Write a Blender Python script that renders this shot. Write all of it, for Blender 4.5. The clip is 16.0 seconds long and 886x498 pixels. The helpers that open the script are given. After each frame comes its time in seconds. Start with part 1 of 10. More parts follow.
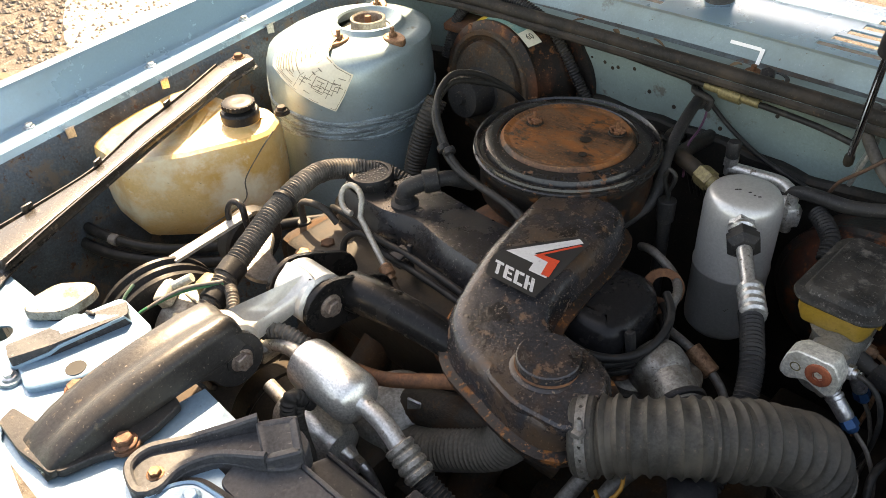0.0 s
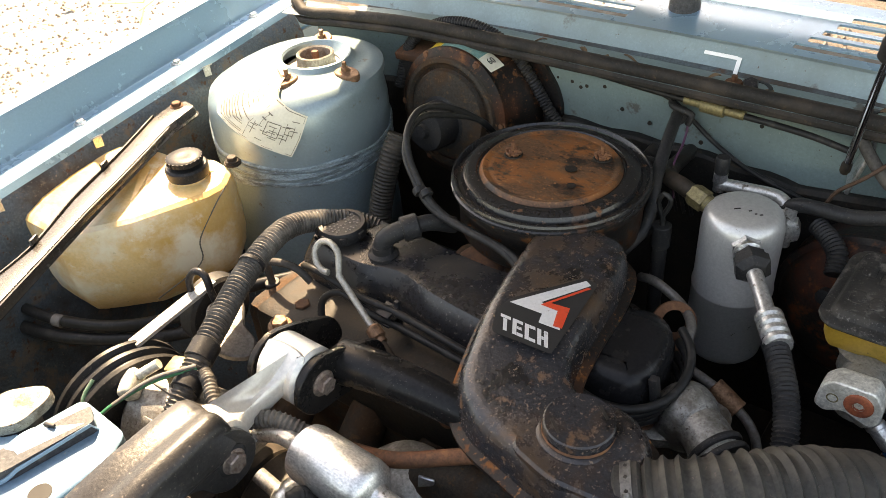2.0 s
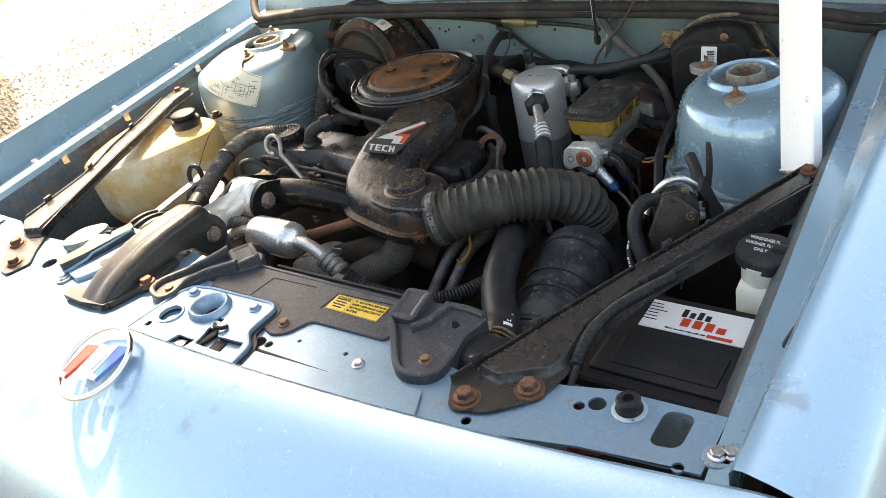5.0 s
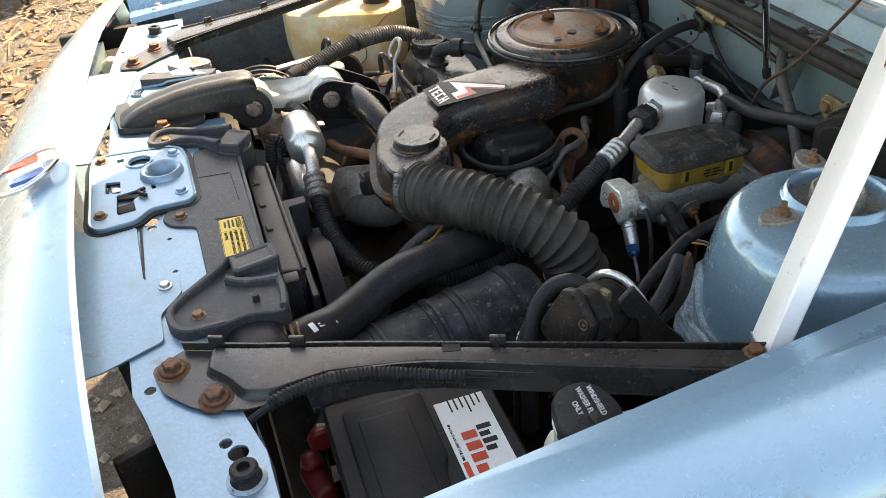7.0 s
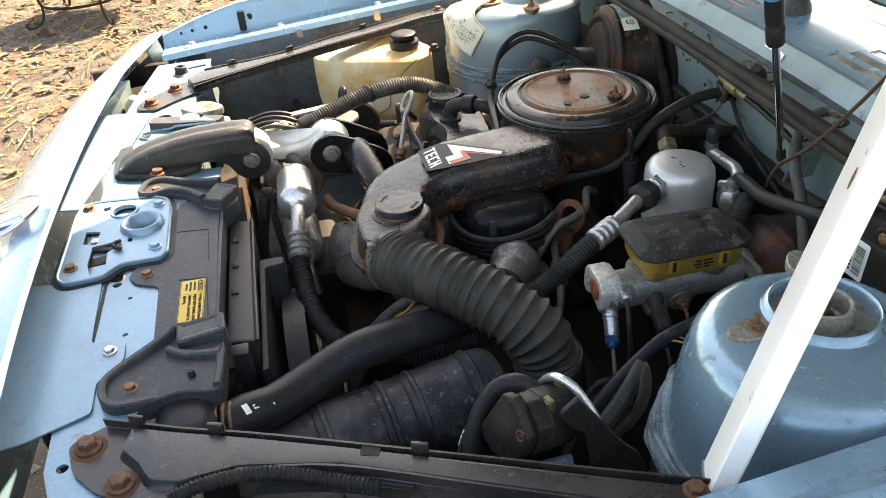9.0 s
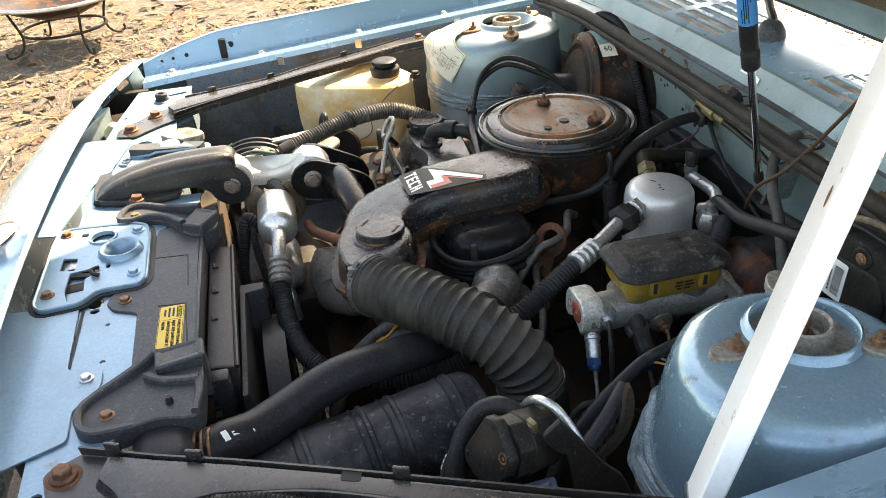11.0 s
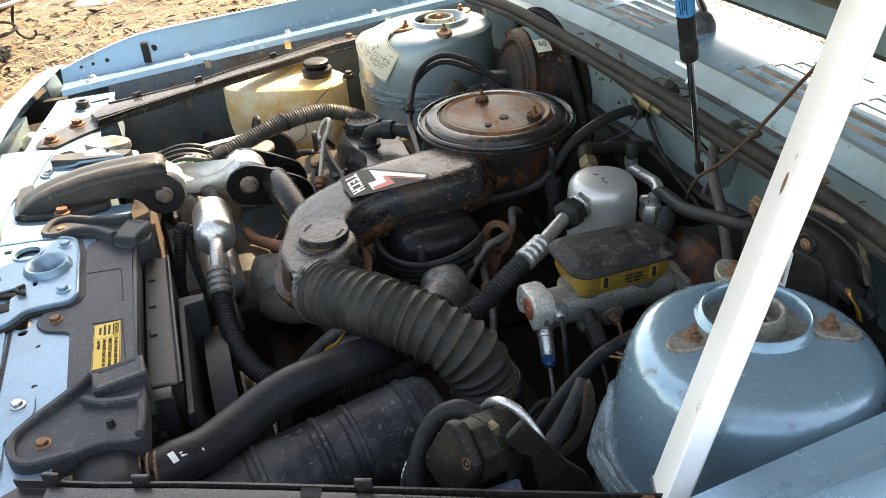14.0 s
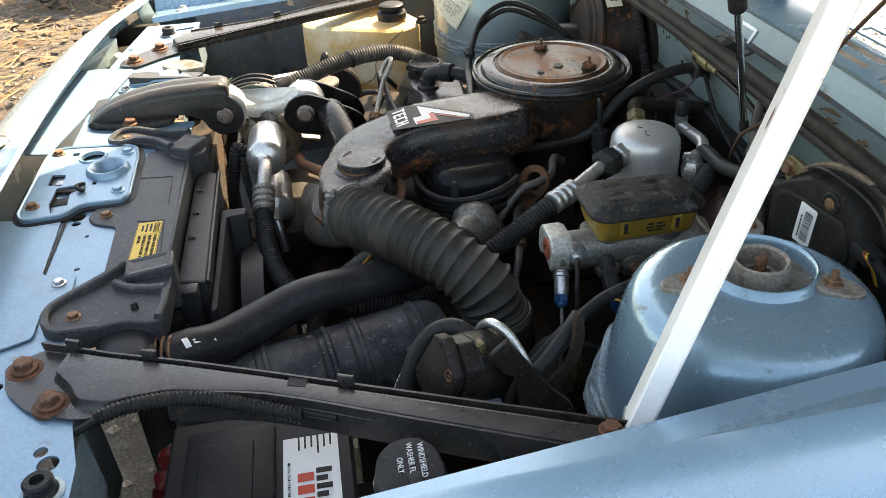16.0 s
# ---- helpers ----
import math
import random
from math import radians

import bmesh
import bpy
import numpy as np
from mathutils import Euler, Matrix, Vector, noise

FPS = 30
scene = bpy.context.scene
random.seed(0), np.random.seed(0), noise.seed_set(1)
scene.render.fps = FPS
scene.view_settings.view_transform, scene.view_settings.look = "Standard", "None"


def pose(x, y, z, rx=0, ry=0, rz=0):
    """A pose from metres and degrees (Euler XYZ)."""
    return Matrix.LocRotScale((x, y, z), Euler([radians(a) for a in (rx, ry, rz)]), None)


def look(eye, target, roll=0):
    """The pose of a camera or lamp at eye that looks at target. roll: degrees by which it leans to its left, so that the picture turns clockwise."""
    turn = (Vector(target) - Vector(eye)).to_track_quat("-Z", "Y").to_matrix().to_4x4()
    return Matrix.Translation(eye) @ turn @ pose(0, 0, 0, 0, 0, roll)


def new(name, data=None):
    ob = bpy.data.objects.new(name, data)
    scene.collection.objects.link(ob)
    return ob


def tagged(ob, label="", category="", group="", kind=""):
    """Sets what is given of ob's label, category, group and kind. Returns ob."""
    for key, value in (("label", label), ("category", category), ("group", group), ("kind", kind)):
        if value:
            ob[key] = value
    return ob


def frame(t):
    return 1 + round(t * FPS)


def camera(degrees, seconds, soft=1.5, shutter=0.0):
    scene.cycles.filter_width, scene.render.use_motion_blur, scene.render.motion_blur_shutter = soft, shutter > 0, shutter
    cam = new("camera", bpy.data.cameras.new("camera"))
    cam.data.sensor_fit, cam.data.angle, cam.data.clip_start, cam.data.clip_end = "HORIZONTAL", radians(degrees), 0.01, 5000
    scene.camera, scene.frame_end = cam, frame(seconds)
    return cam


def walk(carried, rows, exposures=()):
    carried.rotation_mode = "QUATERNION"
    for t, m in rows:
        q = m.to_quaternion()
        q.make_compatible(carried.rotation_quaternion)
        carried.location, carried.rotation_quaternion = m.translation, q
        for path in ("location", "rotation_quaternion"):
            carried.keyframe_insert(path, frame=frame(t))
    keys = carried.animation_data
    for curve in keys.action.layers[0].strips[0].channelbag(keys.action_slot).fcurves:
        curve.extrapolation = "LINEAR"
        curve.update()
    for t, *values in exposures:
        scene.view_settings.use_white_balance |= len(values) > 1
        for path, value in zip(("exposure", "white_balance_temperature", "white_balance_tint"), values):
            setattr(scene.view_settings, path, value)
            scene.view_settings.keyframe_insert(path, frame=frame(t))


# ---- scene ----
cam = camera(57.0, 16.0, 0.6)
PATH = [
    (0, (0.483, -0.154, 1.408), (-0.649, 0.96, 0.193), -3.1),
    (0.5, (0.358, -0.129, 1.41), (-0.583, 1.089, 0.132), -4.9),
    (1, (0.36, -0.127, 1.405), (-0.623, 1.104, 0.172), -5.3),
    (1.5, (0.365, -0.123, 1.404), (-0.644, 1.103, 0.188), -5.1),
    (2, (0.366, -0.124, 1.4), (-0.649, 1.108, 0.196), -5.0),
    (2.5, (0.363, -0.136, 1.393), (-0.583, 1.166, 0.205), -6.9),
    (3, (0.434, -0.277, 1.396), (-0.496, 1.114, 0.299), -5.8),
    (3.5, (0.481, -0.406, 1.42), (-0.373, 1.001, 0.284), -5.3),
    (4, (0.427, -0.478, 1.422), (-0.248, 0.991, 0.245), -5.4),
    (4.5, (0.644, -0.515, 1.391), (-0.268, 0.892, 0.301), -11.7),
    (4.7, (0.777, -0.521, 1.39), (-0.238, 0.83, 0.321), -13.4),
    (6.8, (1.201, 0.02, 1.356), (-0.367, 0.551, 0.234), -5.7),
    (7, (1.148, 0.07, 1.34), (-0.438, 0.512, 0.204), -5.1),
    (7.5, (1.11, 0.177, 1.339), (-0.508, 0.397, 0.184), -5.2),
    (8, (1.115, 0.238, 1.354), (-0.532, 0.406, 0.231), -5.8),
    (8.5, (1.109, 0.234, 1.357), (-0.551, 0.454, 0.262), -5.3),
    (9, (1.107, 0.227, 1.359), (-0.557, 0.494, 0.282), -5.0),
    (11.5, (1.109, 0.23, 1.349), (-0.583, 0.553, 0.333), -4.5),
    (12, (1.102, 0.233, 1.346), (-0.589, 0.56, 0.33), -4.4),
    (12.5, (1.103, 0.237, 1.347), (-0.589, 0.56, 0.33), -4.6),
    (13, (1.106, 0.234, 1.346), (-0.583, 0.574, 0.33), -4.4),
    (13.5, (1.107, 0.229, 1.344), (-0.579, 0.582, 0.328), -4.1),
    (14, (1.085, 0.214, 1.344), (-0.56, 0.693, 0.313), -4.1),
    (14.5, (1.08, 0.217, 1.334), (-0.569, 0.694, 0.308), -4.5),
    (15, (1.138, 0.305, 1.324), (-0.553, 0.581, 0.292), -8.1),
    (15.5, (1.19, 0.368, 1.322), (-0.519, 0.471, 0.289), -5.9),
    (16, (1.154, 0.287, 1.311), (-0.513, 0.528, 0.233), -2.9),
]
walk(cam, [(t, look(eye, target, roll)) for t, eye, target, roll in PATH], [(0.0, 2.39, 11200, 16), (2.0, 2.41, 11200, 16), (2.6, 2.53, 11000, 15), (3.0, 2.85, 11000, 15), (3.5, 2.63, 10700, 14), (4.0, 2.37, 10500, 13), (4.5, 2.37, 10300, 13), (7.0, 2.19, 10000, 12), (9.0, 2.29, 10000, 12), (11.5, 2.31, 10000, 12), (14.5, 2.31, 10000, 12), (15.5, 2.19, 9800, 11), (16.0, 2.14, 9800, 11)])

# ---- light ----
SUN_FROM = Vector((-0.70, 0.58, 1.0)).normalized()
world = bpy.data.worlds.new("sky")
scene.world = world
world.use_nodes = True
wn = world.node_tree.nodes
sky = wn.new("ShaderNodeTexSky")
sky.sky_type, sky.sun_disc = "NISHITA", False
sky.dust_density = 1.4
sky.sun_elevation = math.asin(SUN_FROM.z)
sky.sun_rotation = math.atan2(SUN_FROM.x, SUN_FROM.y)
world.node_tree.links.new(sky.outputs[0], wn["Background"].inputs[0])
wn["Background"].inputs[1].default_value = 0.15
sun = new("sun", bpy.data.lights.new("sun", "SUN"))
sun.data.energy, sun.data.angle, sun.data.color = 4.6, radians(0.53), (1.0, 0.95, 0.87)
sun.rotation_mode = "QUATERNION"
sun.rotation_quaternion = SUN_FROM.to_track_quat("Z", "Y")


# ---- materials ----
def mat(name, color, rough=0.5, metal=0.0, stains=(), bump=(), coat=0.0, spec=0.5, sss=0.0, trans=0.0, vary=0.17, stretch=(1, 1, 1)):
    """stains: (scale, low, high, colour, roughness or None); bump: (scale, height in metres) pairs; vary: fine brightness grain."""
    m = bpy.data.materials.new(name)
    m.use_nodes = True
    nt = m.node_tree
    n, ln = nt.nodes, nt.links
    b = n["Principled BSDF"]
    tc = n.new("ShaderNodeTexCoord")
    mp = n.new("ShaderNodeMapping")
    mp.inputs["Scale"].default_value = stretch
    ln.new(tc.outputs["Object"], mp.inputs[0])

    def noise_at(scale, detail=6.0, seed=0.0):
        t = n.new("ShaderNodeTexNoise")
        t.noise_dimensions = "4D"
        t.inputs["Scale"].default_value, t.inputs["Detail"].default_value, t.inputs["W"].default_value = scale, detail, seed
        t.inputs["Roughness"].default_value = 0.66
        ln.new(mp.outputs[0], t.inputs["Vector"])
        return t.outputs["Fac"]

    def ramp(src, lo, hi, c0=(0, 0, 0, 1), c1=(1, 1, 1, 1)):
        r = n.new("ShaderNodeValToRGB")
        r.color_ramp.elements[0].position, r.color_ramp.elements[1].position = lo, hi
        r.color_ramp.elements[0].color, r.color_ramp.elements[1].color = c0, c1
        ln.new(src, r.inputs[0])
        return r.outputs[0]

    def mix(f, a, c):
        x = n.new("ShaderNodeMix")
        x.data_type = "RGBA"
        ln.new(f, x.inputs["Factor"])
        for s, v in (("A", a), ("B", c)):
            k = [i for i in x.inputs if i.name == s and i.type == "RGBA"][0]
            if hasattr(v, "links"):
                ln.new(v, k)
            else:
                k.default_value = (*v, 1)
        return [o for o in x.outputs if o.type == "RGBA"][0]

    lo, hi = [tuple(c * (1 - vary * 2.2) for c in color), tuple(min(1, c * (1 + vary * 2.2)) for c in color)]
    col = ramp(noise_at(260, 8.0, 3.0), 0.34, 0.68, (*lo, 1), (*hi, 1))
    rgh = None
    for i, (scale, a, c, tint, r) in enumerate(stains):
        f = ramp(noise_at(scale, 9.0, 7.0 + i * 5.3), a, c)
        col = mix(f, col, tint)
        if r is not None:
            rgh = mix(f, rgh if rgh else (rough,) * 3, (r,) * 3)
    b.inputs["Base Color"].default_value = (*color, 1)
    if stains or vary:
        ln.new(col, b.inputs["Base Color"])
    if rgh:
        ln.new(rgh, b.inputs["Roughness"])
    else:
        rr = ramp(noise_at(35, 6.0, 1.0), 0.25, 0.75, (max(0, rough - 0.08),) * 3 + (1,), (min(1, rough + 0.08),) * 3 + (1,))
        ln.new(rr, b.inputs["Roughness"])
    b.inputs["Metallic"].default_value = metal
    b.inputs["Specular IOR Level"].default_value = spec if max(color) > 0.07 or metal > 0.3 else spec * 0.36
    b.inputs["Coat Weight"].default_value = coat
    b.inputs["Coat Roughness"].default_value = 0.15
    b.inputs["Subsurface Weight"].default_value = sss
    b.inputs["Subsurface Radius"].default_value = (0.03, 0.02, 0.008)
    b.inputs["Subsurface Scale"].default_value = 0.6
    b.inputs["Transmission Weight"].default_value = trans
    prev = None
    for scale, height in bump:
        k = n.new("ShaderNodeBump")
        k.inputs["Strength"].default_value, k.inputs["Distance"].default_value = 1.0, height
        ln.new(noise_at(scale, 5.0, 11.0), k.inputs["Height"])
        if prev:
            ln.new(prev, k.inputs["Normal"])
        prev = k.outputs[0]
    if prev:
        ln.new(prev, b.inputs["Normal"])
    return m


RUST = (0.13, 0.045, 0.018)
DUST = (0.16, 0.13, 0.10)
DARK = (0.012, 0.011, 0.010)
M = {}
M["paint"] = mat("blue_car_paint", (0.235, 0.405, 0.53), 0.27, 0.36, [(3.0, 0.5, 0.66, (0.225, 0.345, 0.43), 0.3), (14, 0.60, 0.66, (0.19, 0.29, 0.36), 0.4), (190, 0.66, 0.69, (0.44, 0.45, 0.44), 0.6)], [(60, 0.0002), (400, 0.00006)], coat=0.9, vary=0.03)
M["bay"] = mat("faded_blue_bay_paint", (0.255, 0.350, 0.395), 0.36, 0.3, [(4.0, 0.47, 0.60, (0.20, 0.25, 0.26), 0.5), (22, 0.56, 0.64, (0.15, 0.155, 0.15), 0.65), (90, 0.61, 0.66, (0.12, 0.085, 0.06), 0.75), (420, 0.60, 0.64, (0.42, 0.43, 0.42), 0.7)], [(30, 0.0006), (300, 0.0001)], coat=0.2, vary=0.08)
M["fire"] = mat("grey_green_firewall_paint", (0.205, 0.285, 0.285), 0.36, 0.25, [(4.0, 0.47, 0.62, (0.165, 0.215, 0.21), 0.5), (22, 0.60, 0.66, (0.13, 0.13, 0.12), 0.65), (120, 0.64, 0.68, (0.10, 0.065, 0.045), 0.75), (420, 0.62, 0.66, (0.36, 0.38, 0.36), 0.7)], [(30, 0.0005), (300, 0.0001)], coat=0.25, vary=0.05)
M["support"] = mat("blue_support_paint", (0.20, 0.335, 0.44), 0.33, 0.35, [(5.0, 0.5, 0.64, (0.19, 0.285, 0.35), 0.45), (30, 0.60, 0.66, (0.22, 0.25, 0.26), 0.6), (110, 0.66, 0.69, (0.10, 0.075, 0.06), 0.7), (380, 0.63, 0.66, (0.42, 0.44, 0.44), 0.7)], [(40, 0.0004), (300, 0.0001)], coat=0.35, vary=0.05)
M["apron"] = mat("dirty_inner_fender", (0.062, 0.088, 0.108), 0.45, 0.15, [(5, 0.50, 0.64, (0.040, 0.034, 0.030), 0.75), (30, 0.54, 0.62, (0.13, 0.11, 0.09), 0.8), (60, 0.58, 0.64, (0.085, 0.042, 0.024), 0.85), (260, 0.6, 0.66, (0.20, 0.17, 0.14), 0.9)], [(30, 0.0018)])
M["sealer"] = mat("brushed_seam_sealer", (0.24, 0.32, 0.35), 0.45, 0.15, [(26, 0.47, 0.58, (0.12, 0.155, 0.165), 0.55), (80, 0.58, 0.66, (0.33, 0.40, 0.42), 0.5)], [(34, 0.005), (120, 0.001)], stretch=(1, 1, 3.2))
M["black"] = mat("dusty_black_paint", (0.016, 0.016, 0.018), 0.3, 0.0, [(9, 0.5, 0.64, (0.034, 0.029, 0.025), 0.45), (70, 0.58, 0.66, (0.06, 0.046, 0.035), 0.65), (420, 0.58, 0.64, (0.11, 0.09, 0.075), 0.8)], [(150, 0.0002)])
M["rusty"] = mat("rust_on_black_paint", (0.018, 0.015, 0.014), 0.35, 0.1, [(9, 0.51, 0.61, (0.060, 0.025, 0.013), 0.7), (35, 0.56, 0.63, (0.21, 0.075, 0.024), 0.85), (170, 0.57, 0.64, (0.30, 0.13, 0.05), 0.9)], [(110, 0.0007)])
M["snorkel"] = mat("worn_black_snorkel_paint", (0.022, 0.0225, 0.026), 0.17, 0.0, [(7, 0.50, 0.62, (0.058, 0.033, 0.020), 0.42), (16, 0.54, 0.60, (0.010, 0.010, 0.011), 0.15), (40, 0.585, 0.66, (0.10, 0.050, 0.026), 0.42), (210, 0.59, 0.64, (0.15, 0.095, 0.06), 0.7), (420, 0.62, 0.66, (0.25, 0.19, 0.145), 0.8)], [(14, 0.003), (100, 0.0005), (400, 0.0002)], spec=1.15)
M["rust"] = mat("brown_surface_rust", (0.15, 0.06, 0.028), 0.8, 0.15, [(12, 0.45, 0.65, (0.055, 0.028, 0.018), 0.75), (70, 0.55, 0.7, (0.27, 0.12, 0.05), 0.9)], [(120, 0.0006)])
M["bolt"] = mat("rusty_bolt_steel", (0.22, 0.12, 0.07), 0.6, 0.5, [(150, 0.5, 0.65, (0.09, 0.045, 0.025), 0.8)], [(300, 0.0003)])
M["zinc"] = mat("zinc_steel", (0.56, 0.56, 0.56), 0.34, 0.9, [(80, 0.55, 0.7, (0.22, 0.18, 0.14), 0.6)], [(250, 0.0002)])
M["alu"] = mat("dull_aluminium", (0.52, 0.51, 0.49), 0.34, 0.7, [(20, 0.5, 0.62, (0.34, 0.33, 0.31), 0.5), (120, 0.58, 0.65, (0.18, 0.155, 0.13), 0.7), (300, 0.6, 0.66, (0.2, 0.18, 0.16), 0.7)], [(200, 0.0002)])
M["satin"] = mat("satin_aluminium_canister", (0.56, 0.55, 0.53), 0.36, 0.55, [(14, 0.55, 0.75, (0.48, 0.46, 0.43), 0.4), (120, 0.64, 0.69, (0.24, 0.21, 0.18), 0.6)], [(160, 0.00012)], vary=0.05)
M["cast"] = mat("cast_aluminium", (0.25, 0.24, 0.22), 0.46, 0.65, [(30, 0.48, 0.62, (0.13, 0.11, 0.09), 0.65), (260, 0.57, 0.64, (0.12, 0.10, 0.08), 0.8)], [(220, 0.0008), (30, 0.0006)])
M["chrome"] = mat("chrome", (0.75, 0.75, 0.76), 0.12, 1.0, vary=0.02)
M["rubber"] = mat("black_rubber", (0.021, 0.021, 0.022), 0.4, 0.0, [(18, 0.5, 0.66, (0.036, 0.033, 0.030), 0.6), (350, 0.58, 0.65, (0.085, 0.076, 0.068), 0.8)], [(260, 0.0002)])
M["hose"] = mat("smooth_radiator_hose", (0.021, 0.021, 0.0235), 0.42, 0.0, [(25, 0.52, 0.7, (0.036, 0.035, 0.034), 0.5), (400, 0.61, 0.66, (0.10, 0.095, 0.09), 0.8)], [(300, 0.0001)])
M["bellows"] = mat("dusty_bellows_rubber", (0.038, 0.035, 0.031), 0.42, 0.0, [(20, 0.46, 0.64, (0.072, 0.062, 0.051), 0.6), (140, 0.60, 0.68, (0.13, 0.087, 0.072), 0.75)], [(120, 0.0004)])
M["plastic"] = mat("grey_black_plastic", (0.052, 0.054, 0.059), 0.38, 0.0, [(10, 0.5, 0.62, (0.075, 0.076, 0.078), 0.45), (60, 0.58, 0.65, (0.10, 0.096, 0.09), 0.6), (220, 0.62, 0.66, (0.20, 0.19, 0.18), 0.85)], [(300, 0.0003)])
M["shroud"] = mat("black_moulded_plastic", (0.022, 0.023, 0.026), 0.36, 0.0, [(14, 0.52, 0.66, (0.045, 0.042, 0.038), 0.5), (260, 0.61, 0.66, (0.13, 0.12, 0.11), 0.8)], [(280, 0.0003)])
M["strip"] = mat("perished_rubber_strip", (0.019, 0.0175, 0.016), 0.62, 0.0, [(18, 0.48, 0.64, (0.046, 0.036, 0.029), 0.7), (120, 0.60, 0.66, (0.075, 0.05, 0.035), 0.8), (350, 0.60, 0.66, (0.07, 0.062, 0.055), 0.8)], [(160, 0.0005)])
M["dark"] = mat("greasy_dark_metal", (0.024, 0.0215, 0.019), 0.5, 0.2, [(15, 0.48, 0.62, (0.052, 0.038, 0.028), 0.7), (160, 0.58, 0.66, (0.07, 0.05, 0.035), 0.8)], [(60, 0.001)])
M["iron"] = mat("grimy_engine_iron", (0.042, 0.036, 0.031), 0.6, 0.3, [(18, 0.46, 0.6, (0.065, 0.036, 0.021), 0.8), (120, 0.56, 0.66, (0.12, 0.07, 0.04), 0.85)], [(70, 0.002)])
M["tank"] = mat("yellowed_translucent_plastic", (0.74, 0.53, 0.27), 0.28, 0.0, [(5, 0.45, 0.62, (0.66, 0.38, 0.12), 0.55), (9, 0.50, 0.62, (0.80, 0.70, 0.52), 0.6), (22, 0.58, 0.68, (0.82, 0.72, 0.54), 0.5), (160, 0.65, 0.69, (0.30, 0.20, 0.10), 0.6)], [(16, 0.002), (5, 0.01)], sss=0.08, vary=0.05)
M["jug"] = mat("milky_washer_bottle", (0.70, 0.69, 0.58), 0.4, 0.0, [(9, 0.5, 0.75, (0.5, 0.48, 0.38), 0.5)], sss=0.3, vary=0.03)
M["fluid"] = mat("yellow_brake_reservoir", (0.30, 0.175, 0.032), 0.3, 0.0, [(24, 0.5, 0.64, (0.20, 0.125, 0.015), 0.45), (240, 0.6, 0.66, (0.12, 0.08, 0.03), 0.6)], sss=0.06, vary=0.06)
M["white"] = mat("white_painted_steel", (0.88, 0.87, 0.85), 0.35, 0.0, [(40, 0.63, 0.68, (0.50, 0.44, 0.37), 0.6), (150, 0.66, 0.69, (0.30, 0.25, 0.20), 0.7)], vary=0.02)
M["label"] = mat("aged_paper_label", (0.66, 0.62, 0.50), 0.55, 0.0, [(12, 0.5, 0.75, (0.48, 0.42, 0.30), 0.6)], vary=0.03)
M["paper"] = mat("white_label", (0.72, 0.72, 0.70), 0.4, 0.0, [(30, 0.6, 0.75, (0.5, 0.48, 0.44), 0.5)], vary=0.02)
M["yellow"] = mat("yellow_sticker", (0.66, 0.42, 0.045), 0.45, 0.0, [(60, 0.6, 0.72, (0.45, 0.31, 0.06), 0.6)], vary=0.03)
M["ink"] = mat("black_ink", (0.02, 0.02, 0.02), 0.5, vary=0.0)
M["inkgrey"] = mat("faded_grey_ink", (0.14, 0.12, 0.09), 0.5, vary=0.0)
M["silver"] = mat("silver_decal", (0.55, 0.55, 0.55), 0.4, 0.2, [(160, 0.6, 0.7, (0.18, 0.15, 0.12), 0.6)], vary=0.04)
M["red"] = mat("red_decal", (0.55, 0.05, 0.02), 0.4, 0.0, [(160, 0.6, 0.7, (0.2, 0.05, 0.03), 0.6)], vary=0.04)
M["redplastic"] = mat("red_terminal_plastic", (0.20, 0.012, 0.016), 0.4, vary=0.06)
M["bluetip"] = mat("blue_anodised_fitting", (0.012, 0.075, 0.19), 0.35, 0.5, vary=0.08)
M["badgeblue"] = mat("blue_enamel", (0.03, 0.13, 0.45), 0.2, 0.2, coat=0.5, vary=0.02)
M["badgered"] = mat("red_enamel", (0.5, 0.06, 0.03), 0.2, 0.2, coat=0.5, vary=0.02)
M["brass"] = mat("tarnished_brass", (0.21, 0.17, 0.085), 0.5, 0.5, [(60, 0.5, 0.66, (0.09, 0.07, 0.045), 0.6)])
M["straw"] = mat("dry_straw", (0.235, 0.175, 0.096), 0.85, 0.0, [(4, 0.4, 0.65, (0.196, 0.111, 0.049), 0.9), (20, 0.6, 0.7, (0.31, 0.25, 0.16), 0.9)], vary=0.1)
M["leaf"] = mat("brown_dead_leaf", (0.13, 0.075, 0.042), 0.8, 0.0, [(8, 0.45, 0.65, (0.21, 0.13, 0.07), 0.85)], vary=0.1)
M["earth"] = mat("gravel_and_litter", (0.108, 0.089, 0.072), 0.95, 0.0, [(1.2, 0.42, 0.58, (0.078, 0.060, 0.047), 0.95), (9, 0.5, 0.62, (0.158, 0.136, 0.112), 0.95), (45, 0.56, 0.64, (0.039, 0.030, 0.023), 0.95), (150, 0.56, 0.63, (0.238, 0.217, 0.192), 0.95)], [(25, 0.02), (120, 0.008)], vary=0.2)
M["snow"] = mat("old_snow", (0.8, 0.82, 0.85), 0.7, 0.0, [(6, 0.55, 0.75, (0.5, 0.48, 0.45), 0.8)], [(12, 0.01)], vary=0.02)
M["wood"] = mat("weathered_wood", (0.36, 0.32, 0.27), 0.85, 0.0, [(6, 0.45, 0.65, (0.2, 0.17, 0.14), 0.9)], [(40, 0.003)], stretch=(4, 4, 0.5))
M["felt"] = mat("brown_hood_insulation", (0.16, 0.12, 0.07), 0.95, 0.0, [(20, 0.45, 0.65, (0.09, 0.07, 0.05), 0.95)], [(60, 0.006)])
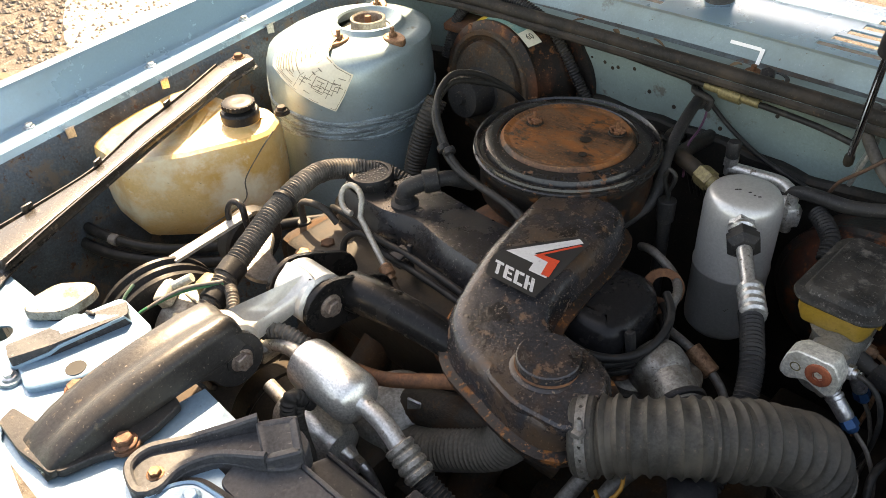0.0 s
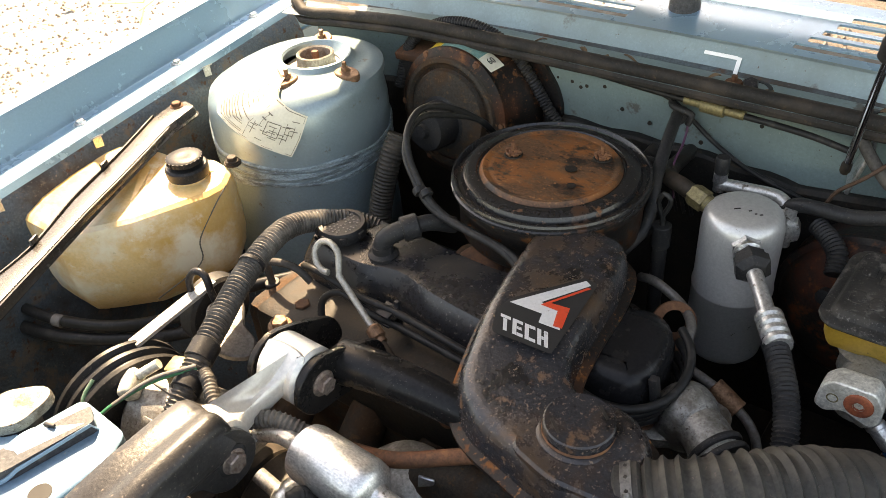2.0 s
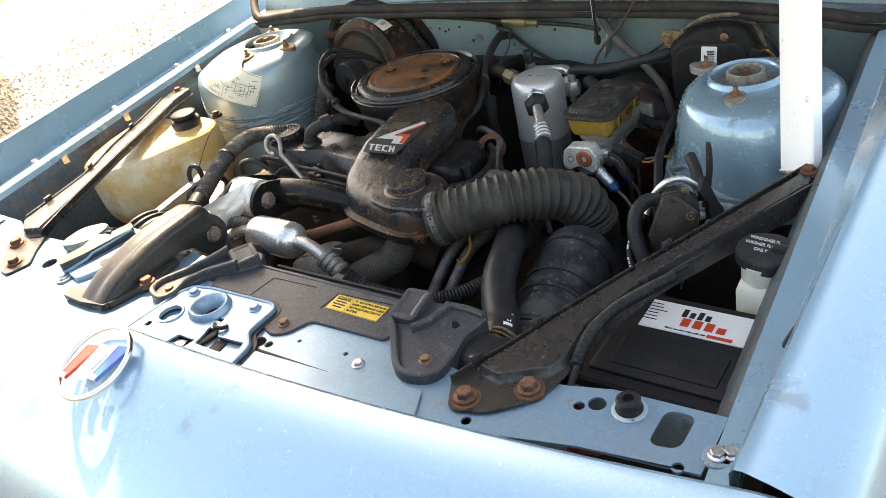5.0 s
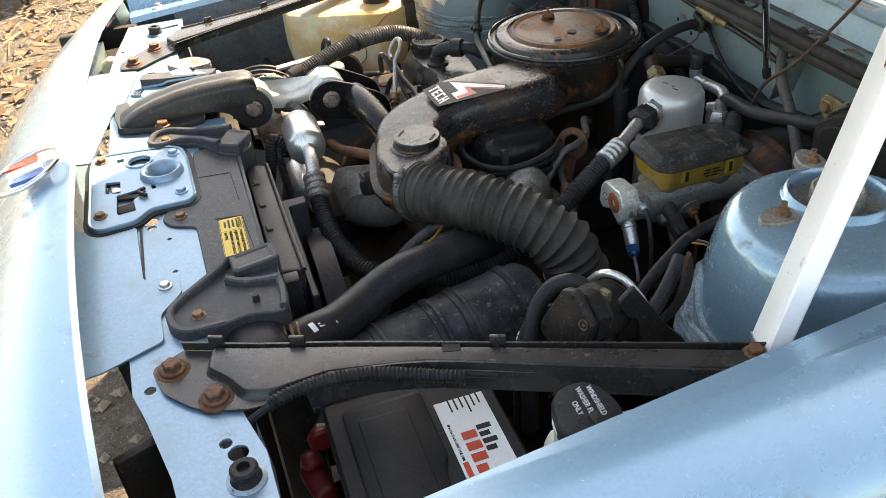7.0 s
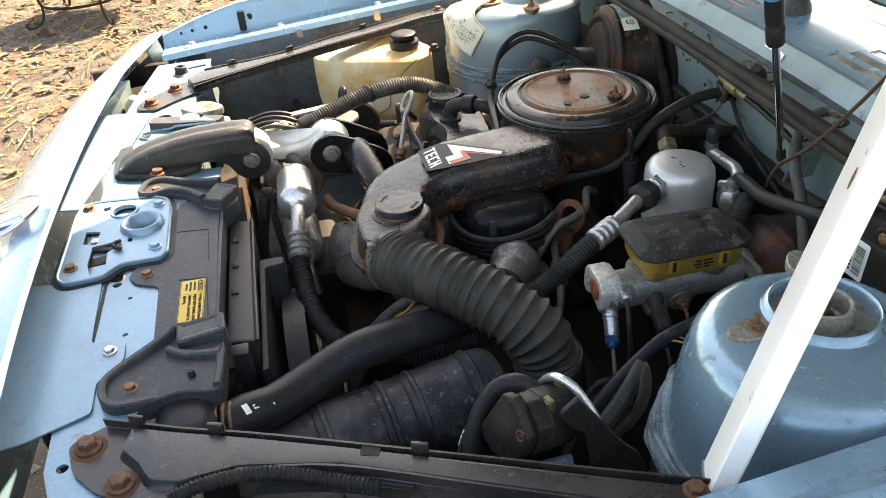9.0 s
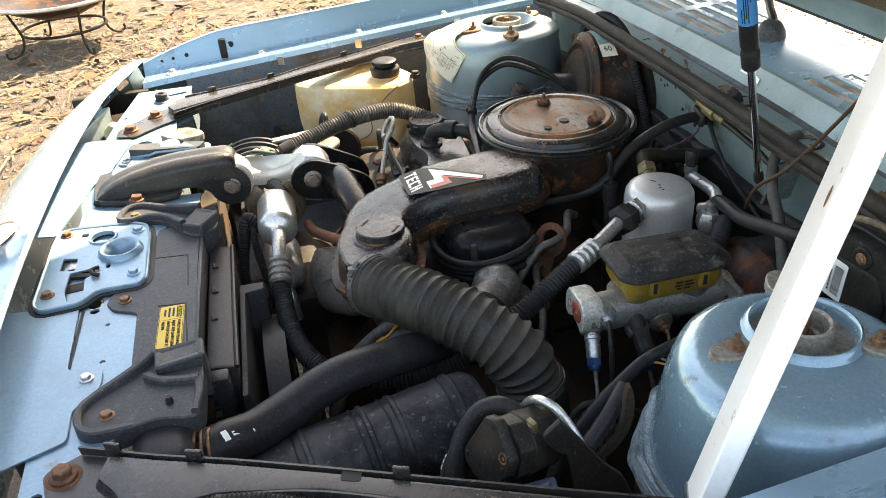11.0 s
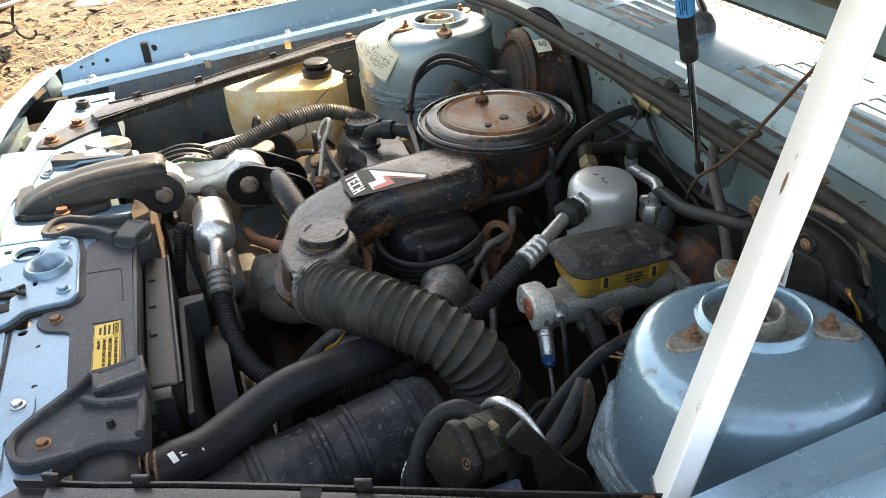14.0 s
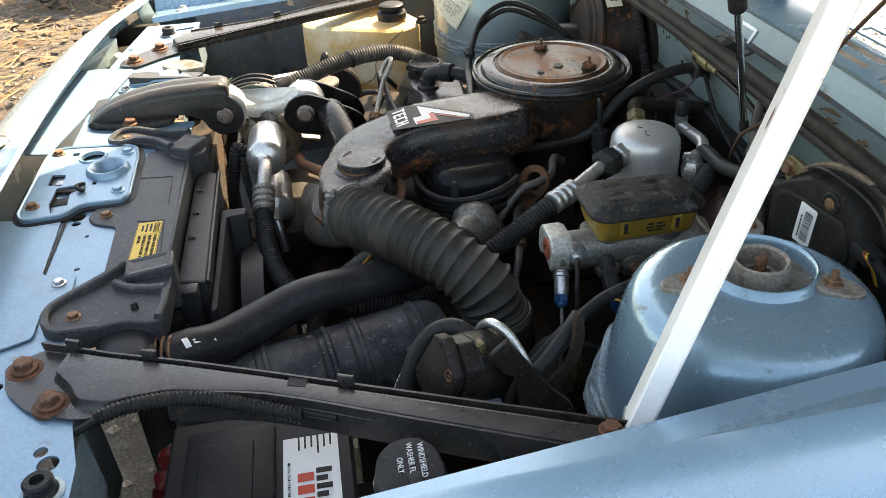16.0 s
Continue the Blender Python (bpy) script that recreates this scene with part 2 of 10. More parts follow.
M["wire"] = mat("black_wire", (0.018, 0.018, 0.018), 0.35, 0.0, [(60, 0.52, 0.66, (0.045, 0.042, 0.039), 0.55)], vary=0.08)
M["greywire"] = mat("grey_wire", (0.16, 0.15, 0.14), 0.5, vary=0.08)
M["greenwire"] = mat("green_wire", (0.02, 0.16, 0.08), 0.5, vary=0.05)
M["purplewire"] = mat("purple_wire", (0.09, 0.03, 0.07), 0.5, vary=0.05)
M["orangewire"] = mat("orange_wire", (0.5, 0.22, 0.03), 0.5, vary=0.05)
M["bluelabel"] = mat("blue_paper_label", (0.02, 0.24, 0.55), 0.4, vary=0.03)
M["bracketgrey"] = mat("worn_satin_black_bracket", (0.026, 0.025, 0.025), 0.30, 0.0, [(12, 0.52, 0.66, (0.040, 0.036, 0.033), 0.38), (60, 0.60, 0.66, (0.10, 0.075, 0.055), 0.5), (300, 0.60, 0.66, (0.17, 0.14, 0.12), 0.6)], [(300, 0.0003), (40, 0.0003)], spec=0.9)
M["gasket"] = mat("brittle_tan_gasket", (0.17, 0.125, 0.08), 0.8, 0.0, [(40, 0.48, 0.62, (0.07, 0.05, 0.035), 0.85)], [(90, 0.001)])
M["palegravel"] = mat("pale_gravel_drive", (0.43, 0.395, 0.345), 0.95, 0.0, [(2, 0.45, 0.62, (0.40, 0.355, 0.30), 0.95), (60, 0.56, 0.66, (0.30, 0.25, 0.20), 0.95), (140, 0.55, 0.63, (0.66, 0.63, 0.58), 0.95)], [(60, 0.012), (150, 0.006)], vary=0.2)
M["lefttower"] = mat("blue_tower_paint", (0.225, 0.37, 0.455), 0.26, 0.42, [(4, 0.5, 0.66, (0.16, 0.29, 0.37), 0.36), (40, 0.62, 0.68, (0.15, 0.19, 0.20), 0.5), (200, 0.65, 0.69, (0.38, 0.39, 0.38), 0.6)], [(40, 0.0004), (9, 0.004)], coat=0.9, vary=0.05)
M["towerpaint"] = mat("dusty_tower_paint", (0.215, 0.30, 0.33), 0.34, 0.3, [(5, 0.5, 0.64, (0.20, 0.265, 0.285), 0.45), (40, 0.62, 0.68, (0.16, 0.15, 0.13), 0.6), (190, 0.64, 0.68, (0.36, 0.35, 0.32), 0.7)], [(40, 0.0004)], coat=0.3, vary=0.05)
M["dustplate"] = mat("dusty_grey_plate", (0.26, 0.235, 0.20), 0.55, 0.3, [(60, 0.5, 0.66, (0.15, 0.10, 0.07), 0.7)])
# gutter: dirt and rust over a base darkened for the hood's shadow
M["gutter"] = mat("dirty_shaded_cowl_gutter", (0.085, 0.115, 0.125), 0.5, 0.1, [(6, 0.45, 0.60, (0.050, 0.045, 0.040), 0.7), (25, 0.54, 0.64, (0.11, 0.055, 0.03), 0.8), (160, 0.60, 0.66, (0.17, 0.14, 0.12), 0.85)], [(40, 0.0008)])
M["housing"] = mat("black_housing_with_rust", (0.018, 0.016, 0.015), 0.35, 0.05, [(9, 0.52, 0.62, (0.050, 0.023, 0.013), 0.6), (35, 0.57, 0.64, (0.12, 0.048, 0.02), 0.8), (170, 0.60, 0.66, (0.20, 0.09, 0.04), 0.85)], [(110, 0.0005)])
M["lidrust"] = mat("rusted_lid_paint", (0.115, 0.056, 0.031), 0.36, 0.1, [(9, 0.48, 0.57, (0.22, 0.078, 0.026), 0.55), (16, 0.53, 0.60, (0.026, 0.019, 0.016), 0.32), (60, 0.57, 0.64, (0.05, 0.027, 0.018), 0.6), (170, 0.58, 0.64, (0.32, 0.15, 0.07), 0.85)], [(140, 0.0006)], stretch=(1, 1.6, 1), spec=0.28)
M["lidblack"] = mat("glossy_black_lid", (0.016, 0.016, 0.017), 0.2, 0.0, [(8, 0.57, 0.64, (0.075, 0.030, 0.014), 0.5), (50, 0.60, 0.66, (0.16, 0.062, 0.024), 0.75), (200, 0.62, 0.67, (0.14, 0.10, 0.07), 0.8)], [(140, 0.0002)], spec=1.2)
M["ductplastic"] = mat("scuffed_black_duct", (0.024, 0.025, 0.029), 0.34, 0.0, [(14, 0.48, 0.60, (0.070, 0.070, 0.070), 0.6), (130, 0.57, 0.63, (0.14, 0.135, 0.13), 0.8)], [(90, 0.0014)])
M["coverpaint"] = mat("satin_black_cover_paint", (0.017, 0.017, 0.019), 0.24, 0.0, [(12, 0.52, 0.62, (0.034, 0.030, 0.027), 0.4), (140, 0.60, 0.66, (0.09, 0.075, 0.06), 0.7)], [(130, 0.0003)], spec=1.3)
M["muffalu"] = mat("satin_aluminium_can", (0.68, 0.67, 0.64), 0.30, 0.8, [(30, 0.60, 0.76, (0.52, 0.48, 0.43), 0.45), (140, 0.67, 0.71, (0.24, 0.20, 0.17), 0.6)], [(120, 0.0002)], stretch=(1, 2, 2))
M["castmid"] = mat("grey_cast_alloy", (0.26, 0.25, 0.23), 0.40, 0.6, [(30, 0.50, 0.64, (0.24, 0.22, 0.19), 0.6), (220, 0.58, 0.65, (0.16, 0.14, 0.11), 0.75)], [(220, 0.0005), (30, 0.0005)])
M["lidgrime"] = mat("grimy_rubber_lid", (0.018, 0.0175, 0.017), 0.45, 0.0, [(14, 0.48, 0.62, (0.042, 0.037, 0.032), 0.65), (55, 0.53, 0.62, (0.10, 0.09, 0.08), 0.75), (300, 0.58, 0.65, (0.13, 0.12, 0.11), 0.85)], [(120, 0.0006)])
M["castlight"] = mat("pale_machined_casting", (0.60, 0.58, 0.52), 0.5, 0.45, [(40, 0.55, 0.75, (0.34, 0.31, 0.26), 0.6)], [(200, 0.0003)])
M["redplug"] = mat("rust_red_plug", (0.33, 0.085, 0.04), 0.6, 0.2, [(80, 0.5, 0.7, (0.20, 0.05, 0.03), 0.7)])
M["boostrust"] = mat("rusting_black_drum", (0.020, 0.017, 0.016), 0.4, 0.1, [(7, 0.50, 0.62, (0.090, 0.028, 0.016), 0.6), (22, 0.55, 0.63, (0.13, 0.045, 0.02), 0.7), (60, 0.57, 0.66, (0.17, 0.06, 0.026), 0.85)], [(70, 0.0010)])
M["blowrust"] = mat("rusted_blower_drum", (0.036, 0.019, 0.013), 0.5, 0.1, [(7, 0.50, 0.64, (0.110, 0.036, 0.016), 0.6), (16, 0.44, 0.54, (0.014, 0.011, 0.0095), 0.45), (60, 0.56, 0.65, (0.16, 0.066, 0.028), 0.8), (180, 0.60, 0.66, (0.24, 0.11, 0.05), 0.85)], [(90, 0.0010)])
M["teal"] = mat("teal_label_print", (0.10, 0.22, 0.20), 0.5, 0.0, [(100, 0.5, 0.7, (0.3, 0.33, 0.25), 0.6)])
M["coverblack"] = mat("dusty_black_cover", (0.013, 0.0125, 0.012), 0.55, 0.0, [(16, 0.5, 0.66, (0.026, 0.022, 0.018), 0.6), (320, 0.61, 0.66, (0.09, 0.08, 0.07), 0.8)], [(220, 0.0004)])
M["brace"] = mat("weathered_black_brace", (0.030, 0.028, 0.027), 0.27, 0.0, [(9, 0.50, 0.64, (0.050, 0.040, 0.033), 0.36), (75, 0.62, 0.68, (0.10, 0.065, 0.042), 0.45), (340, 0.62, 0.67, (0.13, 0.105, 0.09), 0.6)], [(340, 0.0002), (60, 0.0003)], spec=1.5)
M["rustbolt"] = mat("rusty_bolt", (0.17, 0.075, 0.042), 0.65, 0.25, [(120, 0.45, 0.62, (0.08, 0.042, 0.028), 0.8), (300, 0.58, 0.64, (0.30, 0.15, 0.08), 0.85)], [(250, 0.0004)])
M["battcase"] = mat("matt_black_battery_case", (0.016, 0.016, 0.017), 0.5, 0.0, [(25, 0.55, 0.8, (0.035, 0.034, 0.033), 0.6)], [(300, 0.0002)])
M["mountblack"] = mat("worn_black_bracket", (0.011, 0.0105, 0.0105), 0.25, 0.0, [(12, 0.5, 0.62, (0.022, 0.019, 0.017), 0.4), (60, 0.63, 0.68, (0.06, 0.045, 0.035), 0.6), (300, 0.63, 0.67, (0.13, 0.11, 0.095), 0.7)], [(200, 0.0002), (25, 0.0005)])
M["castlink"] = mat("pale_cast_aluminium", (0.66, 0.64, 0.60), 0.36, 0.45, [(14, 0.52, 0.68, (0.52, 0.48, 0.43), 0.5), (150, 0.65, 0.69, (0.22, 0.19, 0.15), 0.7)], [(150, 0.0002)], vary=0.05)
M["boltsteel"] = mat("stained_steel_bolt", (0.28, 0.22, 0.19), 0.5, 0.7, [(140, 0.5, 0.7, (0.14, 0.07, 0.045), 0.7)])
M["loom"] = mat("dusty_loom_plastic", (0.060, 0.056, 0.052), 0.4, 0.0, [(25, 0.47, 0.60, (0.15, 0.135, 0.118), 0.6)], [(200, 0.0002)])
M["linegrey"] = mat("oxidised_grey_line", (0.14, 0.13, 0.12), 0.5, 0.4, [(40, 0.5, 0.66, (0.08, 0.062, 0.05), 0.7)])
M["belt"] = mat("worn_grey_belt", (0.34, 0.33, 0.31), 0.6, 0.0, [(40, 0.5, 0.7, (0.16, 0.15, 0.14), 0.7)], stretch=(6, 1, 1))
M["dipsteel"] = mat("dull_grey_dipstick", (0.36, 0.34, 0.30), 0.5, 0.5, [(60, 0.5, 0.72, (0.22, 0.19, 0.16), 0.6)])
M["hosegrey"] = mat("weathered_grey_hose", (0.06, 0.055, 0.05), 0.6, 0.0, [(25, 0.5, 0.7, (0.09, 0.08, 0.07), 0.75)])
M["brownwire"] = mat("brown_wire", (0.07, 0.04, 0.028), 0.6, vary=0.05)
M["ductpaper"] = mat("grimy_paper_duct", (0.085, 0.075, 0.062), 0.8, 0.0, [(20, 0.45, 0.7, (0.05, 0.043, 0.036), 0.85)])
M["servoblack"] = mat("dusty_servo_plastic", (0.022, 0.020, 0.0185), 0.36, 0.0, [(14, 0.48, 0.62, (0.05, 0.036, 0.027), 0.55), (300, 0.58, 0.65, (0.12, 0.10, 0.085), 0.8)], [(160, 0.0004)])
M["bluegrey"] = mat("blue_grey_plug", (0.08, 0.11, 0.16), 0.5, vary=0.06)
M["plugcover"] = mat("glossy_black_cover", (0.012, 0.012, 0.013), 0.25, 0.0, [(20, 0.55, 0.75, (0.03, 0.028, 0.026), 0.5)])
M["shield"] = mat("dull_pale_shield", (0.34, 0.33, 0.31), 0.55, 0.6, [(22, 0.48, 0.7, (0.14, 0.12, 0.10), 0.75)], [(30, 0.003)])
M["boardpaint"] = mat("flaking_white_boards", (0.62, 0.60, 0.56), 0.8, 0.0, [(8, 0.52, 0.60, (0.26, 0.19, 0.13), 0.9), (30, 0.6, 0.66, (0.2, 0.14, 0.1), 0.9)], [(30, 0.004)], stretch=(4, 4, 0.6))
M["stone"] = mat("pale_gravel", (0.274, 0.238, 0.202), 0.9, 0.0, [(3, 0.4, 0.6, (0.187, 0.151, 0.122), 0.9)], vary=0.15)


# ---- mesh tools (all in metres, in the car's frame: x to its left, y to its rear) ----
def link(name, bm, material, parent=None, label="", smooth=38):
    me = bpy.data.meshes.new(name)
    bmesh.ops.recalc_face_normals(bm, faces=bm.faces)
    bm.to_mesh(me)
    bm.free()
    if smooth:
        me.polygons.foreach_set("use_smooth", [True] * len(me.polygons))
        me.set_sharp_from_angle(angle=radians(smooth))
    for one in (material if isinstance(material, (list, tuple)) else [material]):
        me.materials.append(M[one])
    ob = new(name, me)
    if parent:
        ob.parent = parent
        ob.matrix_parent_inverse = Matrix() if parent.parent else Matrix.Translation(-parent.location)
    if label:
        ob["label"] = label
    return ob


def part(name, bm, material, parent, label="", smooth=38):
    return link(name, bm, material, parent, label, smooth)


def thing(name, at, label, category, group="", kind=""):
    ob = new(name)
    ob.location = at
    ob.empty_display_size = 0.05
    bpy.context.view_layer.update()
    return tagged(ob, label, category, group, kind)


def V(p):
    return Vector(p)


def box(bm, c, s, rot=None, bevel=0.0, segs=2):
    m = Matrix.Translation(c)
    if rot is not None:
        m = m @ (rot if isinstance(rot, Matrix) else Euler([radians(a) for a in rot]).to_matrix().to_4x4())
    g = bmesh.ops.create_cube(bm, size=1.0, matrix=m @ Matrix.Diagonal((*s, 1)))
    if bevel:
        es = list({e for v in g["verts"] for e in v.link_edges})
        bmesh.ops.bevel(bm, geom=es, offset=bevel, segments=segs, profile=0.5, affect="EDGES")
    return bm


def axis_frame(d):
    d = V(d).normalized()
    u = d.orthogonal().normalized()
    return u, d.cross(u), d


def lathe(bm, at, axis, prof, seg=32, caps=True, turn=0.0):
    """prof: (radius, height along the axis) pairs."""
    u, w, d = axis_frame(axis)
    at = V(at)
    rings = []
    for r, h in prof:
        if r < 1e-6:
            rings.append([bm.verts.new(at + d * h)])
        else:
            rings.append([bm.verts.new(at + d * h + (u * math.cos(a) + w * math.sin(a)) * r) for a in [turn + 2 * math.pi * i / seg for i in range(seg)]])
    for a, b in zip(rings, rings[1:]):
        for i in range(seg):
            j = (i + 1) % seg
            if len(a) == 1 and len(b) == 1:
                continue
            if len(a) == 1:
                bm.faces.new((a[0], b[i], b[j]))
            elif len(b) == 1:
                bm.faces.new((a[i], a[j], b[0]))
            else:
                bm.faces.new((a[i], a[j], b[j], b[i]))
    if caps:
        for r in (rings[0], rings[-1]):
            if len(r) > 2:
                bm.faces.new(r)
    return bm


def cyl(bm, a, b, r, r2=None, seg=20, bevel=0.0):
    a, b = V(a), V(b)
    L = (b - a).length
    r2 = r if r2 is None else r2
    if bevel:
        prof = [(max(r - bevel, 1e-4), 0), (r, bevel), (r2, L - bevel), (max(r2 - bevel, 1e-4), L)]
    else:
        prof = [(r, 0), (r2, L)]
    return lathe(bm, a, b - a, prof, seg)


def spline(pts, step=0.006, closed=False):
    """A smooth curve through the points, as evenly spaced places."""
    p = [V(q) for q in pts]
    n = len(p)
    out = []
    spans = n if closed else n - 1
    for i in range(spans):
        p1, p2 = p[i], p[(i + 1) % n]
        p0 = p[i - 1] if (closed or i) else p1 + (p1 - p2)
        p3 = p[(i + 2) % n] if (closed or i + 2 < n) else p2 + (p2 - p1)
        k = max(2, int((p2 - p1).length / step))
        for j in range(k):
            t = j / k
            out.append(0.5 * ((2 * p1) + (p2 - p0) * t + (2 * p0 - 5 * p1 + 4 * p2 - p3) * t * t + (3 * p1 - p0 - 3 * p2 + p3) * t ** 3))
    if not closed:
        out.append(p[-1])
    return out


def sweep(bm, path, radius, seg=12, caps=True, closed=False):
    """A tube along places; radius: a number or a function of the length gone."""
    rad = radius if callable(radius) else (lambda s: radius)
    u = None
    rings, s = [], 0.0
    n = len(path)
    for i, p in enumerate(path):
        d = (path[(i + 1) % n] - path[i - 1]) if (closed or 0 < i < n - 1) else (path[1] - path[0] if i == 0 else path[-1] - path[-2])
        d = d.normalized()
        if u is None:
            u = d.orthogonal().normalized()
        u = (u - d * u.dot(d)).normalized()
        w = d.cross(u)
        if i:
            s += (p - path[i - 1]).length
        r = rad(s)
        rings.append([bm.verts.new(p + (u * math.cos(2 * math.pi * k / seg) + w * math.sin(2 * math.pi * k / seg)) * r) for k in range(seg)])
    pairs = list(zip(rings, rings[1:])) + ([(rings[-1], rings[0])] if closed else [])
    for a, b in pairs:
        for k in range(seg):
            j = (k + 1) % seg
            bm.faces.new((a[k], a[j], b[j], b[k]))
    if caps and not closed:
        bm.faces.new(rings[0])
        bm.faces.new(rings[-1])
    return bm


def tube(bm, pts, r, seg=12, step=0.006):
    return sweep(bm, spline(pts, step), r, seg)


def ribbed(bm, pts, r, depth, pitch, seg=16):
    """A corrugated tube: rounded ribs at the given pitch."""
    path = spline(pts, pitch / 6)
    return sweep(bm, path, lambda s: r - depth * (0.5 - 0.5 * math.cos(2 * math.pi * s / pitch)) ** 0.6, seg)


def plate(bm, outline, z, thick, holes=(), lift=None):
    """A flat sheet with holes cut through it; its upper face lies at z (or at lift(x, y) more)."""
    edges = []
    for loop in (outline, *holes):
        vs = [bm.verts.new((x, y, z)) for x, y in loop]
        edges += [bm.edges.new((vs[i], vs[(i + 1) % len(vs)])) for i in range(len(vs))]
    g = bmesh.ops.triangle_fill(bm, use_beauty=True, edges=edges, normal=(0, 0, 1))
    faces = [f for f in g["geom"] if isinstance(f, bmesh.types.BMFace)]
    e = bmesh.ops.extrude_face_region(bm, geom=faces)
    vs = [v for v in e["geom"] if isinstance(v, bmesh.types.BMVert)]
    bmesh.ops.translate(bm, verts=vs, vec=(0, 0, -thick))
    if lift:
        for v in bm.verts:
            v.co.z += lift(v.co.x, v.co.y)
    return bm


def circle(cx, cy, r, n=24, ry=None, turn=0.0):
    c, s = math.cos(turn), math.sin(turn)
    pts = [(r * math.cos(2 * math.pi * i / n), (ry or r) * math.sin(2 * math.pi * i / n)) for i in range(n)]
    return [(cx + x * c - y * s, cy + x * s + y * c) for x, y in pts]


def rounded(pts, r=0.01, n=5):
    """An outline with its corners rounded."""
    out = []
    k = len(pts)
    for i in range(k):
        p0, p1, p2 = (V((*pts[j % k], 0)) for j in (i - 1, i, i + 1))
        a, b = (p0 - p1), (p2 - p1)
        q = min(r, a.length * 0.45, b.length * 0.45)
        s, e = p1 + a.normalized() * q, p1 + b.normalized() * q
        for j in range(n + 1):
            t = j / n
            v = s * (1 - t) ** 2 + p1 * 2 * t * (1 - t) + e * t * t
            out.append((v.x, v.y))
    return out


def smooth_loop(pts, step=0.008):
    return [(p.x, p.y) for p in spline([(x, y, 0) for x, y in pts], step, True)]


def inset(loop, d):
    """The outline moved inwards by d (outwards where minus), corner by corner."""
    n = len(loop)
    area = sum(loop[i][0] * loop[(i + 1) % n][1] - loop[(i + 1) % n][0] * loop[i][1] for i in range(n))
    sg = 1 if area > 0 else -1
    out = []
    for i in range(n):
        a, b, c = V((*loop[i - 1], 0)), V((*loop[i], 0)), V((*loop[(i + 1) % n], 0))
        t = ((b - a).normalized() + (c - b).normalized())
        t = t.normalized() if t.length > 1e-6 else (b - a).normalized()
        out.append((b.x - t.y * sg * d, b.y + t.x * sg * d))
    return out


def pillow(bm, loop, levels, lift=None, caps=(True, True), frame_m=None):
    """A body from one outline at several levels: (inset, z) from below to above."""
    rings = []
    for d, z in levels:
        rings.append([bm.verts.new((x, y, z + (lift(x, y) if lift else 0))) for x, y in inset(loop, d)])
    n = len(loop)
    for a, b in zip(rings, rings[1:]):
        for i in range(n):
            j = (i + 1) % n
            bm.faces.new((a[i], a[j], b[j], b[i]))
    for on, r in zip(caps, (rings[0], rings[-1])):
        if on:
            es = [bm.edges.get((r[i], r[(i + 1) % n])) for i in range(n)]
            bmesh.ops.triangle_fill(bm, use_beauty=True, edges=es)
    if frame_m is not None:
        bmesh.ops.transform(bm, matrix=frame_m, verts=[v for r in rings for v in r])
    return bm


def bolt(parent, at, axis=(0, 0, 1), r=0.009, material="bolt", washer=0.0, h=0.008, name="bolt", wmat=None):
    """A hex-headed bolt with a flange."""
    bm = bmesh.new()
    k = r / 0.009
    lathe(bm, at, axis, [(r * 1.35, -0.004), (r * 1.35, 0.0012 * k), (r * 1.2, 0.0022 * k)], 20)
    lathe(bm, at, axis, [(r * 1.0, 0), (r * 1.0, h * k * 0.85), (r * 0.86, h * k)], 6, turn=at[0] * 40)
    ob = part(name, bm, material, parent)
    if washer:
        bm = bmesh.new()
        lathe(bm, V(at) - V(axis).normalized() * 0.0025, axis, [(washer, -0.003), (washer, 0.0), (washer - 0.0008, 0.001)], 24)
        part("washer", bm, wmat or material, parent)
    return ob


def words(text, size, at, turn=0.0, material="ink", parent=None, name="lettering", align="CENTER", tilt=None, depth=0.0002, squash=1.0):
    """Lettering as a flat mesh, laid face up (or by the matrix tilt) at a place."""
    cu = bpy.data.curves.new(name, "FONT")
    cu.body, cu.size, cu.align_x, cu.align_y, cu.extrude = text, size, align, "CENTER", depth
    cu.resolution_u = 2
    tmp = bpy.data.objects.new("tmp", cu)
    me = bpy.data.meshes.new_from_object(tmp)
    bpy.data.objects.remove(tmp)
    m = Matrix.Translation(at) @ (tilt if tilt is not None else Matrix.Rotation(turn, 4, "Z")) @ Matrix.Diagonal((squash, 1, 1, 1))
    me.transform(m)
    me.materials.append(M[material])
    ob = new(name, me)
    if parent:
        ob.parent = parent
        ob.matrix_parent_inverse = Matrix() if parent.parent else Matrix.Translation(-parent.location)
    return ob


def flat_quads(bm, at, ux, uy, rects):
    """Flat printed marks: rects (u0, v0, u1, v1) on the plane at + u*ux + v*uy."""
    at, ux, uy = V(at), V(ux), V(uy)
    for a, b, c, d in rects:
        bm.faces.new([bm.verts.new(at + ux * u + uy * v) for u, v in ((a, b), (c, b), (c, d), (a, d))])
    return bm


# ---- the ground and what stands on it ----
def build_ground():
    bm = bmesh.new()
    bmesh.ops.create_grid(bm, x_segments=2, y_segments=2, size=150)
    tagged(link("ground", bm, "earth", smooth=0), "gravelly earth with dead leaves and straw", "ground", kind="structure")


build_ground()


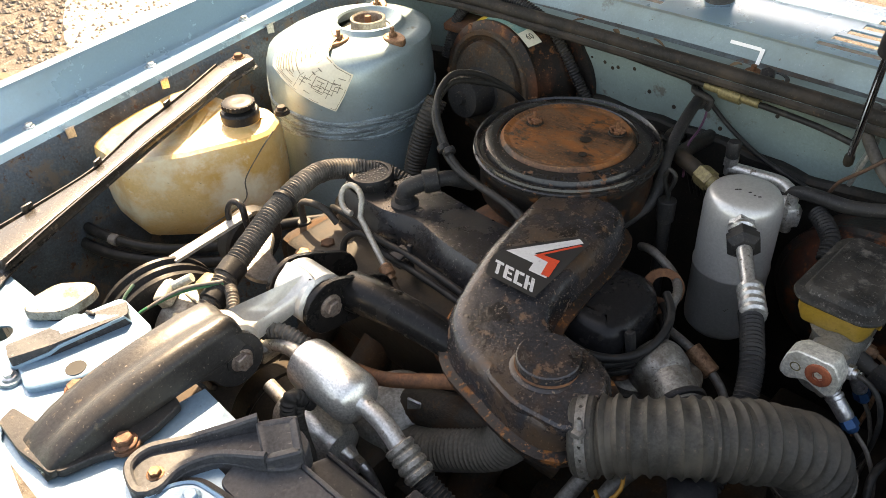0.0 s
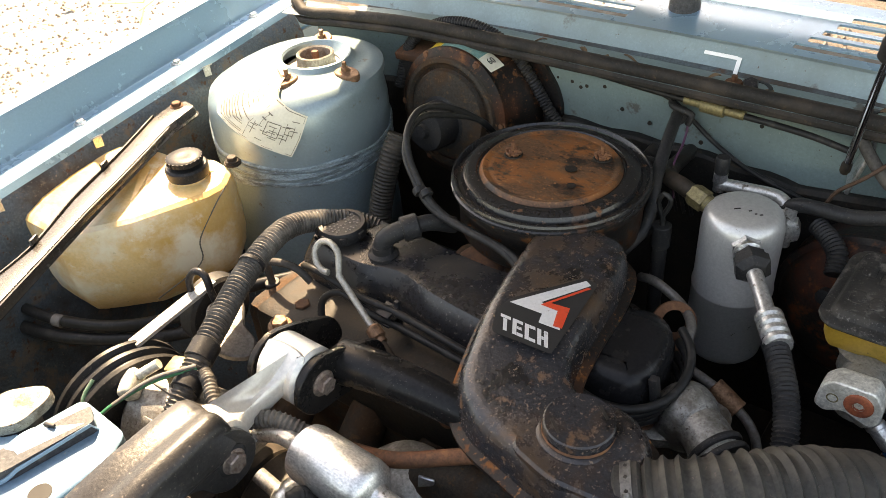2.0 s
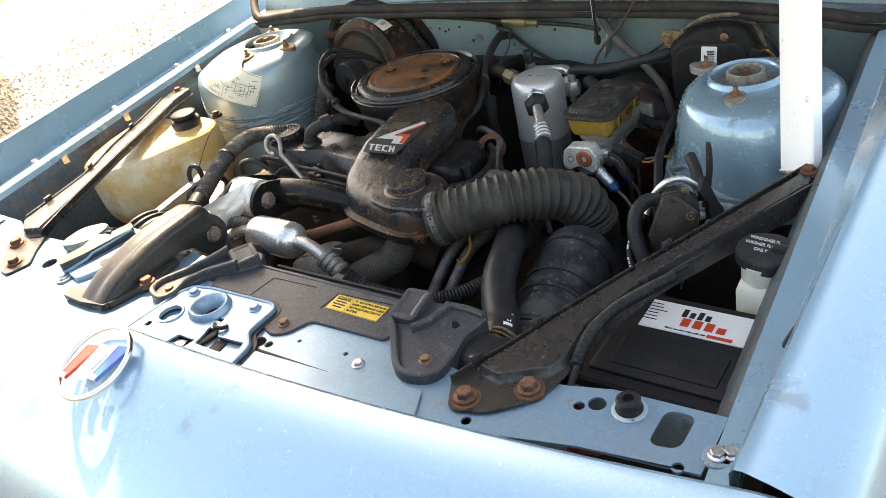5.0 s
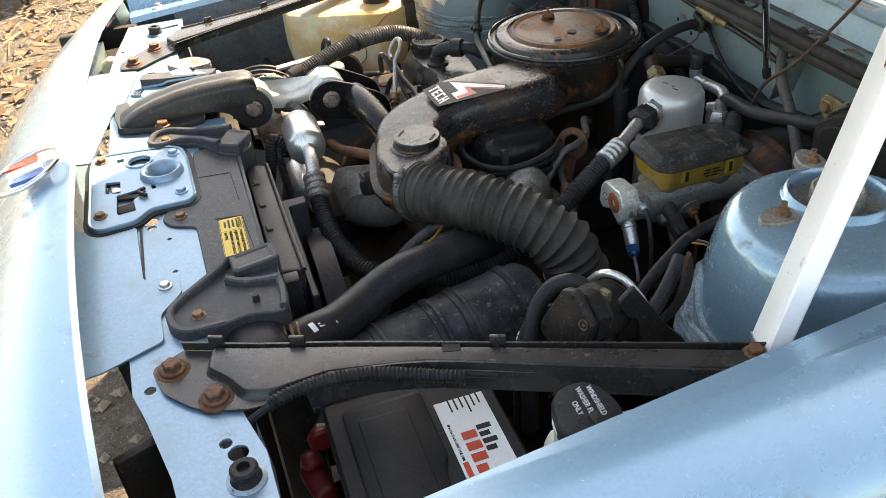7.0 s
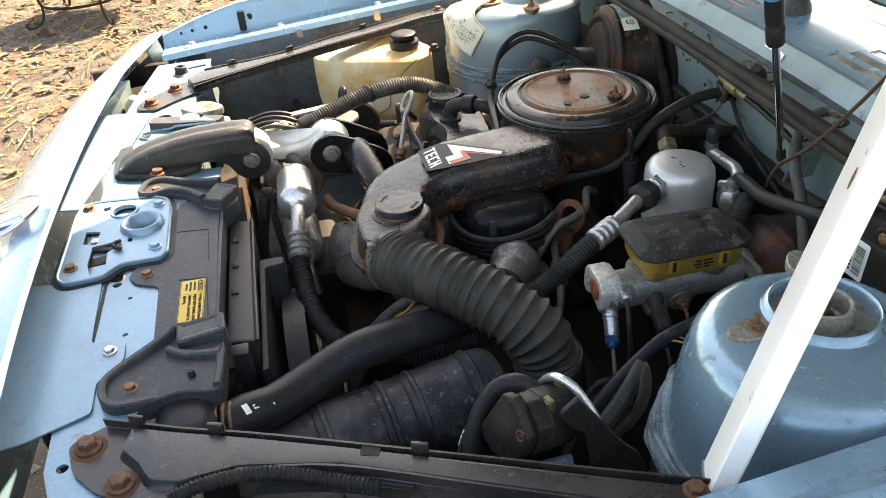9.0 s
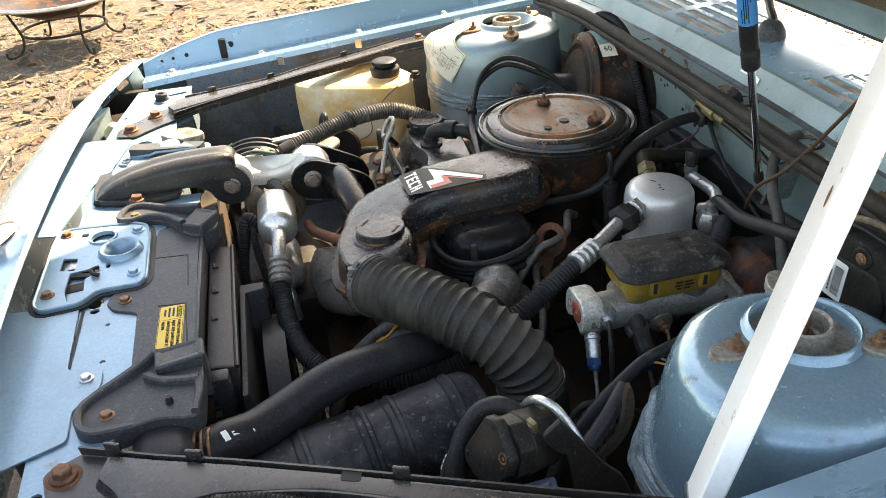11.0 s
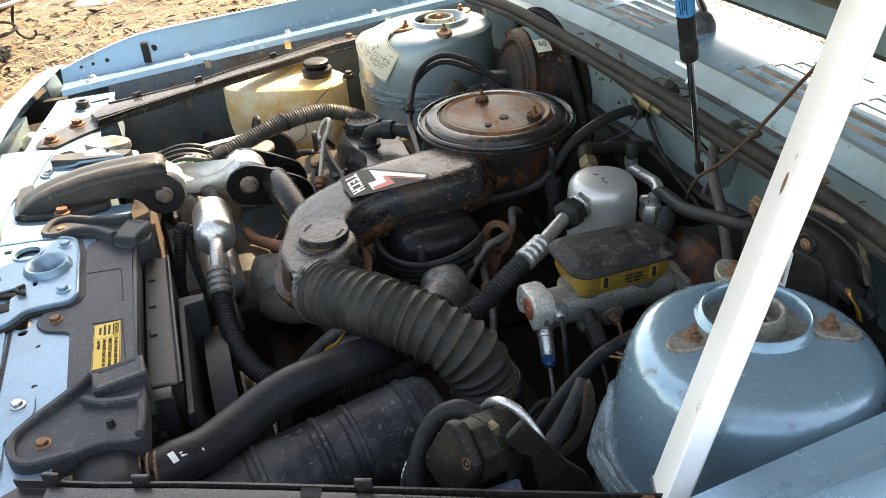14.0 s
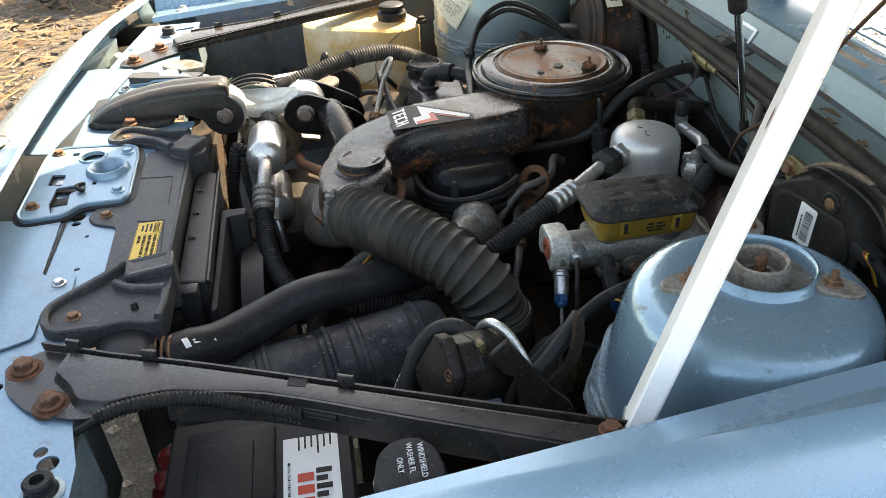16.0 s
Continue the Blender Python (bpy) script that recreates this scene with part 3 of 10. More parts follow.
def build_gravel_drive():
    bm = bmesh.new()
    rnd = random.Random(8)
    edge = [(-1.2, 0.75), (-2.0, 0.85), (-3.0, 1.15), (-4.0, 1.55), (-5.2, 2.1), (-7.0, 2.6), (-9.0, 6.0), (-5.0, 9.0), (-1.2, 9.0)]
    lp = smooth_loop([(x + rnd.uniform(-0.1, 0.1), y + rnd.uniform(-0.1, 0.1)) for x, y in edge], 0.15)
    pillow(bm, lp, [(0.0, -0.004), (0.03, 0.005), (0.2, 0.008)])
    tagged(link("gravel_drive", bm, "palegravel"), "pale sunlit gravel drive beside the car", "drive", kind="structure")


build_gravel_drive()


# ---- the car's body round the engine bay ----
car = thing("car_body", (0, 0.4, 0.3), "light blue saloon car with its hood propped open", "car")


def lip_x(y, s=1):
    return 0.738 - 0.045 * y if s > 0 else 0.722 + 0.090 * y


def lip_z(y, s=1):
    return 0.797 + 0.085 * y if s > 0 else 0.803 + 0.055 * y


def build_fender(s):
    """One front fender: bolted gutter flange, upright inner face, rolled crown and outer skin."""
    bm = bmesh.new()
    rings = []
    for i in range(49):
        y = -0.062 + 1.66 * i / 48
        yy = max(min(y, 0.95), -0.12)
        lx, lz = lip_x(yy, s), lip_z(yy, s)
        nose = max(0.0, (-0.05 - y) / 0.25) ** 1.6
        drop, pull = 0.10 * nose, 0.05 * nose
        cz = 0.859 + 0.045 * yy - drop
        o = 0.0 if s > 0 else lx - 0.700
        cz += 0.0 if s > 0 else 0.005 - 0.040 * max(0.0, min(1.0, (0.13 - y) / 0.19)) ** 1.4
        wide = 0.0 if s > 0 else 0.034
        prof = [(lx - 0.004, lz - 0.012), (lx, lz), (lx + 0.028 + wide, lz + (0.004 if s > 0 else -0.003)), (lx + 0.033 + wide, lz + (0.010 if s > 0 else 0.004)), (0.772 + o, cz - 0.006), (0.776 + o, cz), (0.783 + o, cz + 0.001),
                (0.805 + o, cz - 0.005), (0.83 + o, cz - 0.013), (0.858 + o, cz - 0.027), (0.876 + o, cz - 0.050), (0.884 + o, cz - 0.085), (0.886 + o, cz - 0.20), (0.880 + o, cz - 0.204), (0.886 + o, cz - 0.21), (0.875 + o, cz - 0.45), (0.85 + o, 0.22)]
        rings.append([bm.verts.new((s * (x - pull), y, z - (drop if x < 0.785 + o else 0))) for x, z in prof])
    for a, b in zip(rings, rings[1:]):
        for k in range(len(a) - 1):
            bm.faces.new((a[k], a[k + 1], b[k + 1], b[k]))
    f = part("fender", bm, "paint", car, "light blue front fender with a bolted inner flange", 30)
    for y in ((0.0, 0.20, 0.43, 0.64, 0.84) if s < 0 else (0.0,)):
        bolt(f, (s * (lip_x(y, s) + (0.014 if s > 0 else 0.042)), y, lip_z(y, s) + (0.003 if s > 0 else -0.001)), (0, 0, 1), 0.0065, "zinc", 0.013, name="fender_bolt", wmat="bay")
    bm = bmesh.new()
    box(bm, (0.775, 0.14, 0.834) if s > 0 else (-0.799, 0.117, 0.829), (0.022 if s > 0 else 0.012, 0.016, 0.045), (0, 24 if s > 0 else 2, 0), 0.003)
    part("rubber_bumper", bm, "rubber", f)
    for y in (0.24, 0.42, 0.66) if s < 0 else ():
        bm = bmesh.new()
        box(bm, (s * (lip_x(y, s) - 0.010), y, lip_z(y, s) - 0.006), (0.022, 0.014, 0.002), (0, 25 * s, 0))
        box(bm, (s * (lip_x(y, s) - 0.012), y, lip_z(y, s) - 0.016), (0.002, 0.014, 0.022))
        part("clip", bm, "zinc", f)
    if s < 0:
        for y, r in ((0.135, 0.007), (0.035, 0.0045), (0.005, 0.0035), (-0.02, 0.003)):
            bm = bmesh.new()
            lathe(bm, (-lip_x(y, -1) - 0.0700, y, 0.823 + 0.09 * y), (1, -0.09, 0.05), [(r, 0), (r, 0.0016), (0, 0.0016)], 14)
            part("punched_hole", bm, "ink", f)


for s in (-1, 1):
    build_fender(s)


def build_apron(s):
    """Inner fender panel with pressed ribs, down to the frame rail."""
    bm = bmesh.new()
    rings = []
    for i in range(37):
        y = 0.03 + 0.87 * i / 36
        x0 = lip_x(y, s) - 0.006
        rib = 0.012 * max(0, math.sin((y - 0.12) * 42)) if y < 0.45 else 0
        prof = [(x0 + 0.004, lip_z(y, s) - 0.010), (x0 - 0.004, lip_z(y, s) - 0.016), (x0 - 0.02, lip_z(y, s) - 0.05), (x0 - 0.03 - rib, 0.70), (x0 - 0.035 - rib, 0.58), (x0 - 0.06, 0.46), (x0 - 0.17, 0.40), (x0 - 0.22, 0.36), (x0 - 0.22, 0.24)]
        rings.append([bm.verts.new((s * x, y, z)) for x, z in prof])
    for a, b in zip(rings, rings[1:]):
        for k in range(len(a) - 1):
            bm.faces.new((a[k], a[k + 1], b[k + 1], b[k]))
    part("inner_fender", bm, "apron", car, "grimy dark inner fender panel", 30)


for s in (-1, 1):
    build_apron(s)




def tower_r(s, z):
    """Radius of a tower's drum at a height."""
    if s > 0:
        return float(np.interp(z, (0.30, 0.62, 0.70, 0.76, 0.80, 0.822, 0.836), (0.19, 0.162, 0.146, 0.1325, 0.125, 0.1205, 0.114)))
    return float(np.interp(z, (0.62, 0.70, 0.76, 0.80), (0.1415, 0.141, 0.1425, 0.1425))) * 1.035


def build_tower(s):
    """A strut tower: rounded drum with a raised top opening, three studs with plates and brushed sealer at the foot."""
    cx, cy = (-0.558, 0.720) if s < 0 else (0.545, 0.690)
    ox, oy = (-0.588, 0.695) if s < 0 else (0.575, 0.669)
    top = 0.011 if s < 0 else -0.010
    bm = bmesh.new()
    if s < 0:
        lathe(bm, (cx, cy, 0), (0, 0, 1), [(0.150, 0.30), (0.145, 0.45), (0.1415, 0.62), (0.1410, 0.70), (0.1425, 0.76), (0.1425, 0.80), (0.1405, 0.815), (0.136, 0.829), (0.129, 0.840), (0.119, 0.848), (0.106, 0.853), (0.088, 0.8555), (0.068, 0.857), (0.063, 0.860), (0.058, 0.8665), (0.055, 0.8670), (0.052, 0.8640), (0.050, 0.852), (0.048, 0.85)], 64, caps=False)
        for v in bm.verts:
            k = max(0.0, min(1.0, (0.858 - v.co.z) / 0.03))
            g = 1 + k * 0.035
            v.co.x = cx + (v.co.x - cx) * g - 0.030 * k
            v.co.y = cy + (v.co.y - cy) * g - 0.025 * k
            v.co.z += 0.011 * max(0.0, min(1.0, (v.co.z - 0.80) / 0.05))
    else:
        rings = [(tower_r(1, z), z, 1.0) for z in (0.686, 0.70, 0.73, 0.76, 0.78, 0.80, 0.815, 0.826)]
        rings += [(0.1145, 0.8355, 1.0), (0.107, 0.8425, 0.95), (0.097, 0.8470, 0.85), (0.085, 0.8488, 0.6), (0.073, 0.8492, 0.35), (0.062, 0.8470, 0.1), (0.0585, 0.8465, 0.0), (0.0565, 0.8490, 0.0), (0.0545, 0.8535, 0.0), (0.0520, 0.8548, 0.0), (0.0500, 0.8530, 0.0), (0.0490, 0.8460, 0.0), (0.0485, 0.832, 0.0)]
        rows = []
        for r, z, k in rings:
            row = []
            for i in range(96):
                a = 2 * math.pi * i / 96
                d = math.degrees((a + math.pi) % (2 * math.pi) - math.pi)
                push = max(0.0, min(1.0, (d + 40) / 5)) * max(0.0, min(1.0, (2 - d) / 5)) * max(0.0, min(1.0, (0.805 - z) / 0.025)) * 0.0035
                q = r + push
                row.append(bm.verts.new((cx + (ox - cx) * k + q * math.cos(a), cy + (oy - cy) * k + q * math.sin(a), z)))
            rows.append(row)
        for p, q in zip(rows, rows[1:]):
            for i in range(96):
                bm.faces.new((p[i], p[(i + 1) % 96], q[(i + 1) % 96], q[i]))
    t = part("strut_tower", bm, "lefttower" if s > 0 else "towerpaint", car, "blue strut tower with an open top", 40)
    if s > 0:
        # drum below the sealer as a dark piece, its shade painted in
        bm = bmesh.new()
        lathe(bm, (ox, oy, 0), (0, 0, 1), [(0.16, 0.30), (0.152, 0.45), (0.146, 0.62), (0.144, 0.690)], 64, caps=False)
        part("tower_base", bm, "dark", t, "dark foot of the tower, shade below the sealer put into its colour")
    g = 0.80 if s < 0 else 0.75
    bm = bmesh.new()
    lathe(bm, (cx, cy, top), (0, 0, 1), [(0.050, 0.848), (0.0405 * g, 0.847), (0.0385 * g, 0.853), (0.0375 * g, 0.868), (0.0345 * g, 0.8695), (0.031 * g, 0.867), (0.029 * g, 0.848), (0.012, 0.840), (0, 0.840)], 40, caps=False)
    part("strut_mount", bm, "dustplate", t, "dusty grey strut mount")
    bm = bmesh.new()
    lathe(bm, (cx, cy, top), (0, 0, 1), [(0.006, 0.83), (0.006, 0.868), (0.005, 0.871)], 14)
    lathe(bm, (cx, cy, top), (0, 0, 1), [(0.014, 0.838), (0.014, 0.852)], 6)
    part("strut_stud", bm, "rust", t)
    spots = [(cx + 0.078 * math.cos(radians(a)), cy + 0.078 * math.sin(radians(a)), a) for a in (126, 349, 279)] if s < 0 else [(0.556, 0.611, 278), (0.592, 0.738, 46), (0.476, 0.712, 165)]
    for px, py, a in spots:
        c, q = math.cos(radians(a)), math.sin(radians(a))
        at = (px, py, 0.8595 + (0.011 if s < 0 else -0.007))
        bm = bmesh.new()
        lp = [(0.022 * math.cos(u) * (1.35 if math.cos(u) > 0 else 0.8), 0.0165 * math.sin(u)) for u in [2 * math.pi * i / 20 for i in range(20)]]
        lp = [(at[0] + x * c - y * q, at[1] + x * q + y * c) for x, y in lp]
        pillow(bm, lp, [(0, at[2] - 0.0105), (0, at[2] - 0.001), (0.0015, at[2] + 0.0005)])
        part("stud_plate", bm, "bolt" if s < 0 else "dustplate", t)
        bolt(t, at, (0, 0, 1), 0.0068, "bolt", h=0.009)
        bm = bmesh.new()
        cyl(bm, at, (at[0], at[1], at[2] + 0.015), 0.0034, seg=10)
        part("stud", bm, "bolt", t)
    bm = bmesh.new()
    rnd = random.Random(4 + s)
    for k in range(9):
        z0 = (0.722 if s < 0 else 0.690) + k * 0.0042 + rnd.uniform(-0.001, 0.001)
        ph, amp, rr = rnd.uniform(0, 6), rnd.uniform(0.002, 0.006), rnd.uniform(0.0018, 0.0034) * (1.0 if s < 0 else 1.6)
        path = []
        for i in range(96):
            a = 2 * math.pi * i / 96
            z = z0 + amp * math.sin(2 * a + ph) + 0.003 * math.sin(5 * a + 2 * ph) + (0.035 * math.exp(-((a - 3.9) / 0.22) ** 2) if s < 0 else 0.03 * math.exp(-((a - 4.1) / 0.3) ** 2) * math.sin(k * 1.7))
            r = tower_r(s, z)
            path.append(Vector((ox + r * math.cos(a), oy + r * math.sin(a), z)))
        sweep(bm, path, rr, 8, closed=True)
    part("seam_sealer", bm, "sealer", t, "brushed seam sealer smeared round the foot")
    return t


tower_right, tower_left = build_tower(-1), build_tower(1)

# emissions chart on the right tower
bm = bmesh.new()
rows, cols = 6, 16


def on_tower(u, z, lift):
    v = (z - 0.770) / 0.056
    a = radians(253 + 56 * u + 13 * v)
    z = 0.837 - 0.062 * u + v * (0.030 + 0.024 * u)
    k = max(0.0, min(1.0, (0.858 - z) / 0.03))
    r = np.interp(z, (0.70, 0.76, 0.80, 0.815, 0.829, 0.840, 0.848, 0.853, 0.857), (0.141, 0.1425, 0.1425, 0.1405, 0.136, 0.129, 0.119, 0.106, 0.07)) * (1 + 0.035 * k) + lift
    r += 0.0035 * (1 - u)
    up = 0.011 * max(0.0, min(1.0, (z - 0.80) / 0.05))
    return Vector((-0.558 - 0.030 * k + r * math.cos(a), 0.720 - 0.025 * k + r * math.sin(a), z + up + lift + 0.0025 * (1 - u)))


def tower_patch(bm, u0, u1, z0, z1, lift, nu=12, nz=4):
    g = [[bm.verts.new(on_tower(u0 + (u1 - u0) * i / nu, z0 + (z1 - z0) * j / nz, lift)) for j in range(nz + 1)] for i in range(nu + 1)]
    for i in range(nu):
        for j in range(nz):
            bm.faces.new((g[i][j], g[i + 1][j], g[i + 1][j + 1], g[i][j + 1]))


tower_patch(bm, 0.0, 1.0, 0.770, 0.826, 0.0050)
chart = part("emissions_chart", bm, "label", tower_right, "yellowed paper label with a hose diagram")
bm = bmesh.new()
rnd = random.Random(2)
for u0, u1, z0, z1 in ((0.50, 0.505, 0.774, 0.82), (0.27, 0.275, 0.80, 0.82), (0.05, 0.5, 0.7985, 0.7993), (0.14, 0.145, 0.80, 0.82)):
    tower_patch(bm, u0, u1, z0, z1, 0.0056, 6, 2)
for k in range(7):
    tower_patch(bm, 0.06, 0.06 + rnd.uniform(0.25, 0.42), 0.776 + k * 0.003, 0.7768 + k * 0.003, 0.0056, 6, 1)
for k in range(4):
    for j in range(3):
        tower_patch(bm, 0.03 + j * 0.12, 0.03 + j * 0.12 + rnd.uniform(0.05, 0.09), 0.804 + k * 0.004, 0.8048 + k * 0.004, 0.0056, 3, 1)
for k in range(16):
    u, z = rnd.uniform(0.54, 0.92), rnd.uniform(0.778, 0.818)
    if k % 2:
        tower_patch(bm, u, u + 0.006, z - 0.008, z + 0.006, 0.0056, 1, 2)
    tower_patch(bm, u - 0.035, u + 0.04, z, z + 0.0010, 0.0056, 3, 1)
for u0, u1, z0, z1 in ((0.66, 0.80, 0.790, 0.791), (0.66, 0.80, 0.808, 0.809), (0.66, 0.667, 0.790, 0.809), (0.793, 0.80, 0.790, 0.809), (0.69, 0.77, 0.795, 0.796), (0.69, 0.77, 0.803, 0.804), (0.01, 0.99, 0.7715, 0.7722), (0.01, 0.99, 0.8238, 0.8245), (0.01, 0.014, 0.7715, 0.8245), (0.986, 0.99, 0.7715, 0.8245)):
    tower_patch(bm, u0, u1, z0, z1, 0.0056, 4, 2)
part("chart_print", bm, "inkgrey", chart, smooth=0)


def build_firewall():
    bm = bmesh.new()
    xs = [-0.72 + 1.44 * i / 48 for i in range(49)]
    prof = [(0.905, 0.30), (0.90, 0.60), (0.898, 0.80), (0.896, 0.862), (0.885, 0.877), (0.854, 0.884), (0.848, 0.888), (0.848, 0.893), (0.91, 0.894)]
    rings = []
    for x in xs:
        bow = 0.03 * (x * x) / 0.5
        rings.append([bm.verts.new((x, y - bow * 0.3, z - 0.10 * max(0, abs(x) - 0.45) ** 1.2)) for y, z in prof])
    for a, b in zip(rings, rings[1:]):
        for k in range(len(prof) - 1):
            bm.faces.new((a[k], a[k + 1], b[k + 1], b[k]))
    fw = part("firewall", bm, "fire", car, "dusty blue-green firewall", 30)
    # rubber weatherstrip along its top flange
    bm = bmesh.new()
    pts = [(x, 0.858 - 0.018 * (x * x) / 0.5, 0.899 - 0.10 * max(0, abs(x) - 0.45) ** 1.2) for x in [-0.70 + 1.4 * i / 20 for i in range(21)]]
    pts = [(-0.765, 0.895, 0.915), (-0.742, 0.868, 0.897)] + pts + [(0.742, 0.868, 0.897), (0.765, 0.895, 0.915)]
    tube(bm, pts, 0.0105, 12, 0.03)
    tube(bm, [(x, y - 0.008, z - 0.012) for x, y, z in pts], 0.0065, 8, 0.03)
    part("weatherstrip", bm, "strip", fw, "dusty rubber hood seal")
    # dark sound-deadening mat over the lower dash, with a wavy top edge
    bm = bmesh.new()
    cols = []
    for i in range(31):
        x = -0.23 + 0.66 * i / 30
        top = 0.777 - 0.03 * max(0.0, x - 0.05) / 0.3 + 0.0025 * math.sin(x * 61)
        cols.append([bm.verts.new(p) for p in ((x, 0.890, 0.32), (x, 0.881, 0.45), (x, 0.880 + 0.002 * math.sin(x * 40), 0.70), (x, 0.882, top - 0.004), (x, 0.886, top), (x, 0.905, top + 0.001))])
    for a, b in zip(cols, cols[1:]):
        for k in range(5):
            bm.faces.new((a[k], a[k + 1], b[k + 1], b[k]))
    part("sound_deadening", bm, "coverblack", fw, "grimy black sound-deadening mat", 30)
    for x, z in ((-0.24, 0.845), (-0.232, 0.838), (-0.215, 0.84), (-0.19, 0.838), (-0.175, 0.832), (-0.165, 0.836), (-0.135, 0.842), (-0.06, 0.80), (-0.105, 0.812), (0.16, 0.70), (0.02, 0.79), (0.06, 0.845), (0.10, 0.838), (0.30, 0.842), (0.33, 0.835)):
        bm = bmesh.new()
        lathe(bm, (x, 0.8975, z), (0, -1, 0), [(0.0035, 0), (0.003, 0.0015), (0, 0.002)], 10)
        part("spot_weld", bm, "dark", fw)
    return fw


firewall = build_firewall()


def build_gutter_leaves():
    rnd = random.Random(31)
    for k in range(26):
        x = rnd.choice((rnd.uniform(-0.45, -0.05), rnd.uniform(0.0, 0.5)))
        y, z = 0.876 - 0.018 * (x * x) / 0.5 + rnd.uniform(-0.006, 0.016), 0.8965 - 0.10 * max(0, abs(x) - 0.45) ** 1.2
        a, L, w = rnd.uniform(-0.6, 0.6), rnd.uniform(0.008, 0.028), rnd.uniform(0.003, 0.007)
        bm = bmesh.new()
        row = []
        for i in range(6):
            f = i / 5
            h = w * math.sin(math.pi * min(0.95, f + 0.05))
            d = Vector((math.cos(a), math.sin(a), 0))
            c = Vector((x, y, z + 0.003 * math.sin(3 * f + k))) + d * L * (f - 0.5)
            n = Vector((-d.y, d.x, 0)) * h
            row.append((bm.verts.new(c - n + Vector((0, 0, 0.002))), bm.verts.new(c), bm.verts.new(c + n + Vector((0, 0, 0.002)))))
        for p, q in zip(row, row[1:]):
            bm.faces.new((p[0], q[0], q[1], p[1]))
            bm.faces.new((p[1], q[1], q[2], p[2]))
        t = link("dead_leaf", bm, "leaf")
        tagged(t, "small curled dead leaf caught behind the hood seal", "leaf", "leaves in the cowl gutter")


build_gutter_leaves()


bm = bmesh.new()
lp = rounded([(-0.70, 0.42), (0.70, 0.42), (0.70, 0.74), (0.5, 0.755), (0.36, 0.79), (0.16, 0.765), (0.0, 0.782), (-0.22, 0.76), (-0.5, 0.775), (-0.70, 0.75)], 0.02)
pillow(bm, lp, [(0, 0.0), (0, 0.008), (0.006, 0.014)], frame_m=Matrix.Translation((0, 0.896, 0)) @ Matrix.Rotation(math.pi / 2, 4, "X"))
part("insulation_mat", bm, "dark", firewall, "black insulation mat on the firewall")




def build_cowl():
    """Shelf, riser and the grille of slots in front of the windscreen."""
    bm = bmesh.new()
    xs = [-0.74 + 1.48 * i / 60 for i in range(61)]
    prof = [(0.857, 0.888), (0.874, 0.891), (0.923, 0.888), (0.930, 0.892), (0.944, 0.914), (0.949, 0.919), (0.956, 0.920)]
    rings = []
    for x in xs:
        bow = 0.06 * x * x
        rings.append([bm.verts.new((x, y - bow, z - 0.02 * x * x)) for y, z in prof])
    for a, b in zip(rings, rings[1:]):
        for k in range(3, len(prof) - 1):
            bm.faces.new((a[k], a[k + 1], b[k + 1], b[k]))
    bmesh.ops.delete(bm, geom=[v for v in bm.verts if not v.link_faces], context="VERTS")
    c = part("cowl", bm, "fire", car, "blue cowl panel below the windscreen", 30)
    # front shelf apart from the cowl: dirty, with hood shade in its colour
    bm = bmesh.new()
    rings = [[bm.verts.new((x, y - 0.06 * x * x, z - 0.02 * x * x)) for y, z in prof[:4]] for x in xs]
    for a, b in zip(rings, rings[1:]):
        for k in range(3):
            bm.faces.new((a[k], a[k + 1], b[k + 1], b[k]))
    part("cowl_gutter", bm, "gutter", c, "dirty gutter along the cowl, darkened with the hood's shade", 30)
    # slotted panel
    def lift(x, y):
        return 0.920 + 0.10 * (y - 0.956) - 0.02 * x * x
    holes = []
    for g, x0 in enumerate((-0.66, -0.48, -0.30, 0.10, 0.29, 0.48)):
        for r in range(5):
            y = 0.974 + r * 0.0235 - 0.06 * (x0 + 0.08) ** 2
            w = 0.155
            sh = 0.012 * r if x0 == 0.10 else 0
            holes.append(rounded([(x0 + sh, y), (x0 + w, y), (x0 + w, y + 0.0150), (x0 + sh, y + 0.0150)], 0.002, 2))
    bm = bmesh.new()
    front = [(x, 0.956 - 0.06 * x * x) for x in xs[::4]]
    back = [(x, 1.12 - 0.06 * x * x) for x in reversed(xs[::4])]
    plate(bm, front + back, 0.0, 0.003, holes, lift)
    part("cowl_grille", bm, "paint", c, "slotted air intake panel", 30)
    bm = bmesh.new()
    box(bm, (0, 1.04, 0.86), (1.45, 0.17, 0.01))
    part("plenum_floor", bm, "dark", c)
    # windscreen and its black lower edge
    bm = bmesh.new()
    g = [[bm.verts.new((x, 1.115 - 0.06 * x * x + 0.78 * t, 0.955 + 0.50 * t)) for t in (0, 0.25, 0.5, 0.75, 1)] for x in xs[::3]]
    for a, b in zip(g, g[1:]):
        for k in range(4):
            bm.faces.new((a[k], a[k + 1], b[k + 1], b[k]))
    part("windscreen", bm, "screen", car, "dusty windscreen")
    bm = bmesh.new()
    tube(bm, [(x, 1.112 - 0.06 * x * x, 0.958) for x in xs[::6]], 0.008, 8, 0.05)
    part("screen_seal", bm, "rubber", c)
    # wiper pivot and arm
    bm = bmesh.new()
    lathe(bm, (-0.078, 1.031, 0.925), (0.1, -0.2, 1), [(0.024, -0.01), (0.023, 0.012), (0.017, 0.026), (0.012, 0.03), (0, 0.031)], 20)
    p = part("wiper_pivot", bm, "plastic", c, "black wiper pivot cap")
    bm = bmesh.new()
    tube(bm, [(-0.075, 1.033, 0.948), (-0.11, 1.045, 0.962), (-0.19, 1.075, 0.975), (-0.40, 1.10, 0.985)], 0.007, 8)
    part("wiper_arm", bm, "black", c)
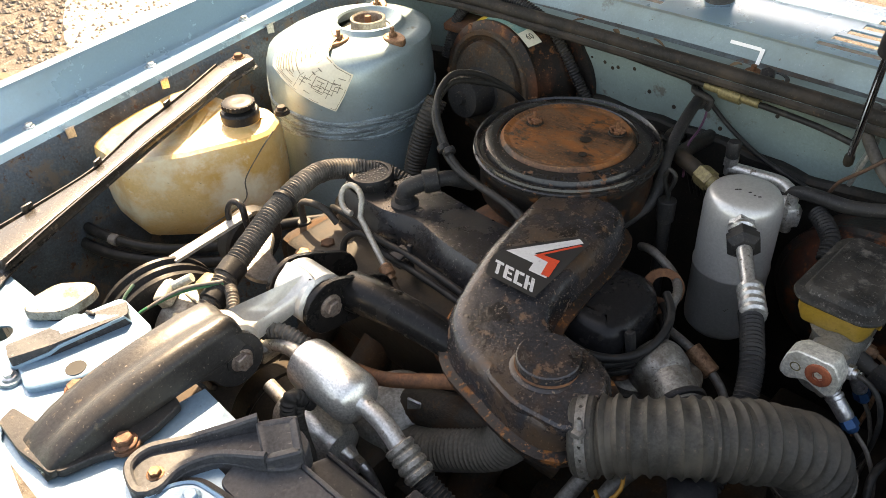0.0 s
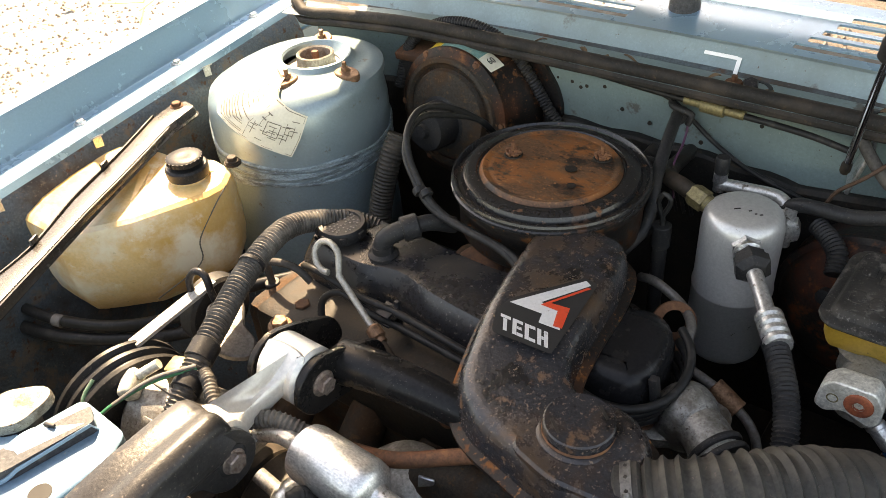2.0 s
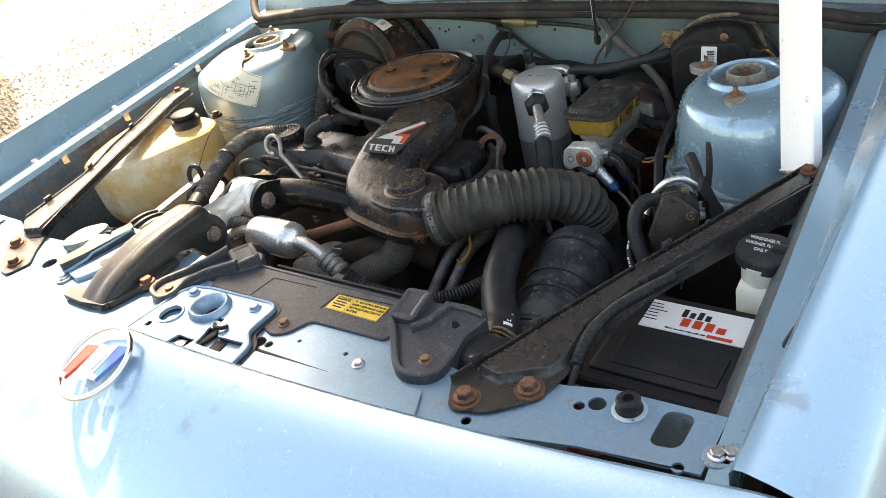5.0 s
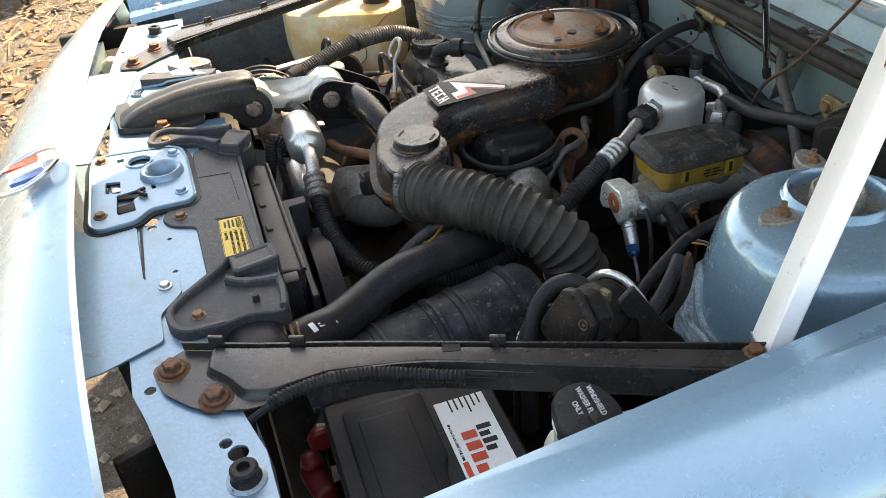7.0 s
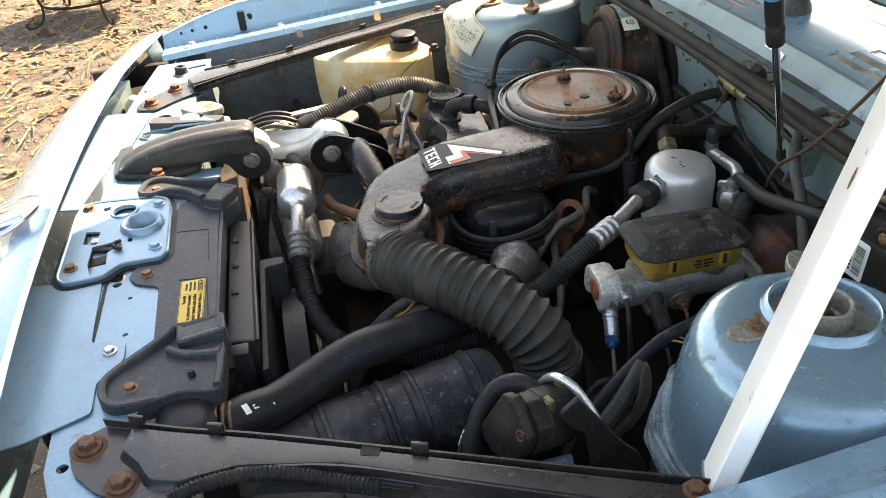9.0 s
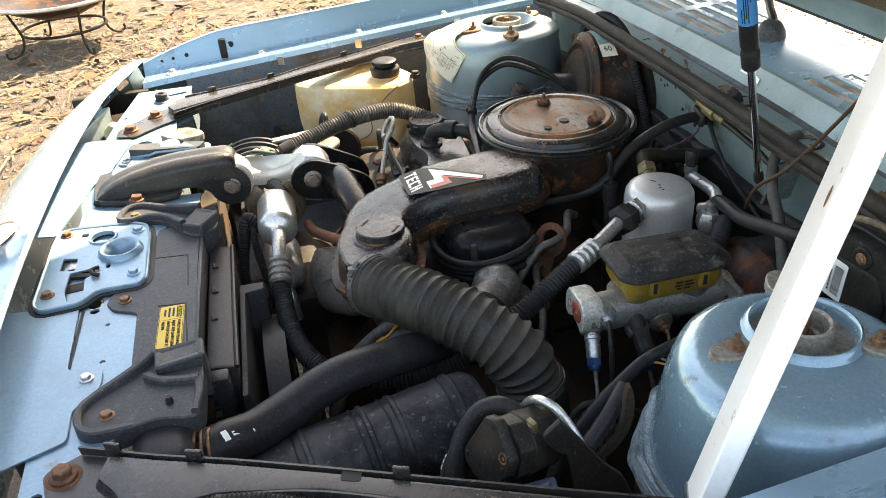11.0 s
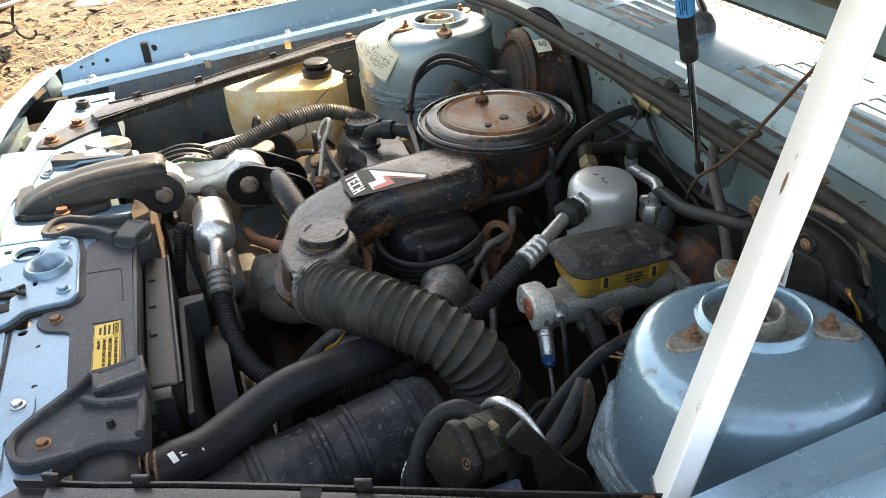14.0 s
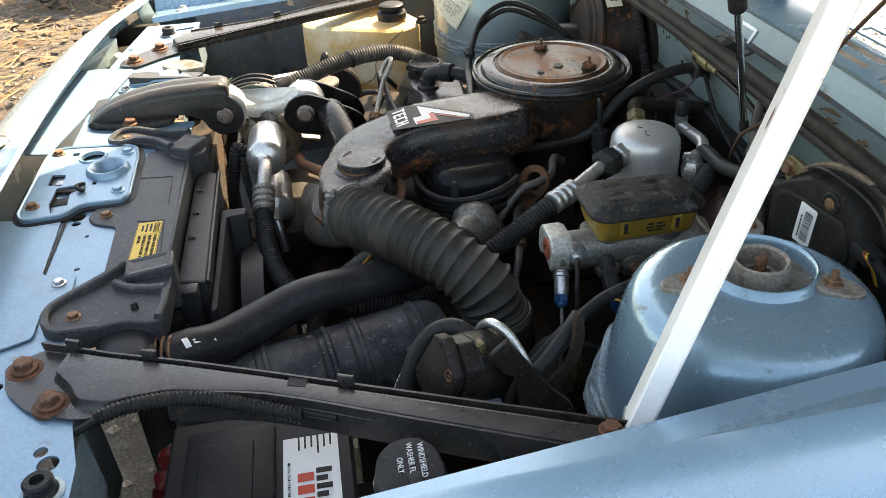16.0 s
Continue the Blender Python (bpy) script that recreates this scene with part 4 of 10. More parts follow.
    for x, y, r in ((0.248, 0.885, 0.016), (0.083, 0.889, 0.018)):
        bm = bmesh.new()
        lathe(bm, (x, y, 0.891), (0, 0, 1), [(r + 0.006, 0), (r + 0.006, 0.003), (r, 0.004), (r * 0.95, 0.001), (0, 0.001)], 24)
        part("grommet", bm, "rubber", c)
    bm = bmesh.new()
    lathe(bm, (0.081, 0.880, 0.894), (0.1, -0.5, 1), [(0.011, 0), (0.011, 0.014), (0.009, 0.017), (0, 0.017)], 6)
    part("nozzle", bm, "rubber", c)
    bm = bmesh.new()
    lathe(bm, (0.056, 0.888, 0.894), (0, 0, 1), [(0.012, 0), (0.011, 0.004), (0.004, 0.005), (0.004, 0.012), (0, 0.012)], 12)
    part("rusty_stud", bm, "rust", c)
    bm = bmesh.new()
    flat_quads(bm, (0.044, 0.9295, 0.8955), (1, 0, 0), (0, 0.52, 0.854), [(-0.003, -0.012, 0.003, 0.016), (-0.05, 0.012, -0.003, 0.017)])
    part("paint_chip", bm, "white", c, smooth=0)
    return c


m = bpy.data.materials.new("dusty_windscreen_glass")
m.use_nodes = True
pb = m.node_tree.nodes["Principled BSDF"]
pb.inputs["Base Color"].default_value = (0.02, 0.025, 0.03, 1)
pb.inputs["Roughness"].default_value = 0.12
M["screen"] = m
cowl = build_cowl()


def build_hood():
    h = thing("hood", (0, 1.08, 0.98), "light blue hood propped wide open with worn brown insulation", "car hood")
    up = radians(59.2)
    fm = Matrix.Translation((0, 1.095, 0.985)) @ Matrix.Rotation(-up, 4, "X") @ Matrix.Rotation(math.pi, 4, "Z")
    bm = bmesh.new()
    lp = rounded([(-0.74, 0), (0.74, 0), (0.755, 0.6), (0.72, 1.29), (0.45, 1.38), (-0.45, 1.38), (-0.72, 1.29), (-0.755, 0.6)], 0.06)
    pillow(bm, lp, [(0.0, -0.004), (0.0, 0.004), (0.02, 0.018)], frame_m=fm)
    part("hood_skin", bm, "paint", h)
    bm = bmesh.new()
    hole = rounded([(-0.60, 0.10), (0.60, 0.10), (0.58, 1.12), (-0.58, 1.12)], 0.05)
    plate(bm, inset(lp, 0.012), -0.012, 0.022, [hole])
    bmesh.ops.transform(bm, matrix=fm, verts=bm.verts)
    part("hood_frame", bm, "fire", h)
    bm = bmesh.new()
    pillow(bm, rounded([(-0.62, 0.07), (0.62, 0.07), (0.60, 1.14), (-0.60, 1.14)], 0.05), [(0.02, -0.045), (0.0, -0.034), (0.0, -0.006)], frame_m=fm)
    part("insulation", bm, "felt", h, "sagging brown insulation felt")
    for s in (-1, 1):
        bm = bmesh.new()
        box(bm, (s * 0.70, 1.06, 1.00), (0.012, 0.05, 0.22), (-12, 0, 0), 0.003)
        part("hinge", bm, "bay", h)


build_hood()


def build_support():
    """The radiator support's top panel with its holes, and the closing panels in front of it."""
    bm = bmesh.new()
    out = [(-0.664, -0.066), (-0.60, -0.076), (-0.50, -0.092), (-0.40, -0.104), (-0.25, -0.10), (0.20, -0.10), (0.45, -0.076), (0.50, -0.074), (0.54, -0.062), (0.62, -0.043), (0.735, -0.03), (0.735, 0.045), (0.62, 0.04), (0.574, 0.028), (0.45, 0.004), (0.30, 0.03), (-0.02, 0.03), (-0.034, 0.074), (-0.112, 0.078), (-0.118, 0.03), (-0.30, 0.03), (-0.52, 0.02), (-0.58, 0.043), (-0.664, 0.045)]
    holes = [circle(0.170, -0.046, 0.0115, 18, 0.010), circle(0.055, -0.025, 0.021, 20), circle(0.188, -0.045, 0.006, 12), circle(0.224, -0.025, 0.003, 8), circle(0.300, -0.022, 0.0035, 8), circle(0.499, -0.057, 0.006, 12),
             circle(0.597, 0.006, 0.0062, 14), circle(0.6125, 0.0155, 0.0095, 18), circle(0.714, -0.03, 0.006, 12), rounded([(0.678, -0.015), (0.708, -0.010), (0.708, 0.036), (0.678, 0.033)], 0.012),
             rounded([(0.02, -0.095), (0.09, -0.095), (0.09, -0.055), (0.02, -0.055)], 0.008), rounded([(-0.622, -0.002), (-0.612, -0.004), (-0.620, 0.036), (-0.632, 0.034)], 0.004), circle(-0.512, -0.078, 0.004, 10), circle(-0.46, -0.02, 0.008, 12), circle(-0.36, -0.03, 0.014, 14)]
    plate(bm, out, 0.7955, 0.003, holes)
    sp = part("radiator_support", bm, "support", car, "blue radiator support panel with punched holes", 30)
    bm = bmesh.new()
    for y0, z0, y1, z1, x0, x1 in ((-0.09, 0.793, -0.085, 0.70, -0.44, 0.44), (0.035, 0.793, 0.04, 0.72, 0.575, 0.73), (0.041, 0.793, 0.046, 0.72, -0.664, -0.57), (-0.066, 0.793, -0.060, 0.70, -0.664, -0.50), (0.0, 0.792, 0.005, 0.60, 0.45, 0.575), (0.0, 0.792, 0.005, 0.60, -0.55, -0.45)):
        bm.faces.new([bm.verts.new(p) for p in ((x0, y0, z0), (x1, y0, z0), (x1, y1, z1), (x0, y1, z1))])
    part("support_flange", bm, "bay", sp, smooth=0)
    bm = bmesh.new()
    box(bm, (0.243, -0.0585, 0.7962), (0.130, 0.0032, 0.002), (0, 0, 0.5))
    part("seam_slot", bm, "ink", sp)
    # closing panels, lapped over the front edge
    for pts, z in (([(0.16, -0.158), (0.30, -0.162), (0.462, -0.135), (0.456, -0.100), (0.430, -0.040), (0.384, -0.042), (0.350, -0.017), (0.316, -0.019), (0.309, -0.058), (0.18, -0.064)], 0.799), ([(-0.400, -0.172), (-0.25, -0.17), (-0.04, -0.165), (-0.03, -0.125), (-0.20, -0.095), (-0.24, -0.075), (-0.38, -0.052), (-0.398, -0.110)], 0.8005)):
        bm = bmesh.new()
        plate(bm, rounded(pts, 0.006, 3), z, 0.002)
        part("closing_panel", bm, "support", sp, "thin blue closing panel")
    for at, w in (((0.332, -0.034, 0.7995), 0.0135), ((-0.279, -0.052, 0.801), 0.0135)):
        bolt(sp, at, (0, 0, 1), 0.006, "zinc", w, wmat="bay")
    for s, x in ((1, 0.646), (-1, -0.588)):
        bm = bmesh.new()
        lathe(bm, (x, 0.019 if s > 0 else -0.012, 0.7955), (0, 0, 1), [(0.018, -0.004), (0.018, 0.001), (0.014, 0.003)], 24)
        part("bump_stop_seat", bm, "bay", sp)
        bm = bmesh.new()
        lathe(bm, (x, 0.019 if s > 0 else -0.012, 0.7955), (0, 0, 1), [(0.0135, 0.0), (0.014, 0.004), (0.0115, 0.008), (0.0125, 0.010), (0.0125, 0.015), (0.0105, 0.0168), (0.006, 0.0168), (0.0055, 0.011), (0, 0.011)], 28, caps=False)
        part("bump_stop", bm, "rubber", sp, "black rubber hood bump stop")
    for s in (-1, 1):
        bolt(sp, (s * 0.752 - 0.01 * s, -0.006, 0.80), (0, 0, 1), 0.0065, "zinc", 0.014, wmat="bay")
    # pale brace plate and lamp adjuster in the gap beside the nose
    bm = bmesh.new()
    pillow(bm, rounded([(-0.572, -0.112), (-0.556, -0.140), (-0.425, -0.172), (-0.412, -0.150)], 0.005, 3), [(0.006, 0.735), (0.002, 0.790), (0, 0.803), (0.001, 0.8055)])
    br = part("nose_brace", bm, "bay", sp, "pale sunlit brace beside the headlamp")
    bm = bmesh.new()
    lathe(bm, (-0.520, -0.108, 0.760), (0.3, 0.2, 1), [(0.020, 0), (0.019, 0.016), (0.013, 0.024), (0.008, 0.03), (0, 0.03)], 20)
    part("lamp_adjuster", bm, "jug", br)
    bm = bmesh.new()
    box(bm, (-0.735, -0.075, 0.800), (0.045, 0.004, 0.05), (0, 20, -28), 0.001)
    part("corner_gusset", bm, "bay", sp)
    bolt(sp, (-0.752, -0.082, 0.822), (0.5, 0.6, 0.3), 0.006, "zinc", 0.012)
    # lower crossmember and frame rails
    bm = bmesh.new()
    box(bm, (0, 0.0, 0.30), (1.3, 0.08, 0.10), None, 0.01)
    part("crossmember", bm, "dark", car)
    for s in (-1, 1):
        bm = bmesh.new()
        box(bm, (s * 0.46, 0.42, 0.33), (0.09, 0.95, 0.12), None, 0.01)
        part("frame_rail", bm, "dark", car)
        bm = bmesh.new()
        lathe(bm, (s * 0.80, 0.55, 0.31), (1, 0, 0), [(0.10, -0.09), (0.22, -0.09), (0.30, -0.08), (0.312, -0.05), (0.312, 0.04), (0.30, 0.07), (0.20, 0.075), (0.10, 0.05)], 40)
        part("wheel", bm, "rubber", car)
    for s in (-1, 1):
        bm = bmesh.new()
        if s < 0:
            box(bm, (-0.70, -0.13, 0.68), (0.02, 0.16, 0.22), (0, 0, 0), 0.004)
            box(bm, (-0.60, -0.11, 0.735), (0.05, 0.09, 0.07), (0, 12, 10), 0.006)
        else:
            box(bm, (0.560, -0.072, 0.70), (0.012, 0.05, 0.17), (0, 0, 20), 0.004)
            box(bm, (0.60, -0.150, 0.66), (0.14, 0.006, 0.012), (0, 0, 6), 0.002)
        part("headlamp_panel", bm, "dark", sp, "dirty dark panel behind the headlamp")
    return sp


support = build_support()


# dark boxes added to close the bay from below
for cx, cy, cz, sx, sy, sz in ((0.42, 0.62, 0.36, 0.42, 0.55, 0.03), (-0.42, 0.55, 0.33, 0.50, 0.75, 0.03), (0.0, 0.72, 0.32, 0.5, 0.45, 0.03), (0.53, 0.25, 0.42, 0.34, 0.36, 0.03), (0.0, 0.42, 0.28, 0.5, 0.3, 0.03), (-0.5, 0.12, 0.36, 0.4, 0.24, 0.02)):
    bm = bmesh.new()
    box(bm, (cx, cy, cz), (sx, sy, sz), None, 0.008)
    part("bay_filler", bm, "dark", car)


def build_header():
    """The painted nose panel in front of the support, with its round badge."""
    bm = bmesh.new()
    rings = []
    n = 96
    for i in range(n + 1):
        x = -0.886 + 1.772 * i / n
        ax = abs(x)
        yb = -0.128 + 0.046 * (ax / 0.68) ** 2.2
        zc = 0.849 - 0.004 * (ax / 0.7) ** 2
        if ax > 0.785:
            zc = float(np.interp(ax, (0.785, 0.80, 0.83, 0.86, 0.878, 0.886), (0.844, 0.843, 0.838, 0.826, 0.80, 0.765)))
        zc -= 0.016 * max(0.0, min(1.0, (-x - 0.5) / 0.27))
        prof = [(yb - 0.030, zc - 0.040), (yb - 0.016, zc - 0.020), (yb - 0.003, zc - 0.008), (yb, zc - 0.004), (yb - 0.006, zc), (yb - 0.03, zc - 0.003), (yb - 0.06, zc - 0.016), (yb - 0.11, zc - 0.05), (yb - 0.16, zc - 0.095), (yb - 0.20, zc - 0.145), (yb - 0.215, zc - 0.19), (yb - 0.217, zc - 0.30), (yb - 0.18, zc - 0.45)]
        rings.append([bm.verts.new((x, y, z)) for y, z in prof])
    for a, b in zip(rings, rings[1:]):
        for k in range(len(a) - 1):
            bm.faces.new((a[k], a[k + 1], b[k + 1], b[k]))
    hd = part("header_panel", bm, "paint", car, "light blue nose panel with a chrome badge", 35)
    return hd


header = build_header()


# ---- air cleaner and its intake ----
AIR = Vector((-0.090, 0.662, 0.006))




def build_air_cleaner():
    t = thing("air_cleaner", (AIR.x, AIR.y, 0.75), "round black air cleaner with a rust-stained lid and snorkel", "air cleaner")
    bm = bmesh.new()
    lathe(bm, AIR, (0, 0, 1), [(0.09, 0.745), (0.116, 0.75), (0.121, 0.757), (0.121, 0.80), (0.125, 0.806), (0.1265, 0.815), (0.1265, 0.818), (0.10, 0.819)], 72)
    part("housing", bm, "housing", t, "black housing with rust speckles")
    bm = bmesh.new()
    lathe(bm, AIR, (0, 0, 1), [(0.1275, 0.817), (0.1300, 0.819), (0.1302, 0.822), (0.1280, 0.8235), (0.1285, 0.826), (0.1295, 0.828), (0.1282, 0.831), (0.1255, 0.8315), (0.1238, 0.829), (0.1215, 0.8262), (0.1170, 0.8268), (0.1150, 0.8310), (0.1135, 0.8340), (0.1080, 0.8358), (0.1000, 0.8368), (0.0965, 0.8366), (0.0948, 0.8342), (0.0935, 0.8345), (0.0925, 0.834)], 72, caps=False)
    lid = part("lid", bm, "lidblack", t, "glossy black lid rim")
    bm = bmesh.new()
    lathe(bm, AIR, (0, 0, 1), [(0.0925, 0.834), (0.090, 0.837), (0.088, 0.8395), (0.085, 0.8395), (0.082, 0.8375), (0.079, 0.8372), (0.077, 0.8378), (0.072, 0.8376), (0.0, 0.8375)], 72, caps=False)
    part("lid_centre", bm, "lidrust", lid, "rusted brown lid centre")
    for x, y in ((-0.145, 0.659), (-0.040, 0.708)):
        bm = bmesh.new()
        lathe(bm, (x, y, 0.8447), (0, 0, 1), [(0.0125, 0.0), (0.012, 0.0008), (0.008, 0.0009), (0, 0.0009)], 20, caps=False)
        part("recess", bm, "dark", lid)
        bm = bmesh.new()
        cyl(bm, (x, y, 0.843), (x, y, 0.863), 0.0026, seg=10)
        for s in (-1, 1):
            box(bm, (x + 0.007 * s, y, 0.8505), (0.010, 0.0022, 0.006), (0, 25 * s, 30), 0.0008)
        for k in range(5):
            h = k * 2 * math.pi / 5 + x * 30
            box(bm, (x + 0.0085 * math.cos(h), y + 0.0085 * math.sin(h), 0.848), (0.003, 0.0075, 0.006), (0, 30, math.degrees(h)), 0.001)
        lathe(bm, (x, y, 0.845), (0, 0, 1), [(0.007, 0), (0.006, 0.006)], 10)
        part("wing_nut", bm, "rust", lid)
    for x, y, r in ((-0.062, 0.665, 0.008), (-0.043, 0.631, 0.006)):
        bm = bmesh.new()
        lathe(bm, (x, y, 0.8447), (0, 0, 1), [(r, 0), (r, 0.0006), (0, 0.0006)], 16)
        part("vent_hole", bm, "dark", lid)
    # snorkel: a hollow pressing that turns towards the front
    def lift(x, y):
        return -0.022 * max(0, min(1, (0.42 - y) / 0.12))
    lp = smooth_loop([(-0.052, 0.555), (-0.045, 0.49), (-0.034, 0.43), (-0.018, 0.365), (0.0, 0.318), (0.034, 0.288), (0.085, 0.273), (0.135, 0.262), (0.178, 0.262), (0.205, 0.285), (0.213, 0.325), (0.195, 0.362), (0.155, 0.376), (0.118, 0.372), (0.098, 0.392), (0.088, 0.45), (0.080, 0.53), (0.062, 0.585), (0.02, 0.60), (-0.03, 0.585)], 0.012)
    bm = bmesh.new()
    pillow(bm, lp, [(0.008, 0.758), (0.0, 0.764), (-0.002, 0.776), (-0.0075, 0.778), (-0.0078, 0.7835), (-0.002, 0.785), (0.002, 0.787)], lift)
    sn = part("snorkel", bm, "rusty", t, "worn black snorkel with rusty seam")
    bm = bmesh.new()
    pillow(bm, lp, [(0.002, 0.786), (0.003, 0.80), (0.005, 0.812), (0.009, 0.8205), (0.014, 0.8243), (0.022, 0.8255), (0.03, 0.8258)], lift)
    part("snorkel_top", bm, "snorkel", sn)
    bm = bmesh.new()
    pl = rounded([(0.090, 0.280), (0.14, 0.266), (0.202, 0.272), (0.208, 0.322), (0.17, 0.362), (0.12, 0.366), (0.084, 0.338)], 0.014)
    pillow(bm, pl, [(0, 0.79), (0.0, 0.801), (0.003, 0.8035)])
    lathe(bm, (0.137, 0.328, 0.80), (0, 0, 1), [(0.040, 0.0), (0.040, 0.005), (0.037, 0.007), (0.034, 0.007), (0.0335, 0.013), (0.0335, 0.018), (0.032, 0.0195), (0, 0.0195)], 40)
    cap = part("thermostat_cap", bm, "snorkel", sn, "round speckled thermostat cap")
    for a in (0.9, 0.9 + math.pi):
        bm = bmesh.new()
        box(bm, (0.137 + 0.024 * math.cos(a), 0.328 + 0.024 * math.sin(a), 0.8196), (0.003, 0.018, 0.001), (0, 0, math.degrees(a)))
        part("slot", bm, "dark", cap)
    bm = bmesh.new()
    lathe(bm, (0.137, 0.328, 0.806), (0, 0, 1), [(0.0342, 0), (0.0352, 0.0015), (0.0342, 0.004)], 40, caps=False)
    part("rust_ring", bm, "rust", cap, "orange rust ring round the cap")
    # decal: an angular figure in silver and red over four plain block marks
    def shape(pts, dz):
        bm = bmesh.new()
        bm.faces.new([bm.verts.new((x + 0.012, y - 0.009, 0.8266 + dz)) for x, y in pts])
        return bm
    dec = part("decal", shape(rounded([(-0.019, 0.418), (-0.004, 0.386), (0.064, 0.389), (0.060, 0.440), (0.053, 0.508), (0.036, 0.511), (-0.015, 0.440)], 0.004, 3), 0), "ink", sn, "black decal with a silver and red figure", 0)
    part("decal_figure", shape([(-0.0127, 0.4336), (0.0394, 0.5064), (0.048, 0.5019), (0.0159, 0.4505), (0.0353, 0.4529), (0.0545, 0.4232), (0.030, 0.4219), (0.0262, 0.4354)], 0.0004), "silver", dec, smooth=0)
    part("decal_stripe", shape([(0.0508, 0.4974), (0.0255, 0.4545), (0.0469, 0.4577), (0.0551, 0.4263), (0.0452, 0.4248), (0.0378, 0.4473), (0.0175, 0.4470), (0.0466, 0.4968)], 0.0006), "red", dec, smooth=0)
    o, ux, uy = Vector((0.0132, 0.3845, 0.8270)), Vector((0.0576, 0.0008, 0)), Vector((-0.0118, 0.0200, 0))
    for k in range(4):
        bm = bmesh.new()
        u = k * 0.255
        rects = ((0.06, 0.0, 0.14, 0.78), (0.0, 0.80, 0.215, 1.0)) if k == 0 else ((0.0, 0.0, 0.085, 1.0), (0.09, 0.0, 0.215, 0.2), (0.09, 0.42, 0.19, 0.60), (0.09, 0.8, 0.215, 1.0)) if k == 1 else ((0.0, 0.0, 0.085, 1.0), (0.09, 0.0, 0.215, 0.2), (0.09, 0.8, 0.215, 1.0)) if k == 2 else ((0.0, 0.0, 0.08, 1.0), (0.085, 0.4, 0.13, 0.6), (0.135, 0.0, 0.215, 1.0))
        flat_quads(bm, o, ux, uy, [(u + p, q, u + r, s) for p, q, r, s in rects])
        part("decal_mark", bm, "silver", dec, smooth=0)
    return t


air_cleaner = build_air_cleaner()


def build_intake_hose():
    t = thing("intake_hose", (0.30, 0.37, 0.74), "ribbed grey-black rubber air intake hose", "air hose")
    path = [(0.205, 0.307, 0.768), (0.232, 0.322, 0.776), (0.268, 0.344, 0.783), (0.305, 0.374, 0.783), (0.343, 0.413, 0.770), (0.367, 0.446, 0.742), (0.374, 0.462, 0.70)]
    bm = bmesh.new()
    pts = spline(path, 0.0022)
    pitch = 0.0130
    def rad(s):
        return 0.0362 + (0.0046 + 0.0010 * math.sin(s * 61)) * math.exp(-((((s / pitch + 0.12 * math.sin(s * 47)) % 1.0) - 0.5) / 0.19) ** 2) + 0.0008 * math.sin(s * 90)
    sweep(bm, pts, rad, 40)
    part("bellows", bm, "bellows", t)
    for a, b, name in (((0.192, 0.300, 0.766), (0.214, 0.312, 0.771), "clamp"), ((0.374, 0.460, 0.712), (0.376, 0.464, 0.690), "clamp")):
        bm = bmesh.new()
        cyl(bm, a, b, 0.0415, seg=40, bevel=0.003)
        d = (V(b) - V(a)).normalized()
        c = (V(a) + V(b)) / 2
        u, w, _ = axis_frame(d)
        for k in range(0, 40, 2):
            q = c + (u * math.cos(k * math.pi / 20) + w * math.sin(k * math.pi / 20)) * 0.0418
            box(bm, q, (0.003, 0.003, 0.003))
        cuff = part(name, bm, "bellows", t)
        bm = bmesh.new()
        lathe(bm, c, d, [(0.0412, -0.005), (0.0428, -0.0048), (0.0428, 0.0048), (0.0412, 0.005)], 48, caps=False)
        q = c + w * 0.0440
        box(bm, q, (0.010, 0.012, 0.008), None, 0.001)
        cyl(bm, q - u * 0.010, q + u * 0.012, 0.0035, seg=10)
        part("worm_band", bm, "linegrey", cuff, "dull steel worm-drive band")
    bm = bmesh.new()
    tube(bm, [(0.376, 0.464, 0.70), (0.378, 0.468, 0.65), (0.392, 0.44, 0.61), (0.402, 0.40, 0.60)], 0.040, 28)
    part("elbow", bm, "rubber", t)
    return t


def build_resonator():
    t = thing("intake_resonator", (0.42, 0.26, 0.6), "large ribbed black plastic air duct", "air duct")
    a, b = Vector((0.392, 0.398, 0.690)), Vector((0.447, 0.085, 0.672))
    L = (b - a).length
    prof = [(0.0, -0.004), (0.03, -0.002), (0.046, 0.004), (0.053, 0.015)]
    for k in range(1, 9):
        h = L * k / 9
        if k in (1, 3, 4, 6):
            prof += [(0.0545, h - 0.004), (0.0570, h - 0.002), (0.0570, h + 0.002), (0.0545, h + 0.004)]
        else:
            prof += [(0.0550, h)]
    prof += [(0.053, L)]
    bm = bmesh.new()
    lathe(bm, a, b - a, prof, 48)
    part("duct_body", bm, "ductplastic", t)
    d = (b - a).normalized()
    for k in (1, 3, 4, 6):
        bm = bmesh.new()
        u, w, _ = axis_frame(d)
        q = a + d * (L * k / 9 + 0.011)
        sweep(bm, [q + (u * math.cos(h) + w * math.sin(h)) * 0.0553 for h in [2 * math.pi * i / 48 for i in range(48)]], 0.0012, 6, closed=True)
        part("rib", bm, "rubber", t)
    return t


build_intake_hose()
build_resonator()


